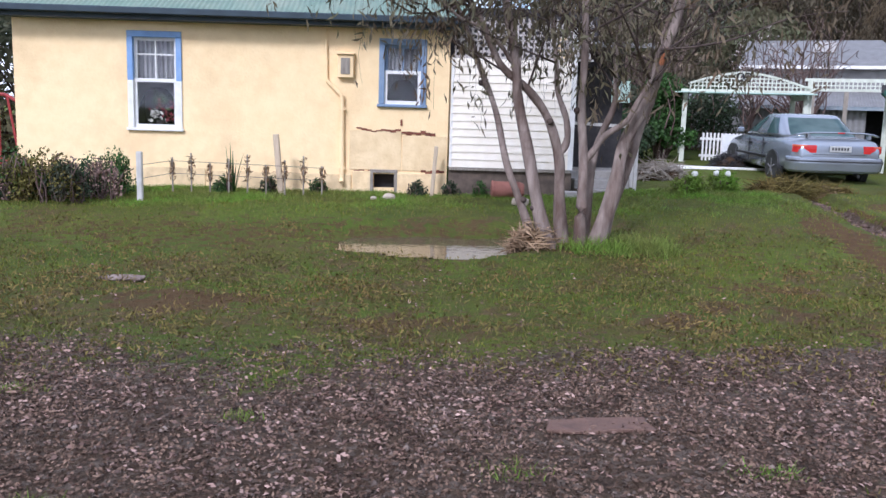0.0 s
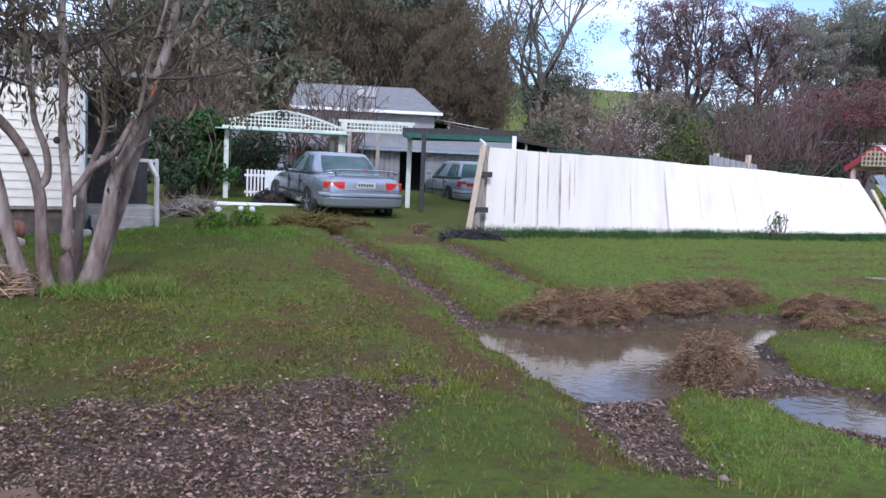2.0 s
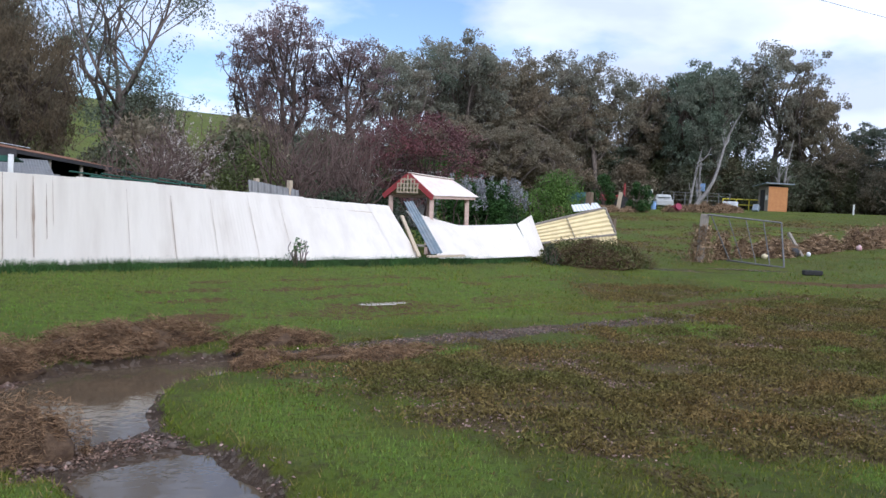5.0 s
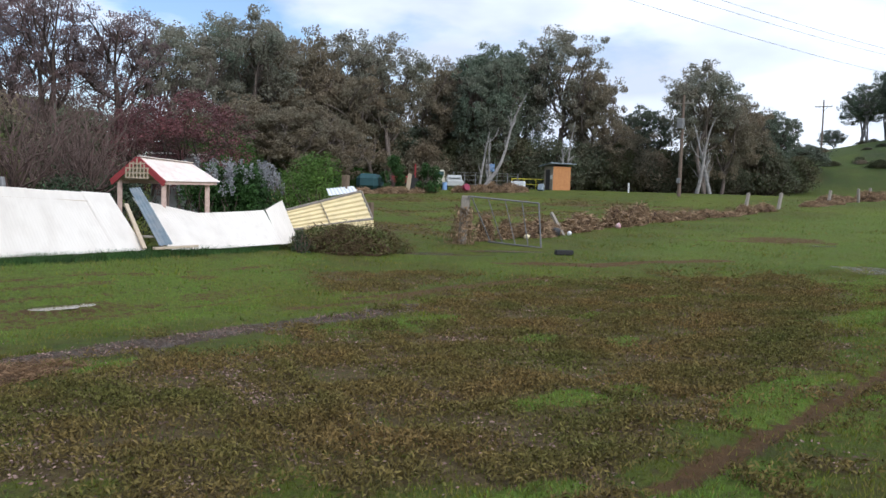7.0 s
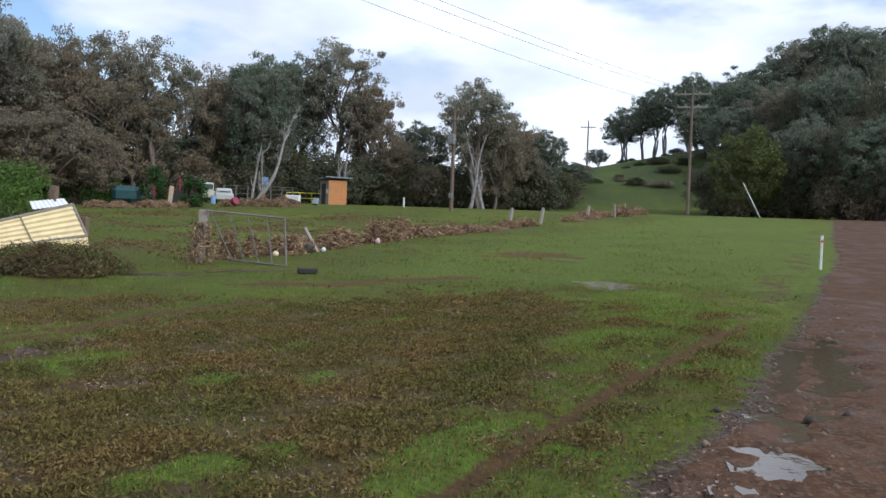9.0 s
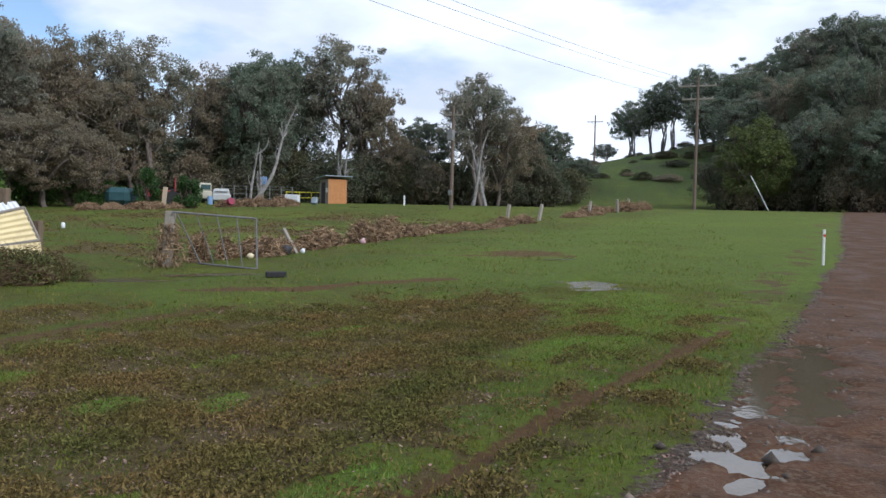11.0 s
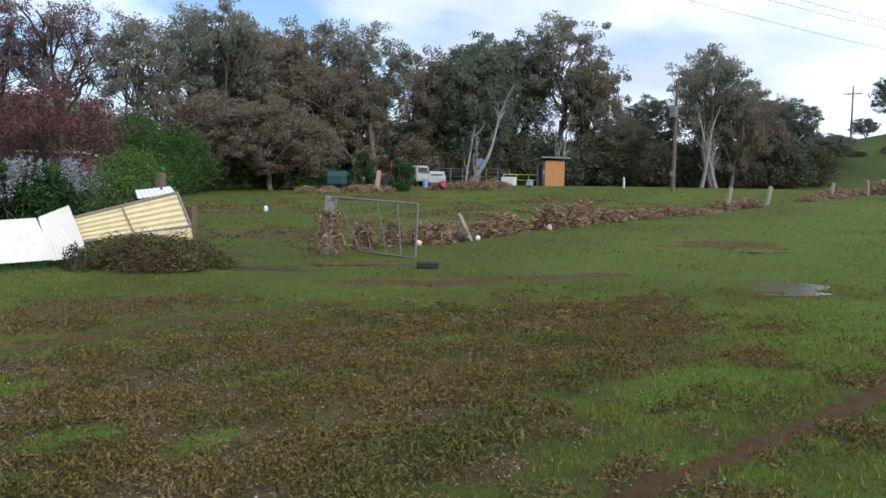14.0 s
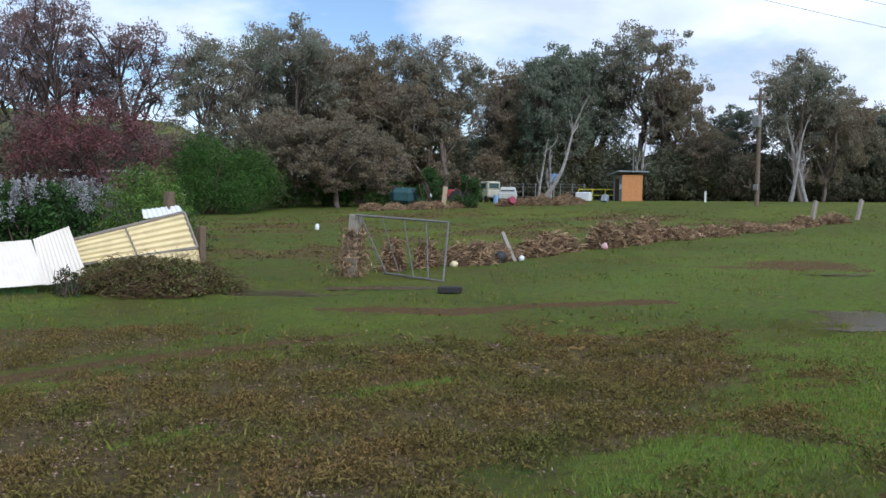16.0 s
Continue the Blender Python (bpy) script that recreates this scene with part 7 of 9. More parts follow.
        x, y = ax + (bx - ax) * f, ay + (by - ay) * f + rnd.normal() * 0.2
        if x < 28.6:
            s, h = rnd.uniform(0.22, 0.34), rnd.uniform(0.5, 0.95)
        elif x < 40:
            s, h = rnd.uniform(0.5, 0.9), rnd.uniform(0.35, 0.85)
        else:
            s, h = rnd.uniform(0.6, 1.2), rnd.uniform(0.12, 0.40)
            if rnd.random() < 0.2:
                continue
        debris(x, y, s, h, 100 + k)
        k += 1
for i in range(8):
    x, y = 64 + i * 1.9 + rnd.normal() * 0.4, 2.0 - i * 0.45 + rnd.normal() * 0.4
    debris(x, y, rnd.uniform(0.8, 1.3), rnd.uniform(0.3, 0.7), 150 + i)
for i in range(13):
    f = i / 12
    x, y = 63.6 + 4.2 * f + rnd.normal() * 0.5, 28.6 - 3.2 * f + rnd.normal() * 0.4
    debris(x, y, rnd.uniform(0.5, 0.9), rnd.uniform(0.35, 0.7), 180 + i)
for i in range(12):
    f = i / 11
    x, y = 54.5 + 5.5 * f + rnd.normal() * 0.5, 34.2 - 4.2 * f + rnd.normal() * 0.4
    debris(x, y, rnd.uniform(0.6, 1.0), rnd.uniform(0.25, 0.5), 200 + i)
prop = thing("fence_post", pose(30.9, 10.35, gz(30.9, 10.35), -40, 0, -28), "grey post leaning in the flood debris", "post", "old posts")
part("post", box(B(), -0.06, -0.045, -0.1, 0.06, 0.045, 1.02, bevel=0.01), M["timber_grey"], prop)
for x, y, lean, h in ((51.4, 6.4, 16, 1.0), (53.9, 4.9, 20, 1.0), (62.5, 2.5, 18, 0.95), (67.0, 0.7, -8, 0.95), (70.5, 0.0, 6, 0.95)):
    q = thing("fence_post", pose(x, y, gz(x, y) - 0.1, 0, lean, -20), "grey leaning paddock post in the debris line", "post", "old posts")
    part("post", box(B(), -0.10, -0.07, 0, 0.10, 0.07, h + 0.1, bevel=0.012), M["timber_grey"], q)


def lump(name, x, y, r, mat, label, cat, flat=0.7):
    me = rock_mesh(np.random.default_rng(int(x * 13 + y * 7)), r, flat)
    o = mesh_part(name, me, mat, smooth=True)
    o.location = (x, y, gz(x, y) + r * flat * 0.75)
    return tagged(o, label, cat)


M["cream_plastic"] = material("cream_plastic", (0.72, 0.62, 0.40), (0.66, 0.55, 0.34), 0.6)
lump("cream_bag", 28.75, 10.95, 0.13, M["cream_plastic"], "cream plastic bag lying at the debris line", "bag")
lump("white_bag", 30.95, 10.15, 0.10, M["white_gloss"], "white plastic lump lying on the grass", "bag", 0.9)
lump("black_bag", 29.5, 10.95, 0.22, M["trim_black"], "black plastic caught in the debris", "bag", 0.6)
lump("black_bag", 30.3, 10.45, 0.20, M["trim_black"], "black plastic caught in the debris", "bag", 0.9)
lump("pink_bag", 35.0, 9.4, 0.13, material("pink_cloth", (0.55, 0.30, 0.30), (0.48, 0.40, 0.38), 0.8), "pinkish cloth caught in the debris", "cloth", 0.9)
lump("white_rubbish", 37.8, 23.8, 0.11, M["white_gloss"], "small white object standing on the paddock", "rubbish", 1.4)

# marker post
mk = thing("marker_post", pose(31.8, -5.72, gz(31.8, -5.72) - 0.05), "white roadside guide post with a small red reflector", "guide post")
part("post", box(B(), -0.07, -0.03, 0, 0.07, 0.03, 1.10, bevel=0.008), M["white_paint"], mk)
part("reflector", rod(B(), (-0.075, 0, 0.92), (-0.071, 0, 0.92), 0.04, 0.04, 12), M["lamp_red"], mk)

# ---- the far paddock edge ----
hut = thing("hut", pose(78.9, 24.7, gz(79, 26) - 0.1, 0, 0, 46) @ Matrix.Diagonal((0.95, 0.95, 1.0, 1)), "small orange hut with a skillion roof", "hut")
part("wall", box(B(), 0, 0, 0, 1.8, 1.9, 2.25), M["orange_brick"], hut)
# thin duller skin over the orange wall: this side's shade put into colour
part("side_wall", box(B(), 0, 1.903, 0, 1.8, 1.93, 2.25), M["timber_grey"], hut, "side with a doorway, coloured brown for its shade")
bm = B()
box(bm, -0.35, -0.45, 2.32, 2.2, 2.4, 2.42, bevel=0.01)
for v in bm.verts:
    v.co.z -= 0.11 * (v.co.x - 1)
part("roof", bm, M["galv_blue"], hut)
part("door", box(B(), 0.6, 1.932, 0.02, 1.4, 1.96, 1.95), M["timber_dark"], hut)
part("notice", box(B(), 0.08, 1.932, 1.05, 0.45, 1.96, 1.45), M["white_paint"], hut, "white notice")
mast = thing("mast", pose(78.6, 25.45, gz(79, 24)), "thin grey mast beside the hut", "pole")
part("mast", rod(B(), (0, 0, 0), (0, 0, 4.6), 0.05, 0.04), M["galv"], mast)
yr = thing("yellow_barrier", pose(79.8, 27.2, gz(80, 28), 0, 0, 102), "yellow pipe barrier beside the hut", "barrier")
for z in (0.45, 0.95):
    part("rail", rod(B(), (0, 0, z), (3.4, 0, z), 0.045), M["yellow_paint"], yr)
for x in (0, 1.1, 2.2, 3.4):
    part("post", rod(B(), (x, 0, 0), (x, 0, 1.0), 0.05), M["yellow_paint"], yr)
wt = thing("white_tank", pose(76.8, 29.1, gz(76.8, 29.1)), "white box standing by the barrier", "box")
part("box", box(B(), -0.3, -0.7, 0, 0.3, 0.55, 0.75, bevel=0.05), M["white_gloss"], wt)
M["ute_white"] = material("dusty_white_paint", (0.468, 0.468, 0.442), (0.408, 0.408, 0.383), 0.5, 0, 3)
tr = thing("ute", pose(69.9, 32.4, gz(69.9, 32.4) - 0.05, 0, 0, 118) @ Matrix.Diagonal((0.85, 0.85, 0.85, 1)), "white utility parked under the gum trees", "ute")
part("body", box(B(), -0.85, -2.1, 0.35, 0.85, 2.1, 0.95, bevel=0.08), M["ute_white"], tr)
bm = box(B(), -0.80, -0.9, 0.95, 0.80, 0.8, 1.50, bevel=0.06)
for v in bm.verts:
    if v.co.z > 1.2:
        v.co.x *= 0.86
        v.co.y = v.co.y * 0.72 - 0.05
part("cab", bm, M["ute_white"], tr)
part("windscreen", beam(B(), (-0.62, 0.70, 1.22), (0.62, 0.70, 1.22), 0.36, 0.03), M["car_glass"], tr)
part("rear_window", beam(B(), (-0.60, -0.80, 1.22), (0.60, -0.80, 1.22), 0.34, 0.03), M["car_glass"], tr)
for s_ in (-1, 1):
    part("side_window", box(B(), s_ * 0.755, -0.6, 1.05, s_ * 0.785, 0.5, 1.38), M["car_glass"], tr)
    for y in (-1.35, 1.35):
        part("wheel", rod(B(), (s_ * 0.68, y, 0.32), (s_ * 0.88, y, 0.32), 0.32, 0.32, 18), M["rubber"], tr)
cv = thing("van", pose(71.3, 34.7, gz(71.1, 34.6), 0, 0, -30) @ Matrix.Diagonal((0.7, 0.7, 0.75, 1)), "cream box van parked under the gum trees", "van")
M["van_cream"] = material("dull_cream_paint", (0.50, 0.47, 0.36), (0.42, 0.39, 0.30), 0.5, 0, 3)
part("body", box(B(), -0.9, -0.6, 0.5, 0.9, 1.6, 1.35, bevel=0.10), M["van_cream"], cv)
part("cab", box(B(), -0.85, -0.5, 1.35, 0.85, 1.3, 2.25, bevel=0.10), M["van_cream"], cv)
part("window", box(B(), -0.86, 0.0, 1.5, -0.852, 1.1, 2.05), M["car_glass"], cv)
part("windscreen", box(B(), -0.65, -0.515, 1.5, 0.65, -0.502, 2.05), M["car_glass"], cv)
for s_ in (-1, 1):
    for y in (-0.2, 1.3):
        part("wheel", rod(B(), (s_ * 0.7, y, 0.36), (s_ * 0.92, y, 0.36), 0.36, 0.36, 16), M["rubber"], cv)
ld = thing("tractor", pose(63.7, 33.6, gz(63.7, 33.6), 0, 0, 30), "red tractor with a roll bar standing between conifers", "tractor")
part("body", box(B(), -0.35, -0.2, 0.6, 0.35, 1.5, 1.15, bevel=0.06), M["red_paint"], ld)
part("seat", box(B(), -0.25, -0.55, 0.85, 0.25, -0.1, 1.25, bevel=0.05), M["trim_black"], ld)
for a_, b_ in (((-0.5, -0.5, 0.7), (-0.5, -0.5, 2.1)), ((0.5, -0.5, 0.7), (0.5, -0.5, 2.1)), ((-0.5, -0.5, 2.1), (0.5, -0.5, 2.1))):
    part("roll_bar", rod(B(), a_, b_, 0.04), M["red_paint"], ld)
part("bumper", box(B(), -0.55, 1.5, 0.55, 0.55, 1.65, 0.85, bevel=0.03), M["white_gloss"], ld)
for s_ in (-1, 1):
    part("wheel", rod(B(), (s_ * 0.45, -0.3, 0.55), (s_ * 0.75, -0.3, 0.55), 0.55, 0.55, 22), M["rubber"], ld)
    part("wheel", rod(B(), (s_ * 0.45, 1.2, 0.34), (s_ * 0.65, 1.2, 0.34), 0.34, 0.34, 18), M["rubber"], ld)
bo = thing("leaning_board", pose(58.5, 31.0, gz(58.5, 31.0), 12, 6, -60), "pale board leaning at the paddock edge", "board")
part("board", box(B(), -0.15, -0.03, 0, 0.15, 0.03, 1.5, bevel=0.01), M["timber_pale"], bo)
bl = thing("blue_drum", pose(67.8, 32.3, gz(67.8, 32.3)), "blue plastic drum standing under the trees", "drum")
part("drum", rod(B(), (0, 0, 0), (0, 0, 0.65), 0.2, 0.2, 16), M["blue_paint"], bl)
bt = thing("blue_tarp", pose(76.8, 31.8, gz(76.8, 31.8)), "blue tarpaulin hung on a post under the trees", "tarpaulin")
part("post", rod(B(), (0, 0, 0), (0, 0, 2.4), 0.06), M["timber_grey"], bt)
part("tarp", box(B(), -0.06, -0.35, 1.6, 0.06, 0.35, 2.3, bevel=0.03), M["blue_paint"], bt)
tc = thing("covered_car", pose(59.6, 34.8, gz(59.6, 34.8), 0, 0, 110), "dark teal covered vehicle behind the debris", "car")
part("cover", box(B(), -0.85, -1.7, 0.1, 0.85, 1.7, 1.35, bevel=0.35), material("teal_cover", (0.02, 0.06, 0.065), (0.03, 0.08, 0.085), 0.7, 0, 3), tc)
wfar = thing("mesh_fence", pose(0, 0, 0), "thin wire mesh fence along the trees", "fence")
FA, FB = Vector((72.4, 33.6, 3.0)), Vector((78.2, 29.6, 3.15))
for i in range(7):
    p_ = FA.lerp(FB, i / 6)
    part("post", rod(B(), p_ + Vector((0, 0, -0.2)), p_ + Vector((0, 0, 1.5)), 0.045), M["galv"], wfar)
for z in (0.4, 0.8, 1.2, 1.45):
    part("wire", rod(B(), FA + Vector((0, 0, z)), FB + Vector((0, 0, z)), 0.014, 0.014, 4), M["galv"], wfar)
mr = thing("red_drum", pose(63.0, 28.4, gz(63, 28.4) + 0.30, 70, 0, -30), "maroon drum lying on the debris", "drum")
part("drum", rod(B(), (0, 0, -0.45), (0, 0, 0.45), 0.27, 0.27, 16), M["maroon"], mr)
bd = thing("grey_bin", pose(72.8, 25.5, gz(72.8, 25.5), 0, 30, 0), "blue-grey bin tipped over by the hut", "bin")
part("bin", box(B(), -0.22, -0.25, 0, 0.22, 0.25, 0.62, bevel=0.05), M["galv_blue"], bd)
sp2 = thing("white_stake", pose(76.0, 18.6, gz(76, 18.6)), "short white stake at the paddock edge", "stake")
part("stake", box(B(), -0.09, -0.05, 0, 0.09, 0.05, 0.85), M["white_paint"], sp2)


def power_pole(x, y, h, arms, turn, label, box_on=False):
    t = thing("power_pole", pose(x, y, gz(x, y) - 0.2, 0, 0.6, turn), label, "power pole", "power poles")
    part("pole", rod(B(), (0, 0, 0), (0, 0, h), 0.155, 0.10, 12), M["pole_wood"], t)
    for z, L in arms:
        a = part("crossarm", box(B(), -0.07, -L / 2, z, 0.07, L / 2, z + 0.14, bevel=0.01), M["timber_grey"], t)
        for f in (-0.46, -0.2, 0.2, 0.46):
            part("insulator", rod(B(), (0, L * f, z + 0.14), (0, L * f, z + 0.34), 0.05, 0.035, 8), M["concrete"], a)
        part("brace", beam(B(), (0, -L * 0.25, z), (0, 0, z - 0.7), 0.04, 0.04), M["galv"], t)
        part("brace", beam(B(), (0, L * 0.25, z), (0, 0, z - 0.7), 0.04, 0.04), M["galv"], t)
    if box_on:
        part("transformer", box(B(), -0.55, -0.25, 5.3, -0.15, 0.25, 6.1, bevel=0.05), M["galv"], t)
        part("meter_box", box(B(), -0.30, -0.15, 1.2, -0.15, 0.15, 1.6, bevel=0.02), M["galv"], t)
    return t


power_pole(69.0, 13.1, 7.9, ((7.2, 1.6),), -14, "grey timber power pole with a transformer box", True)
power_pole(87.0, -5.9, 12.3, ((11.4, 3.3), (10.2, 2.8)), -10, "tall timber power pole with two crossarms")
power_pole(153, 5.9, 8.5, ((7.3, 2.6),), -5, "distant timber power pole on the rise")
st = thing("stay_wire", pose(0, 0, 0), "stay wire with a pale guard beside the tall pole", "stay wire")
part("wire", rod(B(), (87.0, -6.1, 12.2), (88.6, -12.6, gz(88.6, -12.6)), 0.02, 0.02, 5), M["wire"], st)
part("guard", rod(B(), (88.15, -10.9, gz(88.3, -11) + 3.2), (88.6, -12.6, gz(88.6, -12.6)), 0.04, 0.04, 6), M["white_gloss"], st)
for k, (dy, z) in enumerate(((-1.3, 14.6), (0.2, 14.6), (1.3, 13.4))):
    w = thing("power_line", pose(0, 0, 0), "thin black overhead power line", "power line", "overhead lines")
    a, b = Vector((87.0, -5.9 + dy, z)), Vector((-12.0, 33.5 + dy, 14.0 + 0.3 * k))
    sag = [tuple(a.lerp(b, i / 24) - Vector((0, 0, 6.4 * (i / 24) * (1 - i / 24)))) for i in range(25)]
    mesh_part("wire", tube_mesh([(sag, [0.011] * 25)], 4), M["wire"], w)

# a pale shed behind the shrubs
fs2 = thing("far_shed", pose(29.25, 26.5, gz(29.25, 26.5), 0, 0, 40), "small pale iron shed behind the shrubs", "shed")
part("wall", box(B(), -1.2, -1.0, 0, 1.2, 1.0, 2.35), M["galv"], fs2)
part("roof", box(B(), -1.35, -1.15, 2.35, 1.35, 1.15, 2.43, bevel=0.01), M["white_paint"], fs2, "white sheet roof")

# ---- trees and shrubs ----
def limb(a, b, r0, r1, rnd, bend=0.08, n=6):
    """A wandering limb from a to b: points and radii."""
    a, b = np.asarray(a, float), np.asarray(b, float)
    L = np.linalg.norm(b - a)
    off = rnd.normal(size=3) * bend * L
    off2 = rnd.normal(size=3) * bend * L * 0.4
    pts, rad = [], []
    for i in range(n + 1):
        f = i / n
        p = a + (b - a) * f + off * math.sin(f * math.pi) + off2 * math.sin(f * math.tau)
        pts.append(tuple(p))
        rad.append(r0 + (r1 - r0) * f)
    return pts, rad


def clump_points(rnd, centre, size, n, shell=0.55):
    d = rnd.normal(size=(n, 3))
    d /= np.linalg.norm(d, axis=1, keepdims=True)
    rr = rnd.uniform(shell, 1.0, (n, 1)) ** 0.6
    return np.asarray(centre) + d * rr * np.asarray(size)


def far_tree(seed, h, r, clumps, per, leaf, lw, bark, bare=0.35, droop=0.3, flat=0.7, dense=1.0, trunks=1, lean=0.0, lumps=0):
    """Branch mesh and leaf mesh of a tree h high with a crown of radius r, standing at the origin."""
    rnd = np.random.default_rng(seed)
    paths, cs, axes = [], [], []
    tips = []
    for k in range(trunks):
        fx = rnd.normal(size=2) * (0.35 if trunks > 1 else 0.05) * r * 0.5
        top = np.array([fx[0] + lean * h, fx[1], h * (bare + 0.18)])
        base = np.array([0.15 * fx[0], 0.15 * fx[1], -0.3])
        tr = h * 0.017 / math.sqrt(trunks) + 0.03
        paths.append(limb(base, top, tr, tr * 0.65, rnd, 0.05, 8))
        m = max(3, int(7 / trunks))
        for j in range(m):
            a = j / m * math.tau + rnd.uniform(-0.4, 0.4)
            q = r * rnd.uniform(0.35, 0.75)
            z = h * rnd.uniform(0.58, 0.86)
            st = np.array(paths[-1 - j][0][-1 - (j % 3)]) if j else top
            st = base + (top - base) * rnd.uniform(0.65, 1.0)
            end = np.array([top[0] + q * math.cos(a), top[1] + q * math.sin(a), z])
            paths.append(limb(st, end, tr * 0.5, tr * 0.18, rnd, 0.10, 6))
            tips.append(end)
            for s in range(3):
                e2 = end + rnd.normal(size=3) * (r * 0.24, r * 0.24, h * 0.05)
                paths.append(limb(np.array(paths[-1 - s][0][3]), e2, tr * 0.2, tr * 0.07, rnd, 0.12, 4))
                tips.append(e2)
    crown_c = np.array([lean * h, 0, h * (0.5 + bare * 0.5)])
    half = np.array([r, r, h * (1 - bare) * 0.5])
    lobes = [(rnd.normal(size=3), rnd.uniform(0, math.tau)) for _ in range(5)]
    heads = []
    for k in range(lumps):
        d = rnd.normal(size=3)
        d /= np.linalg.norm(d)
        e = crown_c + d * half * rnd.uniform(0.45, 0.80) * (1.0 - 0.18 * max(0.0, d[2]), 1.0 - 0.18 * max(0.0, d[2]), 1.0)
        q = min(tips, key=lambda p: float(np.sum((np.asarray(p) - e) ** 2)))
        paths.append(limb(q, e, 0.05 * h / 12, 0.015, rnd, 0.1, 4))
        heads.append(e)
    for k in range(int(clumps * 2.4)):
        if k < len(tips):
            c = tips[k]
        elif heads and rnd.random() < 0.75:
            c = heads[k % lumps] + np.clip(rnd.normal(size=3), -1.5, 1.5) * (0.16 * r, 0.16 * r, 0.13 * half[2])
        else:
            d = rnd.normal(size=3)
            d /= np.linalg.norm(d)
            # the outline swells and sinks in lobes, and narrows to the top
            reach = 0.86 + 0.06 * sum(math.sin(3.1 * float(d @ a) + b) for a, b in lobes)
            reach *= rnd.uniform(0.74, 1.0) if rnd.random() < 0.78 else rnd.uniform(0.25, 0.74)
            c = crown_c + d * reach * half
            c[:2] = c[:2] * (1.0 - 0.18 * max(0.0, d[2]))
            if rnd.random() < 0.22:
                q = min(tips, key=lambda p: float(np.sum((np.asarray(p) - c) ** 2)))
                paths.append(limb(q, c, 0.03 * h / 12, 0.012, rnd, 0.1, 3))
        # a rounded tuft of leaves, a little hollow, hanging down at its rim
        s = r * rnd.uniform(0.10, 0.185)
        pts = clump_points(rnd, c - (0, 0, 0.3 * droop * s), (s, s, s * flat * (1.0 + 0.5 * droop)), max(6, int(per * dense * rnd.uniform(0.5, 1.2) * 0.86)), 0.12)
        cs.append(pts)
        ax = rnd.normal(size=pts.shape)
        ax[:, 2] = ax[:, 2] * 0.6 - 0.4 - droop * 2
        axes.append(ax)
    return tube_mesh(paths, 5), flake_mesh(np.concatenate(cs), np.concatenate(axes), leaf * 0.62, lw * 0.70, rnd)


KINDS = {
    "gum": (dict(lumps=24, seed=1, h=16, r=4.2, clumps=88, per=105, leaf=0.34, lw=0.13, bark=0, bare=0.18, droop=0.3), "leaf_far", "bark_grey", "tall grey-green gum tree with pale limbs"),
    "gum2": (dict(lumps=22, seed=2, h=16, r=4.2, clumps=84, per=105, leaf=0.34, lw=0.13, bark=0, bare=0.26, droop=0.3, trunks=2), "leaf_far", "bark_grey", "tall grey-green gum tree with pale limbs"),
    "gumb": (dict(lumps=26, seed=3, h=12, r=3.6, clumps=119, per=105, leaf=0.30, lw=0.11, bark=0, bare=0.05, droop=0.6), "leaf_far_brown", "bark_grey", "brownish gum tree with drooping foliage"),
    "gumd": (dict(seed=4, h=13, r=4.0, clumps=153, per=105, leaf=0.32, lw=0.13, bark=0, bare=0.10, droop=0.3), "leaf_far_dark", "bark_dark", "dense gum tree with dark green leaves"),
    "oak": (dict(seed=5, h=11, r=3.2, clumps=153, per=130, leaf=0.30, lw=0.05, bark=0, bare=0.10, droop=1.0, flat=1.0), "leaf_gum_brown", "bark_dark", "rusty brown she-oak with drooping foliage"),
    "oakd": (dict(seed=6, h=12, r=3.6, clumps=153, per=124, leaf=0.32, lw=0.07, bark=0, bare=0.08, droop=0.8, flat=1.0), "leaf_shade", "bark_dark", "she-oak with drooping foliage, leaf colour darkened for shade"),
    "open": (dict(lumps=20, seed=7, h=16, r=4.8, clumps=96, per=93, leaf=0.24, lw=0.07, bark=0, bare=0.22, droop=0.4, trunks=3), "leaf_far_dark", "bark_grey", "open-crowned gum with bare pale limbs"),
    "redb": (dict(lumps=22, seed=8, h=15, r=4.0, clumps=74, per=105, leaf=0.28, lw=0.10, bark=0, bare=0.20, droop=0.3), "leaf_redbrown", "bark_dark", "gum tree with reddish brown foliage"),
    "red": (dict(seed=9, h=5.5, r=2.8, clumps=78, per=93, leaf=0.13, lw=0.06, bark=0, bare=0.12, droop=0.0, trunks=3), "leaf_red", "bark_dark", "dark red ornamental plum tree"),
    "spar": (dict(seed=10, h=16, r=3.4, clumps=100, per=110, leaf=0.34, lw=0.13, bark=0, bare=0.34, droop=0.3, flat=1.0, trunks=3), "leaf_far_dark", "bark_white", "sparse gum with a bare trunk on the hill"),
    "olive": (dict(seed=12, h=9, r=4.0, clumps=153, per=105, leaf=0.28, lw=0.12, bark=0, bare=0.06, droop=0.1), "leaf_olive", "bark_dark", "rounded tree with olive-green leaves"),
}
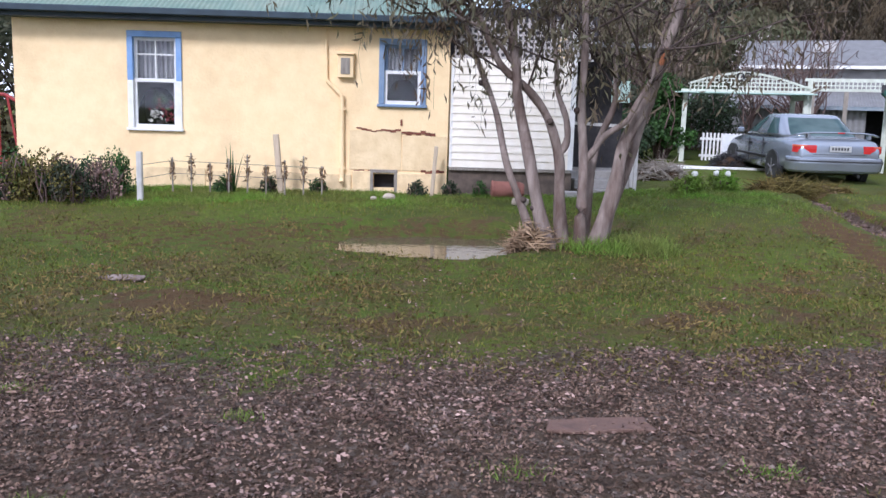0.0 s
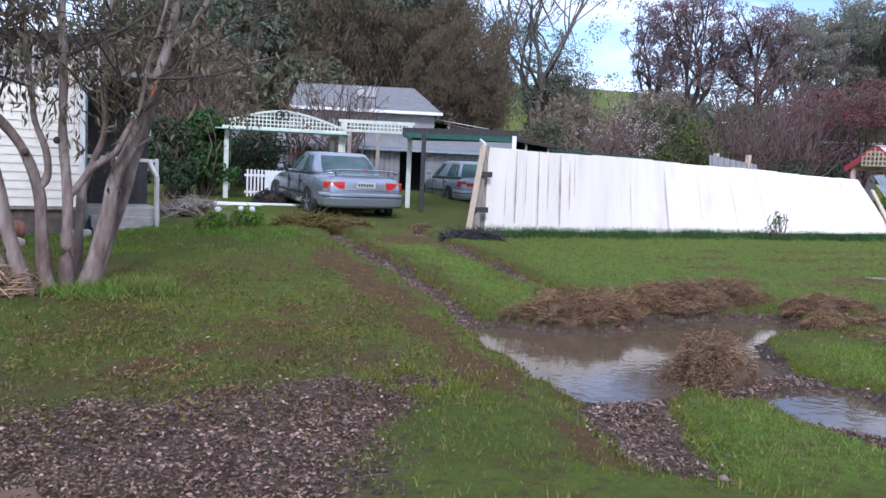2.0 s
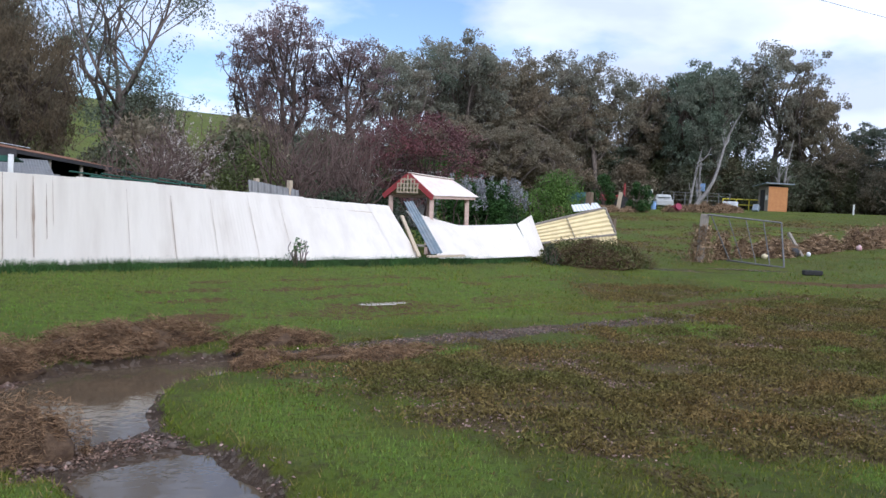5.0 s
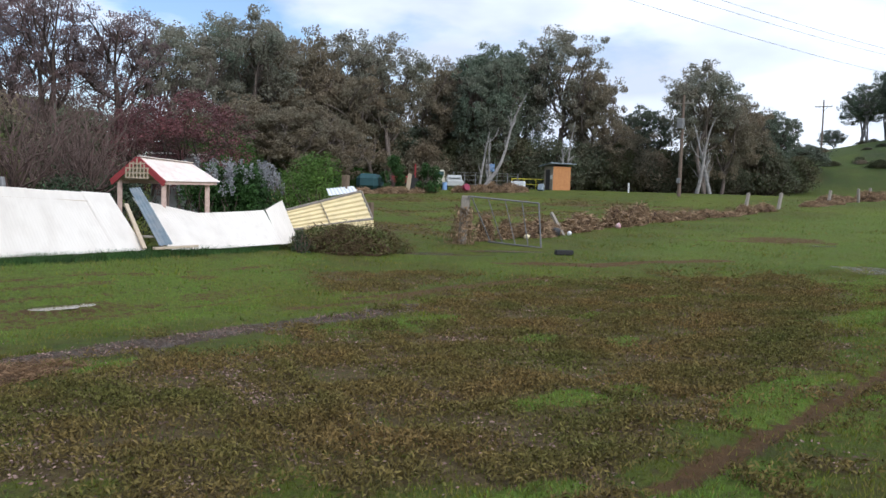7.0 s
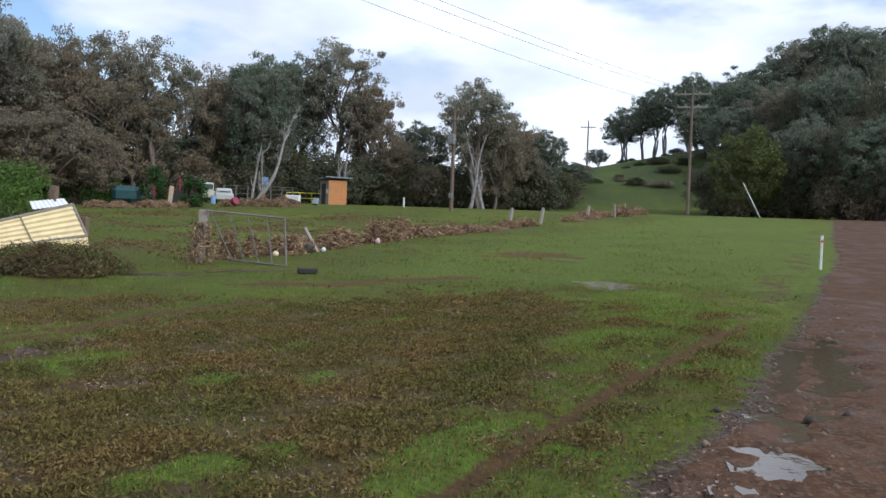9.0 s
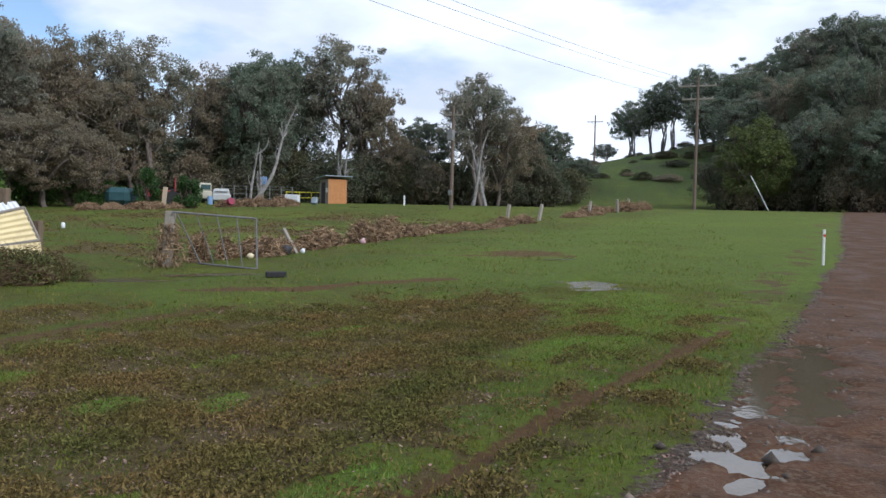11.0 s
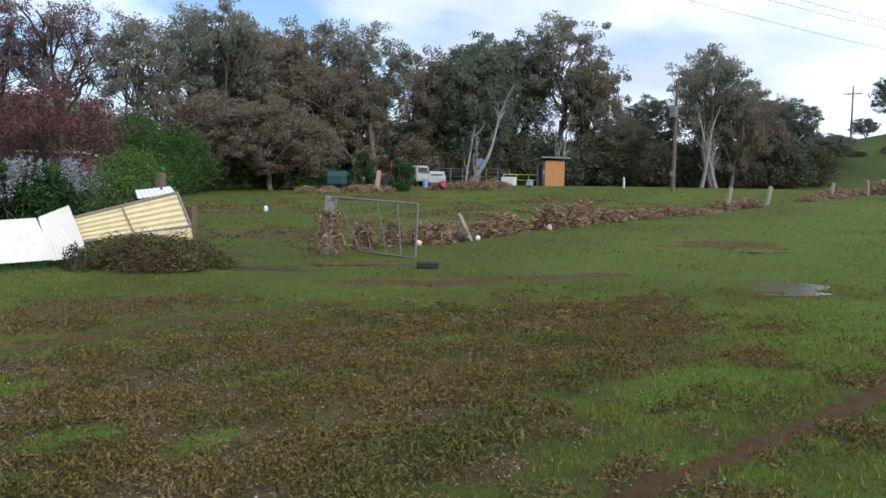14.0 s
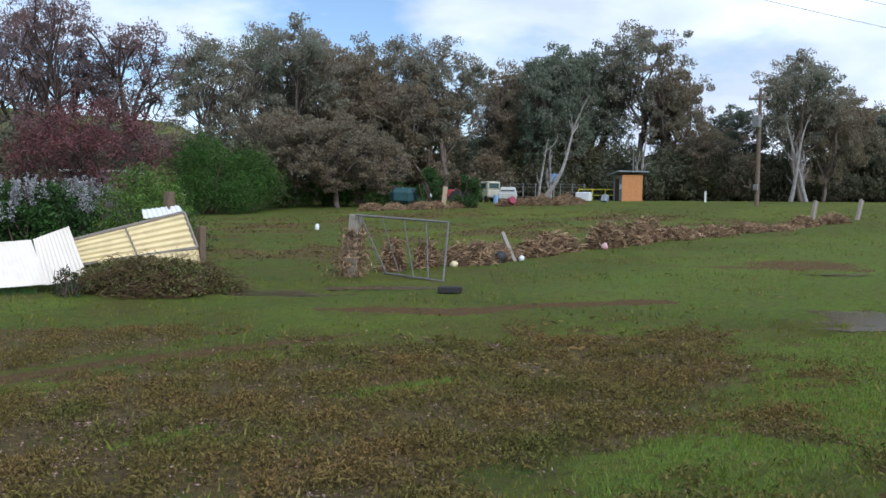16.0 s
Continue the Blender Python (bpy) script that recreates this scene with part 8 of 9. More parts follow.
TREES = [
    (10.9, 46.1, 12.8, "oakd", 3.6), (14.6, 49.0, 12.9, "oak", 3.5), (16.6, 46.0, 13.2, "gumd", 3.6), (17.4, 40.0, 10.6, "oak", 3.2),
    (7.7, 45.0, 11.4, "gumd", 3.5), (5.4, 47.5, 11.6, "oakd", 3.5), (13.3, 44.8, 12.8, "oak", 3.4), (17.4, 46.4, 14.6, "gumd", 3.8),
    (16.3, 37.0, 8.8, "oak", 2.3), (28.4, 46.0, 8.3, "oakd", 2.4), (25.7, 44.2, 16.5, "open", 5.0), (40.6, 47.7, 16.2, "redb", 3.1),
    (41.6, 52.2, 15.1, "redb", 2.6), (43.6, 44.7, 14.2, "redb", 3.2), (56.1, 51.6, 16.1, "gum", 3.6), (63.5, 48.7, 19.0, "gum2", 4.2),
    (69.4, 47.0, 17.8, "gumb", 3.6), (72.7, 45.4, 18.4, "gum", 4.0), (74.8, 41.6, 18.4, "gum2", 3.6), (84.5, 41.0, 17.4, "gumb", 3.8),
    (57.7, 39.4, 9.4, "gumb", 3.2), (27.7, 24.8, 6.1, "red", 2.6), (27.6, 26.6, 5.5, "red", 2.0),
    (76.9, 55.6, 18.5, "gum", 4.2), (69.5, 45.2, 14.4, "gumb", 4.0), (73.3, 43.0, 14.6, "gumb", 4.0), (86.0, 40.2, 15.6, "gumb", 3.4),
    (87.4, 37.5, 18.9, "gumd", 4.6), (91.6, 35.2, 19.8, "gumd", 4.2), (92.4, 30.1, 21.8, "gum", 4.6), (93.3, 27.1, 17.6, "gumb", 3.6),
    (98.6, 22.6, 13.4, "gumd", 3.4), (92.2, 23.8, 10.9, "gumb", 3.2), (88.1, 14.0, 16.9, "gum2", 3.6), (90.3, 12.8, 13.2, "gumb", 2.8),
    (106.8, 9.6, 13.5, "gumd", 2.8), (100.6, 11.2, 9.5, "gumd", 3.0), (115.0, 6.9, 9.3, "gumd", 3.2), (168.1, 4.5, 15.8, "spar", 2.2),
    (161.2, -0.9, 24.1, "spar", 2.6), (165.1, -3.9, 26.7, "spar", 2.6), (161.0, -7.1, 28.0, "spar", 2.8), (152.7, -10.7, 28.5, "spar", 3.0),
    (148.4, -14.3, 26.0, "gumd", 4.0), (140.0, -17.4, 25.5, "gumd", 5.0), (133.2, -21.9, 24.2, "gumd", 5.0), (160.7, -27.4, 35.2, "spar", 4.0),
    (149.8, -31.2, 35.5, "spar", 4.6), (144.8, -34.9, 33.9, "spar", 4.6), (120.8, -23.2, 23.2, "oakd", 4.8), (116.1, -26.1, 23.0, "gumd", 5.0),
    (109.3, -28.4, 21.1, "oakd", 5.0), (95.2, -12.4, 12.5, "olive", 3.6), (97.3, -18.1, 14.4, "gumd", 4.0), (94.6, -21.2, 13.5, "oakd", 4.0),
    (91.9, -23.6, 13.7, "gumd", 4.2), (100.7, -9.3, 9.3, "oakd", 3.0), (94.3, -26.2, 15.1, "gumd", 4.5), (93.2, -29.7, 16.6, "oakd", 4.8),
    (60.5, 52.6, 17.6, "open", 4.6), (64.5, 53.2, 18.6, "gum", 4.2), (67.6, 50.5, 17.8, "gumb", 3.8), 
    (84.1, 35.5, 17.9, "gumd", 3.6), (96.4, 16.3, 18.0, "gum2", 3.8), (97.1, 12.3, 14.2, "gumb", 3.4), (109.4, 10.8, 13.8, "spar", 2.6),
    (163.2, 0.5, 23.0, "spar", 3.0), (163.1, -5.3, 27.4, "spar", 3.2), (157.6, -12.5, 28.0, "spar", 3.6), (152.2, -16.4, 26.5, "gumd", 5.0), (151.8, -19.8, 28.5, "gum", 5.0),
    (151.1, -24.0, 30.6, "gumd", 5.4), (150.2, -28.9, 33.9, "gum", 5.2), (151.4, -33.2, 35.9, "gum2", 5.0), (148.7, -37.0, 34.8, "spar", 5.0),
    (137.6, -11.7, 21.5, "gumd", 4.4), (127.2, -14.5, 19.8, "gumd", 4.6), (126.2, -21.5, 21.9, "gumb", 5.0), (125.1, -26.9, 23.2, "gumd", 5.2), (118.0, -17.0, 15.5, "oakd", 4.2),
    (112.5, -32.0, 20.5, "gumd", 5.0), (104.0, -30.5, 18.5, "oakd", 4.6),
    (56.9, 44.3, 9.8, "gumb", 3.6), (59.9, 37.7, 8.0, "gumb", 2.8),
    (60.2, 70.4, 10.5, "gumd", 5.0), (66.6, 65.4, 10.0, "gumb", 4.6), (73.2, 59.1, 10.6, "gumd", 4.6), (79.6, 51.4, 10.4, "gumb", 4.6), (84.4, 44.3, 10.2, "gumd", 4.2),
]
made = {}
rt = np.random.default_rng(5)
for i, (x, y, top, kind, rad) in enumerate(TREES):
    spec, leafm, barkm, label = KINDS[kind]
    z = gz(x, y)
    s = max(0.3, 1.02 * (top - z) / spec["h"])
    sr = 1.18 * rad / spec["r"]
    m = pose(x, y, z, 0, 0, rt.uniform(0, 360)) @ Matrix.Diagonal((sr, sr * rt.uniform(0.9, 1.1), s, 1))
    if kind in made:
        first = made[kind].scale
        copy_thing(made[kind], m @ Matrix.Diagonal((1 / first.x, 1 / first.y, 1 / first.z, 1)))
    else:
        t = thing("tree", m, label, "tree", "trees round the paddock")
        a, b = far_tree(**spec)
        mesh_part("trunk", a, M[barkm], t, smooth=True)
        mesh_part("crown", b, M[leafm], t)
        made[kind] = t


def shrub_mesh(seed, r, h, n, leaf, lw, stems=14, clumps=22, fine=False):
    rnd = np.random.default_rng(seed)
    paths, cs = [], []
    for k in range(stems):
        a = rnd.uniform(0, math.tau)
        q = r * rnd.uniform(0.2, 0.85)
        paths.append(limb((0.1 * math.cos(a), 0.1 * math.sin(a), -0.1), (q * math.cos(a), q * math.sin(a), h * rnd.uniform(0.5, 0.9)), 0.03 * h / 2, 0.008, rnd, 0.1, 5))
    for k in range(int(clumps * 1.0)):
        a, e = rnd.uniform(0, math.tau), rnd.uniform(0.0, 1.0)
        q = math.sqrt(1 - e * e) * r * rnd.uniform(0.35, 0.8)
        s = r * rnd.uniform(0.24, 0.42)
        cs.append(clump_points(rnd, (q * math.cos(a), q * math.sin(a), h * 0.12 + h * 0.72 * e), (s, s, s * 0.8 * h / max(h, r) + 0.05), n // clumps, 0.3))
    c = np.concatenate(cs)
    c[:, 2] = np.maximum(c[:, 2], 0.02)
    if fine:
        return tube_mesh(paths, 4), flake_mesh(c, rnd.normal(size=c.shape) + (0, 0, -0.3), leaf, lw, rnd)
    return tube_mesh(paths, 5), leaves_mesh(c, rnd.normal(size=c.shape) + (0, 0, 0.4), leaf, lw, rnd, 0.3)


def shrub(name, x, y, r, h, n, leaf, lw, leafm, label, category="shrub", group="", seed=1, bark="twig", stems=14, clumps=22):
    t = thing(name, pose(x, y, gz(x, y)), label, category, group)
    a, b = shrub_mesh(seed, r, h, n, leaf, lw, stems, clumps)
    tagged(mesh_part("branchwork", a, M[bark], t), kind="stuff")
    mesh_part("foliage", b, M[leafm], t)
    return t


# understorey along the far edge
US = {}
UNDER = [(68.1, 61.8), (66.2, 55.3), (74.1, 58.6), (73.3, 53.5), (79.7, 55.2), (76.7, 49.3), (83.2, 50.5), (81.8, 45.4), (89.0, 45.1), (89.3, 40.6), (92.9, 37.8), (96.4, 34.9), (96.0, 30.4), (101.1, 27.9)]
r = np.random.default_rng(13)
for i in range(58):
    f = i / 57
    if f < 0.72:
        g = f / 0.72
        x, y = 80 + 19 * g + r.normal() * 1.5, 47 - 40 * g + r.normal() * 1.2
        h = r.uniform(3.2, 5.6)
    else:
        g = (f - 0.72) / 0.28
        x, y = 101 - 10 * g + r.normal() * 1.2, -9 - 24 * g
        h = r.uniform(4.0, 6.0)
    if 79 < x < 83 and 22 < y < 28:
        x += 5
    kind = ("leaf_shade", "leaf_far_brown", "leaf_scrub")[i % 3]
    m = pose(x, y, gz(x, y), 0, 0, r.uniform(0, 360)) @ Matrix.Diagonal((h / 4.5, h / 4.5, h / 4.5, 1))
    if kind in US:
        first = US[kind].scale
        copy_thing(US[kind], m @ Matrix.Diagonal((1 / first.x, 1 / first.y, 1 / first.z, 1)))
    else:
        t = thing("undergrowth", m, "dull green and brown scrub under the gum trees", "scrub", "scrub under the trees")
        a, b = shrub_mesh(20 + i, 3.0, 4.6, 5200, 0.26, 0.10, 12, 60, True)
        mesh_part("branchwork", a, M["bark_dark"], t)
        mesh_part("foliage", b, M[kind], t)
        US[kind] = t
# and behind the sheds and the fence
for x, y, h in ((12, 33, 3.5), (18.5, 33, 3.0), (22, 36, 4.5), (26, 34, 4.2), (30, 33, 4.4), (31, 40, 5.5), (53, 44, 5), (1.0, 32, 4.5), (-12.5, 21, 4.0), (-13, 17.5, 3.2), (4.5, 36, 5.5), (8.5, 35, 5)):
    one = US["leaf_scrub" if 43 < x < 58 else ("leaf_shade", "leaf_far_brown", "leaf_scrub")[int(x * 7) % 3]]
    k = h / 4.5 / one.scale.x
    copy_thing(one, pose(x, y, gz(x, y), 0, 0, (x * 77) % 360) @ Matrix.Diagonal((k, k, k, 1)))

for x, y in UNDER:
    one = US[("leaf_shade", "leaf_far_brown", "leaf_scrub")[int(x * 7) % 3]]
    k = r.uniform(0.85, 1.25) / one.scale.x
    copy_thing(one, pose(x, y, gz(x, y), 0, 0, (x * 77) % 360) @ Matrix.Diagonal((k, k, k, 1)))
# scrub on the hillside
for i in range(26):
    x, y = r.uniform(118, 158), r.uniform(-12, 12)
    one = US[("leaf_shade", "leaf_far_brown", "leaf_scrub")[i % 3]]
    k = r.uniform(0.15, 0.42) / one.scale.x
    copy_thing(one, pose(x, y, gz(x, y) - 0.2, 0, 0, r.uniform(0, 360)) @ Matrix.Diagonal((k * r.uniform(1.4, 2.4), k * r.uniform(1.2, 2.0), k * 0.7, 1)))

# pale dead gums standing at the paddock edge
for x, y, h, s in ((72.7, 31.1, 8.6, 3), (74.8, 31.2, 4.6, 4), (84.5, 14.2, 7.0, 5), (84.8, 13.0, 6.6, 6), (82.9, 26.75, 6.5, 8)):
    t = thing("dead_tree", pose(x, y, gz(x, y)), "pale grey dead gum with bare limbs", "tree", "dead trees")
    rnd = np.random.default_rng(s)
    paths = []
    for q in range(2):
        lean = np.array((rnd.normal() * 0.09, rnd.normal() * 0.16, 1.0)) * h * (1.0, 0.6)[q]
        trunk = limb((0.1 * q, 0.12 * q, -0.2), lean, 0.19 - 0.05 * q, 0.035, rnd, 0.045, 9)
        paths.append(trunk)
        for k in range(4):
            st = np.array(trunk[0][rnd.integers(3, 8)])
            e = st + rnd.normal(size=3) * (0.45, 0.55, 0.25) + (0, 0, rnd.uniform(0.8, 1.8))
            paths.append(limb(st, e, 0.06, 0.015, rnd, 0.07, 4))
    mesh_part("trunk", tube_mesh(paths, 7), M["bark_white"], t, smooth=True)

shrub("round_bush", 47.0, 41.5, 3.7, 5.0, 26000, 0.14, 0.06, "leaf_bush", "dense rounded dark green bush", seed=31, clumps=40)
for k, (x, y, w, h) in enumerate(((57.0, 44.0, 2.2, 2.0), (59.6, 42.4, 2.4, 2.4), (59.4, 38.6, 2.3, 2.6), (61.6, 37.4, 1.9, 1.8))):
    shrub("fern_shrub", x, y, w, h, 5000, 0.20, 0.06, "leaf_bush", "low dark green ferny shrub under the brown gum", "shrub", "ferny shrubs", seed=61 + k, clumps=26)
shrub("round_bush", 50.4, 40.9, 2.9, 4.4, 16000, 0.14, 0.06, "leaf_bush", "dense rounded dark green bush", seed=30, clumps=34)
shrub("bright_shrub", 22.3, 15.2, 1.3, 2.65, 9000, 0.085, 0.03, "leaf_bright", "bright fresh green shrub behind the wreckage", seed=32)
shrub("bright_shrub", 25.6, 18.6, 0.9, 2.2, 3000, 0.10, 0.05, "leaf_bright", "bright fresh green shrub behind the wreckage", seed=33)
lil = shrub("lilac_shrub", 20.8, 16.5, 1.1, 2.2, 6000, 0.10, 0.045, "leaf_mid", "shrub topped with pale lilac flower spikes", seed=34)
rnd = np.random.default_rng(35)
cs, ax = [], []
for k in range(24):
    a, e = rnd.uniform(0, math.tau), rnd.uniform(0.35, 1.0)
    q = math.sqrt(1 - e * e) * 1.25 + 0.1
    base = np.array((q * math.cos(a), q * math.sin(a), 0.70 + 1.20 * e))
    n = 60
    zz = rnd.uniform(0, 0.42, n)
    cs.append(base + np.stack([rnd.normal(size=n) * (0.065 - 0.10 * zz), rnd.normal(size=n) * (0.065 - 0.10 * zz), zz], -1))
mesh_part("blossom", leaves_mesh(np.concatenate(cs), rnd.normal(size=(24 * 60, 3)), 0.06, 0.035, rnd), M["lilac"], lil, "pale lilac flower spikes")
copy_thing(lil, pose(21.9, 17.3, gz(21.9, 17.3), 0, 0, 130))
copy_thing(lil, pose(20.1, 17.3, gz(20.1, 17.3), 0, 0, 40))
shrub("olive_shrub", 18.4, 24.4, 1.7, 3.3, 6000, 0.12, 0.05, "leaf_olive", "tall thin olive-green shrub", seed=36)
shrub("dark_shrub", 20.0, 20.3, 1.6, 1.8, 5000, 0.10, 0.05, "leaf_dark", "dark green shrub behind the fence", seed=37)
shrub("dark_shrub", 17.2, 19.5, 1.4, 1.7, 4000, 0.10, 0.05, "leaf_dark", "dark green shrub behind the cubby", seed=38)
shrub("dark_shrub", 27.5, 21.5, 1.8, 1.9, 5000, 0.10, 0.05, "leaf_dark", "dark green shrub behind the wreckage", seed=39)
shrub("climber", 1.75, 22.9, 0.85, 2.1, 6500, 0.10, 0.07, "leaf_mid", "leafy green climber beside the gazebo", seed=40, clumps=30)
shrub("climber", 0.75, 22.3, 0.8, 1.9, 4500, 0.10, 0.06, "leaf_dark", "leafy dark climber beside the gazebo", seed=41, clumps=26)
shrub("dark_shrub", 3.6, 26.2, 1.7, 1.9, 6000, 0.10, 0.06, "leaf_dark", "dark green shrub behind the gazebo", seed=42, clumps=30)
shrub("dark_shrub", 0.2, 27.0, 2.0, 2.6, 6000, 0.10, 0.06, "leaf_dark", "dark green shrub behind the gazebo", seed=43, clumps=30)
for x, y, h in ((60.0, 29.9, 2.7), (58.9, 32.4, 3.0)):
    shrub("conifer", x, y, 1.05, h, 5000, 0.14, 0.06, "leaf_mid", "rounded green conifer at the paddock edge", "conifer", "conifers", seed=int(y))


def twiggy(name, x, y, h, r, seed, label, blossom=0, n=46):
    t = thing(name, pose(x, y, gz(x, y)), label, "tree")
    rnd = np.random.default_rng(seed)
    paths, tips = [], []
    trunk = limb((0, 0, -0.1), (0.1, 0, h * 0.35), 0.08, 0.05, rnd, 0.05, 4)
    paths.append(trunk)
    for k in range(n):
        a = rnd.uniform(0, math.tau)
        q = r * rnd.uniform(0.3, 1)
        st = trunk[0][rnd.integers(1, 5)]
        e = (q * math.cos(a), q * math.sin(a), h * rnd.uniform(0.45, 1.0))
        br = limb(st, e, 0.028, 0.008, rnd, 0.10, 6)
        paths.append(br)
        for s in range(4):
            s0 = np.array(br[0][rnd.integers(2, 7)])
            e2 = s0 + rnd.normal(size=3) * r * 0.22 + (0, 0, 0.12 * h)
            paths.append(limb(s0, e2, 0.012, 0.005, rnd, 0.1, 3))
            tips.append((s0, e2))
    mesh_part("branchwork", tube_mesh(paths, 4), M["twig"], t)
    if blossom:
        c = np.concatenate([s0 + (e2 - s0) * rnd.uniform(0.1, 1, (blossom, 1)) + rnd.normal(size=(blossom, 3)) * 0.04 for s0, e2 in tips])
        mesh_part("blossom", leaves_mesh(c, rnd.normal(size=c.shape), 0.06, 0.05, rnd), M["blossom"], t, "pale blossom")
    return t


twiggy("blossom_tree", 16.2, 25.2, 3.4, 1.7, 51, "leafless tree in pale blossom behind the fence", 14)
twiggy("bare_tree", 16.7, 20.7, 4.4, 2.1, 52, "leafless brown tree behind the fence")
twiggy("bare_tree", 18.6, 20.2, 3.6, 1.8, 53, "leafless brown tree behind the fence")
twiggy("bare_tree", 21.3, 23.6, 4.4, 2.2, 54, "leafless reddish tree behind the cubby")
twiggy("bare_tree", 6.2, 25.6, 3.2, 1.5, 55, "leafless tree behind the pergola")
twiggy("blossom_tree", 5.3, 26.7, 3.1, 0.7, 56, "slim tree coming into pale leaf", 8, 20)
twiggy("bare_tree", 2.6, 29.5, 4.6, 2.2, 57, "leafless brown tree behind the gazebo")
twiggy("bare_tree", 13.6, 23.2, 2.9, 1.4, 58, "leafless brown tree behind the fence")

# ---- the multi-stemmed gum in front of the house ----
gum = thing("gum_tree", pose(-2.2, 11.85, gz(-2.2, 11.85)), "multi-stemmed gum with smooth bark and drooping leaves", "tree")
rnd = np.random.default_rng(77)
# stems as (x, depth, height) way points from the root, and girth
STEMS = [
    ([(-0.48, -0.05, -0.05), (-0.72, 0.0, 0.60), (-0.88, 0.05, 1.10), (-1.02, 0.10, 1.62), (-1.22, 0.15, 2.10), (-1.45, 0.2, 2.65), (-1.7, 0.2, 3.3), (-1.9, 0.2, 4.0)], 0.062),
    ([(-0.33, -0.15, -0.05), (-0.55, -0.15, 0.70), (-0.70, -0.1, 1.42), (-0.78, -0.1, 1.90), (-0.86, 0, 2.45), (-0.95, 0.05, 3.1), (-1.0, 0, 3.9), (-1.1, 0.1, 4.9)], 0.098),
    ([(-0.15, 0.10, -0.05), (-0.20, 0.12, 0.55), (-0.25, 0.10, 0.98), (-0.36, 0.05, 1.35), (-0.62, 0.0, 1.66), (-0.92, -0.10, 1.92), (-1.15, -0.2, 2.3), (-1.6, -0.4, 3.0), (-2.0, -0.5, 3.5)], 0.090),
    ([(0.0, -0.10, -0.05), (0.02, -0.08, 0.54), (0.0, 0.0, 1.10), (-0.02, 0.0, 1.72), (-0.03, 0.05, 2.35), (0.0, 0.1, 3.0), (0.1, 0.1, 3.9), (0.05, 0.2, 5.2)], 0.082),
    ([(0.20, 0.0, -0.05), (0.38, 0.0, 0.66), (0.50, 0.05, 1.16), (0.70, 0.05, 1.66), (0.88, 0.10, 2.16), (1.03, 0.15, 2.70), (1.2, 0.2, 3.4), (1.4, 0.2, 4.6)], 0.115),
    ([(0.10, 0.25, -0.05), (0.18, 0.25, 0.85), (0.22, 0.3, 1.10), (0.38, 0.3, 1.48), (0.40, 0.35, 2.0), (0.45, 0.4, 2.8), (0.6, 0.5, 4.2)], 0.070),
    ([(0.30, 0.2, -0.05), (0.55, 0.25, 0.8), (0.75, 0.3, 1.4), (0.95, 0.35, 2.1), (1.3, 0.4, 2.8), (1.8, 0.5, 3.6)], 0.085),
    ([(-0.24, 0.10, 0.98), (-0.14, 0.10, 1.20), (-0.22, 0.12, 1.5), (-0.30, 0.2, 1.9), (-0.35, 0.25, 2.6), (-0.4, 0.3, 3.6)], 0.060),
    ([(0.02, 0.0, 0.9), (0.22, -0.05, 1.18), (0.45, -0.15, 1.40), (0.62, -0.2, 1.75), (0.75, -0.3, 2.3), (0.9, -0.5, 3.1)], 0.055),
    ([(-0.80, -0.1, 1.95), (-1.1, -0.2, 2.25), (-1.45, -0.3, 2.42), (-1.8, -0.4, 2.7)], 0.035),
]


def smooth_path(pts, n):
    p = np.array(pts, float)
    t = np.linspace(0, len(p) - 1, n)
    out = []
    for u in t:
        i = min(int(u), len(p) - 2)
        f = u - i
        p0, p1, p2, p3 = p[max(i - 1, 0)], p[i], p[i + 1], p[min(i + 2, len(p) - 1)]
        out.append(0.5 * (2 * p1 + (p2 - p0) * f + (2 * p0 - 5 * p1 + 4 * p2 - p3) * f * f + (3 * p1 - p0 - 3 * p2 + p3) * f ** 3))
    return np.array(out)


tops = []
for pts, g in STEMS:
    sp_ = smooth_path(pts, 44)
    k = np.linspace(0, 1, 44)
    rad = 0.72 * g * (1 - 0.62 * k) * (1 + 0.10 * np.sin(k * 37 + g * 900) * np.sin(k * 11)) + 0.35 * g * np.exp(-k * 16) * (pts[0][2] < 0)
    sp_ += np.stack([0.012 * np.sin(k * 23 + g * 99), 0.012 * np.cos(k * 19 + g * 77), 0 * k], -1)
    mesh_part("stem", tube_mesh([([tuple(q) for q in sp_], list(rad))], 14), M["bark_pale"], gum, smooth=True)
    tops.append(sp_)
# branches reach out into the crown and hang down
paths, lc, la = [], [], []
for sp_ in tops:
    for k in range(11):
        st = sp_[rnd.integers(22, 44)]
        a = rnd.uniform(0, math.tau)
        L = rnd.uniform(0.7, 2.2)
        d = np.array((math.cos(a) * 1.25, math.sin(a) * 0.8, rnd.uniform(0.1, 0.9)))
        e = st + d * L * 0.8
        if e[2] < 2.3:
            e[2] = 2.4 + rnd.uniform(0, 0.6)
        br = limb(st, e, 0.014, 0.005, rnd, 0.12, 7)
        paths.append(br)
        for s in range(6):
            s0 = np.array(br[0][rnd.integers(2, 8)])
            out = np.array((rnd.normal() * 0.30, rnd.normal() * 0.25, 0))
            hang = rnd.uniform(0.25, 0.95)
            q1 = s0 + out * 0.6 + (0, 0, 0.05)
            q2 = s0 + out + (0, 0, -hang)
            tw = smooth_path([s0, q1, (q1 + q2) / 2 + out * 0.25, q2], 9)
            paths.append(([tuple(p) for p in tw], list(np.linspace(0.003, 0.0012, 9))))
            n = int(6 + 11 * hang)
            f = rnd.uniform(0.15, 1, n)
            idx = np.minimum((f * 8).astype(int), 7)
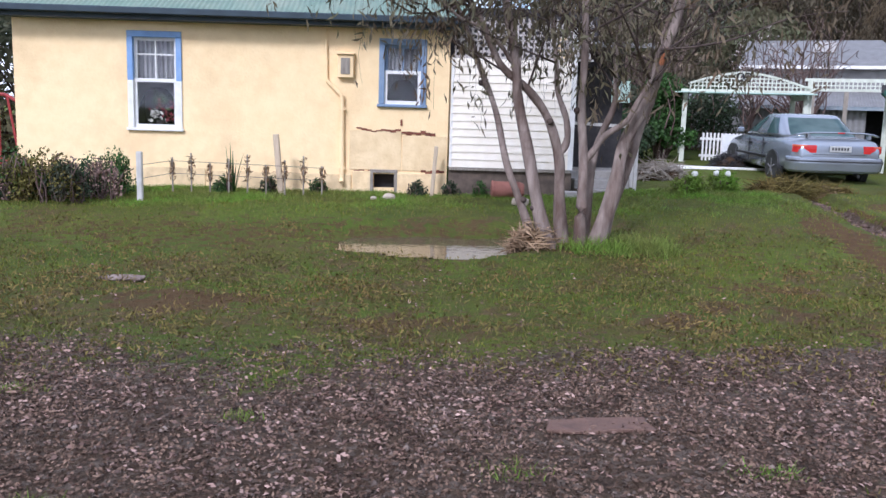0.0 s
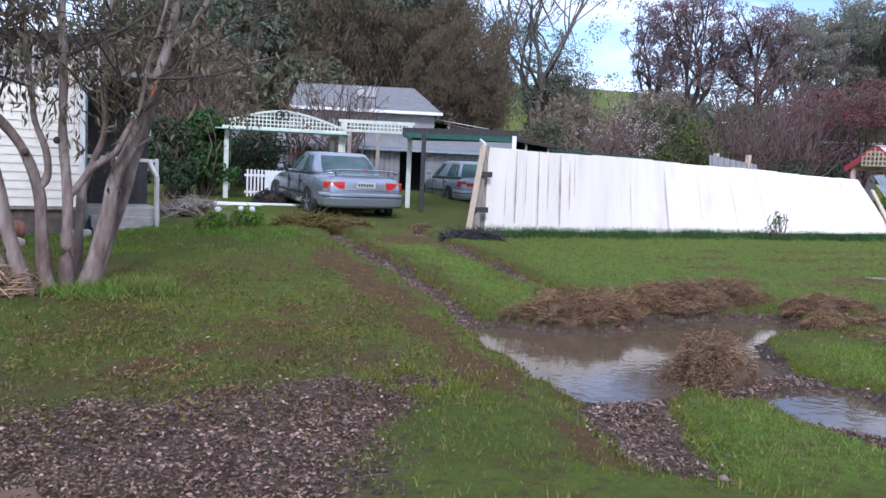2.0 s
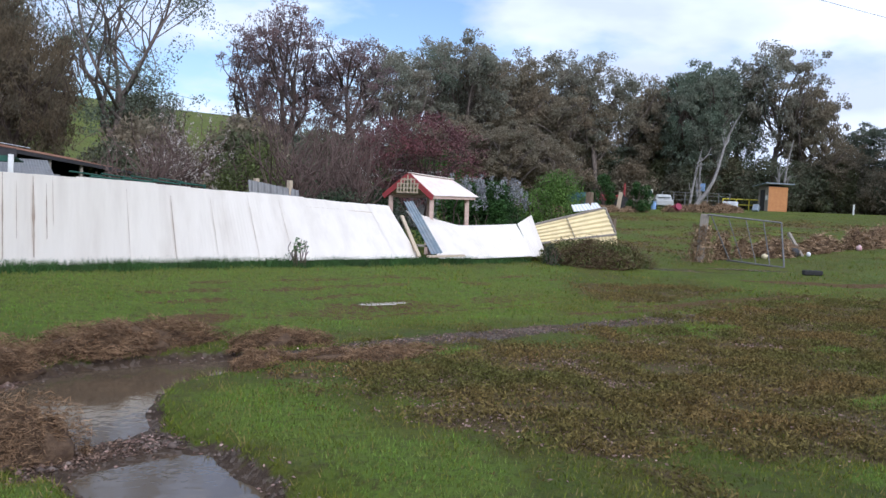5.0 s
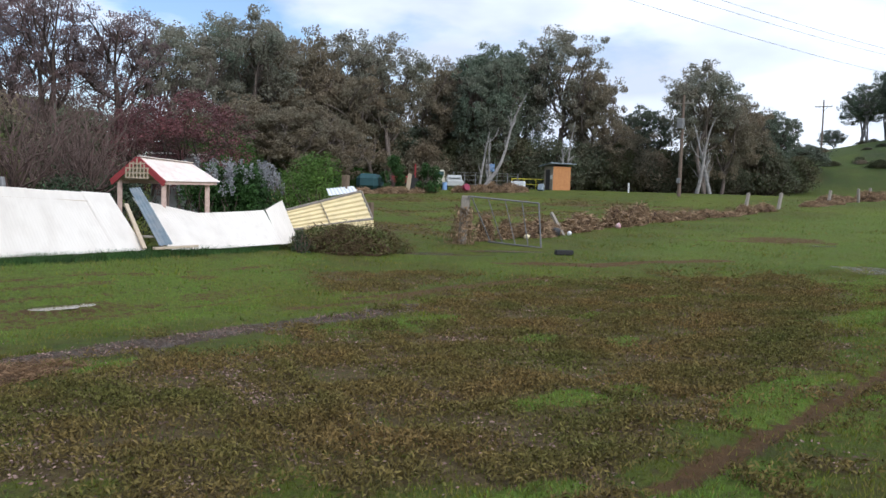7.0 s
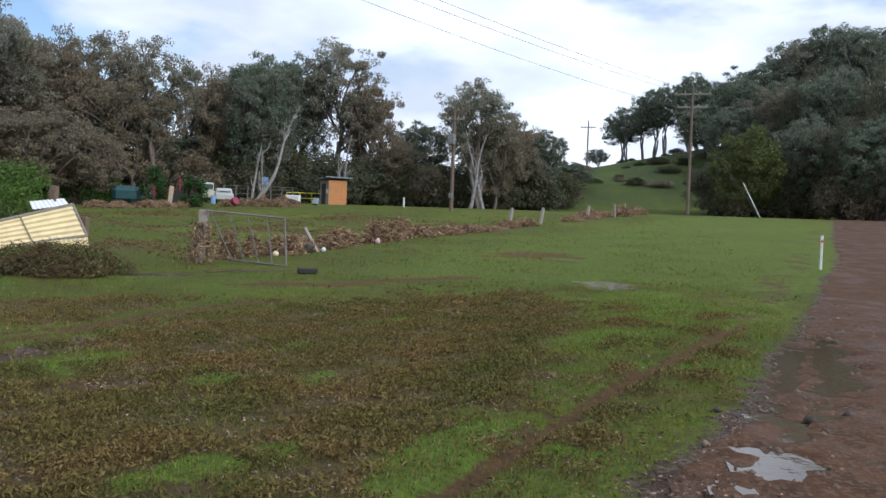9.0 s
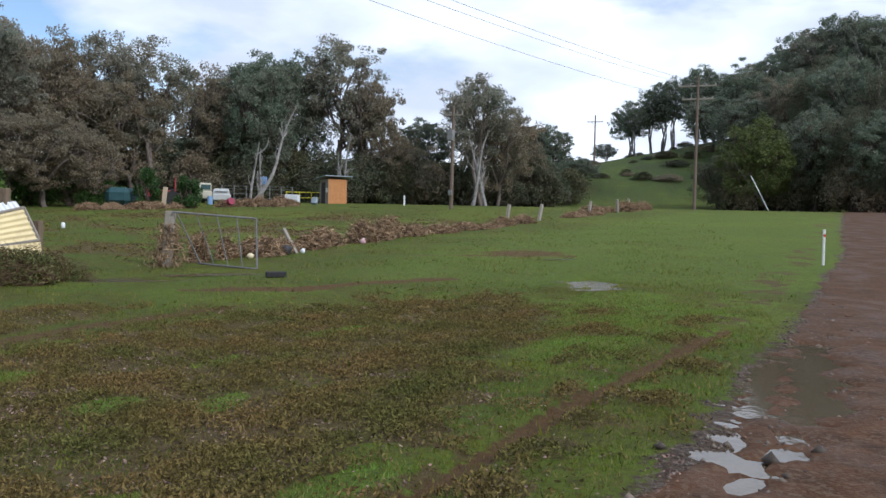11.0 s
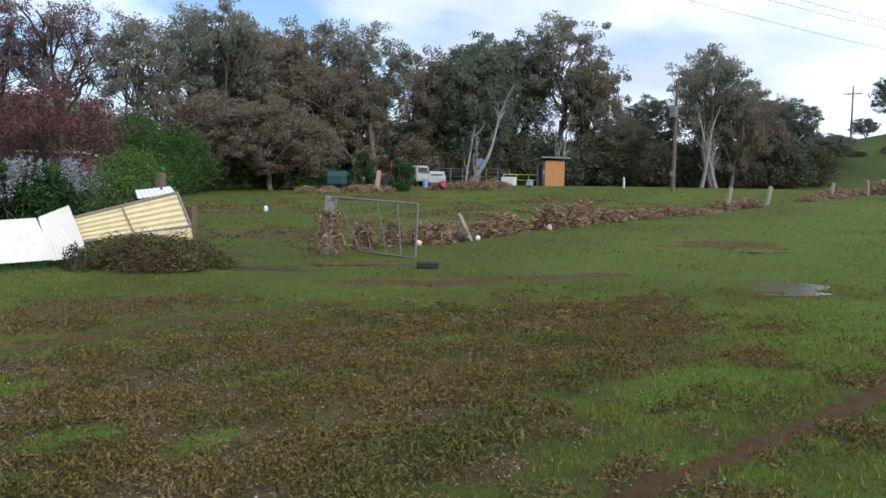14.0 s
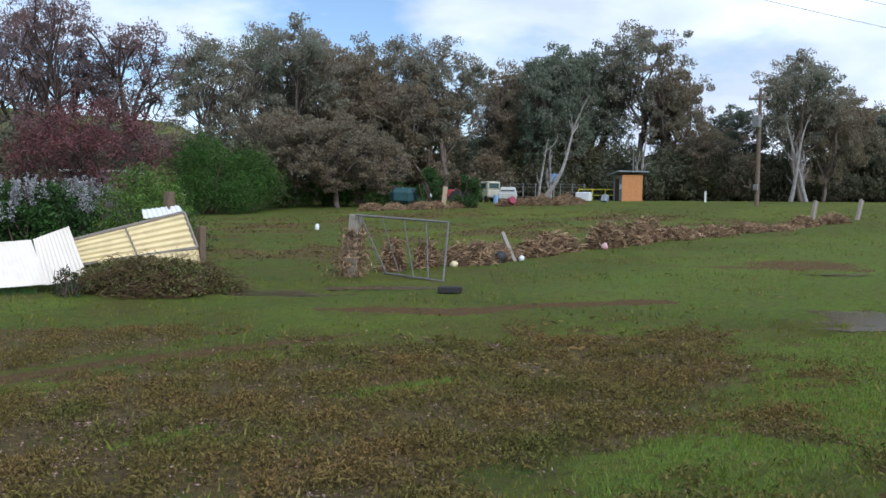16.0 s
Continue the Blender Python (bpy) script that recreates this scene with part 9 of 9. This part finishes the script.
            c = tw[idx] + (tw[idx + 1] - tw[idx]) * (f * 8 - idx)[:, None] + rnd.normal(size=(n, 3)) * 0.045
            lc.append(c)
            ax = rnd.normal(size=(n, 3)) * 0.55
            ax[:, 2] -= 1.0
            la.append(ax)
mesh_part("branchwork", tube_mesh(paths, 5), M["bark_dark"], gum)
lc, la = np.concatenate(lc), np.concatenate(la)
mesh_part("foliage", leaves_mesh(lc, la, 0.135, 0.027, rnd, 0.35), M["leaf_gum"], gum)
for k in range(9):
    s = tops[k % 7][rnd.integers(3, 26)]
    a = rnd.uniform(0, math.tau)
    bm = B()
    bmesh.ops.create_icosphere(bm, subdivisions=2, radius=0.038, matrix=Matrix.Translation(tuple(s + np.array((0.055 * math.cos(a), 0.055 * math.sin(a), 0)))))
    part("knot", bm, M["bark_dark"], gum, "dark knot on the stem", smooth=True)
part("torn_limb", rod(B(), tops[4][22], tops[4][22] + np.array((0.10, -0.05, 0.22)), 0.05, 0.02, 8), material("raw_wood", (0.45, 0.17, 0.07), (0.30, 0.11, 0.05), 0.8), gum, "raw orange torn branch stub")
heap("washed_reeds", -2.75, 11.65, 0.24, 0.18, 0.24, 380, "dead reeds washed against the foot of the gum", "plant stalks", M["soil"], M["reed_dead"], 20, 62, 0.34, 0.022)

# ---- grass, weeds, litter and gravel ----
def scatter(rnd, n, x0, x1, y0, y1, keep, eye=(3.0, 1.0), fall=9.0):
    """n places in a field, denser towards the road side, kept with the chance keep(x, y)."""
    x, y = rnd.uniform(x0, x1, n), rnd.uniform(y0, y1, n)
    p = keep(x, y)
    ok = rnd.random(n) < p
    return x[ok], y[ok]


def blades(rnd, x, y, h, w, lean=0.5):
    """Single bent blades as narrow triangles folded once."""
    n = len(x)
    z = land(x, y)
    a = rnd.uniform(0, math.tau, n)
    hh = h * rnd.uniform(0.5, 1.3, n)
    ww = w * rnd.uniform(0.6, 1.3, n)
    b = rnd.uniform(0, math.tau, n)
    l = hh * lean * rnd.uniform(0.1, 1.0, n)
    v = np.empty((n, 3, 3))
    base = np.stack([x, y, z - 0.01], -1)
    s = np.stack([np.cos(a) * ww / 2, np.sin(a) * ww / 2, np.zeros(n)], -1)
    v[:, 0], v[:, 1] = base - s, base + s
    v[:, 2] = base + np.stack([np.cos(b) * l, np.sin(b) * l, hh], -1)
    return mesh_from(v.reshape(-1, 3), np.arange(n * 3).reshape(n, 3))


def wet(x, y, wide=1.30):
    return smooth(wide, wide - 0.16, sample(POOL_D, x, y))


def covered(x, y):
    return sample(GRAVEL, x, y), sample(SOIL, x, y), sample(LITTER, x, y)


def on_grass(x, y):
    g, s, l = covered(x, y)
    return np.clip(1 - 1.15 * g, 0, 1) * np.clip(1 - 0.8 * s, 0.05, 1) * np.clip(1 - 0.68 * l, 0.2, 1) * (1 - wet(x, y)) * np.clip(0.55 + 0.5 * wob(x, y, 1.2, 3) + 0.35 * wob(x, y, 0.4, 9) + 0.3 * wob(x, y, 4.5, 6), 0.06, 1) * (sample(ROAD_D, x, y) > ROAD_HALF + 0.15)


def on_litter(x, y):
    g, s, l = covered(x, y)
    return np.clip(l * 1.1, 0, 1) * np.clip(1 - 1.1 * s, 0, 1) * (1 - wet(x, y)) * (sample(ROAD_D, x, y) > ROAD_HALF)


def on_gravel(x, y):
    g, s, l = covered(x, y)
    return np.clip(g, 0, 1) ** 1.5 * (1 - 0.9 * wet(x, y))


def near_weight(x, y):
    return smooth(20, 5, along(x, y, [(-4.0, 2.3), (9.6, -1.3)])) * 0.92 + 0.08


rg = np.random.default_rng(101)
gx1, gy1 = scatter(rg, 1100000, -10, 34, -2.5, 16, lambda x, y: on_grass(x, y) * near_weight(x, y))
lawn = mesh_part("grass", blades(rg, gx1, gy1, 0.045, 0.011, 0.9), M["grass_blade"])
tagged(lawn, "short patchy wet green grass", "grass", kind="stuff")
def bank(x, y):
    g, _, _ = covered(x, y)
    return smooth(0.05, 0.25, g) * smooth(0.62, 0.40, g) * (1 - wet(x, y, 1.3)) * smooth(-1.5, -0.5, x + 0.5 * (y - 6))
gxb, gyb = scatter(rg, 260000, -0.5, 8, 4.5, 17, lambda x, y: bank(x, y) * np.clip(0.7 + 0.6 * wob(x, y, 0.5, 8), 0, 1))
edge_grass = mesh_part("bank_grass", blades(rg, gxb, gyb, 0.065, 0.010, 1.1), M["grass_blade"])
tagged(edge_grass, "thicker grass hanging over the edges of the ruts and puddles", "grass", kind="stuff")
gx2, gy2 = scatter(rg, 90000, -10.5, 1.5, 13.2, 16.0, lambda x, y: np.clip(0.45 + 0.9 * wob(x, y, 0.9), 0, 1) * (y < 15.68 + 5 * (x > -1.6)) * smooth(13.2, 14.0, y + 0.3 * wob(x, y, 1.5)))
long_grass = mesh_part("long_grass", blades(rg, gx2, gy2, 0.062, 0.012, 2.2), M["grass_long"])
tagged(long_grass, "longer bright green grass along the foot of the house", "grass", kind="stuff")


def fence_foot(x, y):
    yl = 15.13 - 0.041 * (x - 4.72)
    return smooth(0.55, 0.05, np.abs(y - (yl - 0.28))) * np.clip(0.7 + 0.6 * wob(x, y, 0.6), 0, 1)


gx3, gy3 = scatter(rg, 45000, 4.6, 19, 13.9, 15.2, fence_foot)
foot = mesh_part("long_grass", blades(rg, gx3, gy3, 0.15, 0.012, 1.2), M["leaf_mid"])
tagged(foot, "dark tufted grass along the foot of the fence", "grass", kind="stuff")
gx4, gy4 = scatter(rg, 3600, -2.7, -1.1, 11.1, 12.3, lambda x, y: smooth(1.1, 0.6, np.hypot((x + 1.75) / 0.75, (y - 11.6) / 0.4)))
tuft = mesh_part("long_grass", blades(rg, gx4, gy4, 0.15, 0.013, 1.5), M["grass_long"])
tagged(tuft, "green tuft of grass round the foot of the gum", "grass", kind="stuff")

gxl, gyl = scatter(rg, 620000, 0.4, 25, -1.8, 14.2, lambda x, y: smooth(0.2, 0.8, sample(LUSH, x, y)) * np.clip(1 - 1.2 * covered(x, y)[1], 0, 1) * (1 - wet(x, y)) * (sample(ROAD_D, x, y) > ROAD_HALF + 0.3) * np.clip(1 - covered(x, y)[0], 0, 1) * near_weight(x, y) * np.clip(0.7 + 0.5 * wob(x, y, 0.35, 16), 0.1, 1))
lush = mesh_part("lush_grass", blades(rg, gxl, gyl, 0.044, 0.010, 1.1), M["grass_long"])
tagged(lush, "lush bright green grass tufts among the weeds", "grass", kind="stuff")
gx6, gy6 = scatter(rg, 5000, 23.3, 26.5, -0.2, 1.8, lambda x, y: smooth(1.35, 1.0, sample(POOL_D, x, y)) * smooth(0.0, 0.5, wob(x, y, 0.22, 91) + 0.6 * wob(x, y, 0.5, 92)))
reeds = mesh_part("grass", blades(rg, gx6, gy6, 0.10, 0.014, 1.0), M["grass_blade"])
tagged(reeds, "green grass standing in the shallow puddle", "grass", kind="stuff")


def weed_clump(x, y):
    return np.clip(0.5 + 0.75 * wob(x, y, 0.42, 11) + 0.45 * wob(x, y, 0.95, 12), 0.04, 1)


wx, wy = scatter(rg, 1300000, 3.5, 25, -1.5, 12.5, lambda x, y: on_litter(x, y) * near_weight(x, y) * weed_clump(x, y))
wx2, wy2 = scatter(rg, 170000, -9, 3.5, 5.5, 12.5, lambda x, y: on_litter(x, y) * near_weight(x, y) * weed_clump(x, y))
wx, wy = np.concatenate([wx, wx2]), np.concatenate([wy, wy2])
wz = land(wx, wy)
wl_ = leaves_mesh(np.stack([wx, wy, wz + rg.uniform(0.005, 0.03, len(wx)) + rg.uniform(0, 0.075, len(wx)) * weed_clump(wx, wy)], -1), rg.normal(size=(len(wx), 3)) * (1, 1, 1.1), 0.050, 0.013, rg, 0.5)
weeds = mesh_part("flattened_weeds", wl_, M["weed"])
tagged(weeds, "flattened brown and green weeds left by the flood", "weeds", kind="stuff")

PALE_BAND = [(5.4, 6.6), (7.0, 6.6), (9.0, 6.2), (12.0, 5.9), (15.0, 5.6)]
lx, ly = scatter(rg, 620000, -9, 26, -0.5, 11, lambda x, y: np.maximum.reduce([0.55 * on_gravel(x, y), np.where(x > 3, 0.22, 0.07) * on_litter(x, y), 0.60 * on_litter(x, y) * smooth(1.7, 0.4, along(x, y, PALE_BAND) + 0.4 * wob(x, y, 0.9, 18))]) * near_weight(x, y) * np.clip(0.5 + 0.8 * wob(x, y, 0.8), 0.05, 1))
lz = land(lx, ly)
lit = mesh_part("leaf_litter", leaves_mesh(np.stack([lx, ly, lz + rg.uniform(0.004, 0.02, len(lx))], -1), rg.normal(size=(len(lx), 3)) * (1, 1, 0.25), 0.036, 0.017, rg, 0.3), M["litter"])
tagged(lit, "pale dead leaves and twigs strewn on the mud", "leaf litter", kind="stuff")


M["flake"] = material("brown_leaf_flakes", (0.205, 0.136, 0.098), (0.075, 0.048, 0.034), 0.85, 0, 4, island=0.65, spec=0.12)
kx, ky = scatter(rg, 330000, -9, 3.0, 1.5, 9.5, lambda x, y: on_gravel(x, y) * np.clip(0.75 + 0.5 * wob(x, y, 0.6, 4), 0.15, 1) * (sample(ROAD_D, x, y) > ROAD_HALF))
kz = land(kx, ky)
flakes = mesh_part("leaf_litter", leaves_mesh(np.stack([kx, ky, kz + rg.uniform(0.003, 0.022, len(kx))], -1), rg.normal(size=(len(kx), 3)) * (1, 1, 0.35), 0.024, 0.012, rg, 0.4), M["flake"])
tagged(flakes, "brown bark flakes and dead leaves washed over the gravel", "leaf litter", kind="stuff")
for i, (x, y, s) in enumerate(((-3.55, 5.95, 0.09), (-2.35, 6.0, 0.08), (-4.9, 6.6, 0.06), (-1.2, 6.6, 0.10), (-6.2, 7.0, 0.07), (-2.9, 5.2, 0.07), (-5.5, 5.6, 0.06))):
    sx, sy = rg.normal(size=110) * s + x, rg.normal(size=110) * s * 0.6 + y
    sprig = mesh_part("grass_sprig", blades(rg, sx, sy, 0.045, 0.010, 1.3), M["grass_long"])
    tagged(sprig, "small bright green sprig growing in the gravel", "grass", "green sprigs", kind="stuff")


def pebbles(rnd, x, y, r):
    """Small uneven stones, eight faces each."""
    n = len(x)
    z = land(x, y)
    rr = r * np.exp(rnd.normal(size=n) * 0.45)
    base = np.array([(1, 0, 0), (0, 1, 0), (-1, 0, 0), (0, -1, 0), (0, 0, 0.75), (0, 0, -0.6)], float)
    a = rnd.uniform(0, math.tau, n)
    ca, sa = np.cos(a), np.sin(a)
    v = base[None] * rnd.uniform(0.6, 1.25, (n, 6, 1)) * rr[:, None, None]
    vx = v[..., 0] * ca[:, None] - v[..., 1] * sa[:, None]
    vy = v[..., 0] * sa[:, None] + v[..., 1] * ca[:, None]
    v = np.stack([vx + x[:, None], vy + y[:, None], v[..., 2] + (z + rr * 0.25)[:, None]], -1)
    f = np.array([(0, 1, 4), (1, 2, 4), (2, 3, 4), (3, 0, 4), (1, 0, 5), (2, 1, 5), (3, 2, 5), (0, 3, 5)])
    return mesh_from(v.reshape(-1, 3), (f[None] + (np.arange(n) * 6)[:, None, None]).reshape(-1, 3))


px, py = scatter(rg, 170000, -9, 24, -4, 13, lambda x, y: on_gravel(x, y) * near_weight(x, y) * np.where(sample(ROAD_D, x, y) < ROAD_HALF - 0.2, 0.4, 0.55))
peb = mesh_part("gravel", pebbles(rg, px, py, 0.0075), M["pebble"])
tagged(peb, "small grey and brown gravel stones in the mud", "gravel", kind="stuff")
bx, by = scatter(rg, 5200, 0.0, 5.0, 5.0, 10.2, lambda x, y: on_gravel(x, y) * 0.45)
cob = mesh_part("gravel", pebbles(rg, bx, by, 0.017), M["pebble"])
tagged(cob, "larger loose stones round the puddles", "gravel", kind="stuff")

qx, qy = scatter(rg, 60000, 5.0, 22, -4.6, 0.9, lambda x, y: smooth(0.75, 0.25, np.abs(sample(ROAD_D, x, y) - 2.15)) * np.clip(0.45 + 0.7 * wob(x, y, 0.7, 5), 0.03, 1) * (1 - 0.5 * wet(x, y, 0.8)))
M["verge_stone"] = material("dark_wet_stone", (0.160, 0.122, 0.090), (0.080, 0.060, 0.045), 0.65, 0, 6, island=0.55, spec=0.3)
edge_ = mesh_part("gravel", pebbles(rg, qx, qy, 0.011), M["verge_stone"])
tagged(edge_, "loose wet stones along the road edge", "gravel", kind="stuff")

vx_, vy_ = scatter(rg, 900, 8.2, 17, -3.0, 0.1, lambda x, y: smooth(0.5, 0.8, sample(POOL_D, x, y)) * smooth(1.7, 1.2, sample(POOL_D, x, y)) * np.clip(0.3 + 0.8 * wob(x, y, 0.5, 27), 0.03, 1))
wet_stones = mesh_part("gravel", pebbles(rg, vx_, vy_, 0.030), M["verge_stone"])
tagged(wet_stones, "dark wet stones standing in the road puddle", "gravel", kind="stuff")
sx_, sy_ = scatter(rg, 16000, 4, 24, -6.5, 0.5, lambda x, y: smooth(2.7, 2.4, sample(ROAD_D, x, y)) * np.clip(0.3 + 0.8 * wob(x, y, 0.9, 17), 0.02, 1) * (1 - wet(x, y, 1.1)))
M["road_stone"] = material("red_brown_stone", (0.19, 0.105, 0.065), (0.10, 0.06, 0.042), 0.8, 0, 5, island=0.5, spec=0.2)
loose = mesh_part("gravel", pebbles(rg, sx_, sy_, 0.012), M["road_stone"])
tagged(loose, "reddish loose stones scattered on the dirt road", "gravel", kind="stuff")

ux, uy = scatter(rg, 110000, 0.8, 5.0, 8.5, 17.2, lambda x, y: np.maximum(smooth(0.21, 0.06, along(x, y, RUT_L)), smooth(0.19, 0.05, along(x, y, RUT_R))) * np.clip(0.5 + 0.7 * wob(x, y, 0.6, 3), 0.05, 1) * (1 - wet(x, y, 1.1)))
M["rut_stone"] = material("pinkish_stone", (0.185, 0.125, 0.098), (0.085, 0.055, 0.042), 0.75, 0, 6, island=0.5, spec=0.2)
rut_gravel = mesh_part("gravel", pebbles(rg, ux, uy, 0.0125), M["rut_stone"])
tagged(rut_gravel, "pinkish gravel lying along the wheel ruts", "gravel", kind="stuff")

# coarse tussocks over the paddock
fx, fy = scatter(rg, 150000, 11, 75, -4, 34, lambda x, y: np.clip(0.25 + 0.9 * wob(x, y, 1.6, 2), 0, 1) * (1 - wet(x, y, 1.6)) * np.clip(1 - 1.3 * covered(x, y)[1] - 0.6 * covered(x, y)[2], 0, 1) * (sample(ROAD_D, x, y) > ROAD_HALF + 0.2) * smooth(80, 18, x))
tus = mesh_part("tussock_grass", blades(rg, fx, fy, 0.085, 0.030, 1.2), M["grass_blade"])
tagged(tus, "coarse tussocks of paddock grass", "grass", kind="stuff")
dx_, dy_ = scatter(rg, 60000, 18, 70, 2, 36, lambda x, y: np.maximum(0.25 * np.clip(wob(x, y, 2.4, 6) * 1.2 - 0.3, 0, 1), covered(x, y)[2]) * (1 - wet(x, y, 1.8)))
dead = mesh_part("dead_stems", leaves_mesh(np.stack([dx_, dy_, land(dx_, dy_) + 0.03], -1), rg.normal(size=(len(dx_), 3)) * (1, 1, 0.4), 0.16, 0.035, rg, 0.3), M["weed"])
tagged(dead, "flattened dead stems strewn over the paddock", "dead stems", kind="stuff")

# plants in the bed beside the house
rb = np.random.default_rng(200)
for i in range(24):
    x, y = -11.2 + 3.3 * rb.random(), 13.2 + 1.5 * rb.random()
    kind = ("leaf_mid", "leaf_dark", "weed", "leaf_mid", "leaf_bush")[i % 5]
    shrub("garden_plant", x, y, rb.uniform(0.28, 0.48), rb.uniform(0.36, 0.66), 900, 0.05, 0.026, kind, "low leafy garden plant beside the house", "plant", "garden bed plants", seed=90 + i, clumps=12)
for i in range(6):
    twig = shrub("dead_plant", -10.6 + 0.5 * i, 13.5 + 0.15 * (i % 3), 0.3, 0.62, 260, 0.05, 0.03, "litter", "withered plant with pale dead heads", "plant", "garden bed plants", seed=150 + i, clumps=9)
for i, (x, y) in enumerate(((-6.85, 15.1), (-6.2, 15.35), (-5.5, 15.4), (-3.5, 15.4), (-3.05, 15.5), (-4.0, 15.5))):
    shrub("weed_clump", x, y, 0.17, 0.2, 300, 0.07, 0.025, ("leaf_mid", "leaf_dark")[i % 2], "small weed growing against the wall", "weed", "weeds by the wall", seed=110 + i)
shrub("white_flowers", 0.75, 15.7, 0.35, 0.30, 900, 0.12, 0.02, "grass_long", "clump of strappy leaves with white flowers", "plant", seed=120)
shrub("white_flowers", 0.15, 15.4, 0.35, 0.25, 900, 0.12, 0.02, "grass_long", "clump of strappy leaves with white flowers", "plant", seed=121)
for x, y in ((0.78, 15.55), (0.62, 15.62), (0.2, 15.35)):
    f_ = lump("white_bloom", x, y, 0.045, M["white_paint"], "white flower head among strappy leaves", "flower", 1.0)
    f_.location.z = gz(x, y) + 0.30
shrub("weed_clump", 11.2, 14.45, 0.28, 0.60, 170, 0.06, 0.026, "leaf_mid", "leafy weed growing before the fence", "weed", "weeds by the fence", seed=130)
shrub("weed_clump", 19.3, 13.55, 0.30, 0.55, 500, 0.06, 0.03, "leaf_dark", "leafy weed growing before the fallen fence", "weed", "weeds by the fence", seed=131)
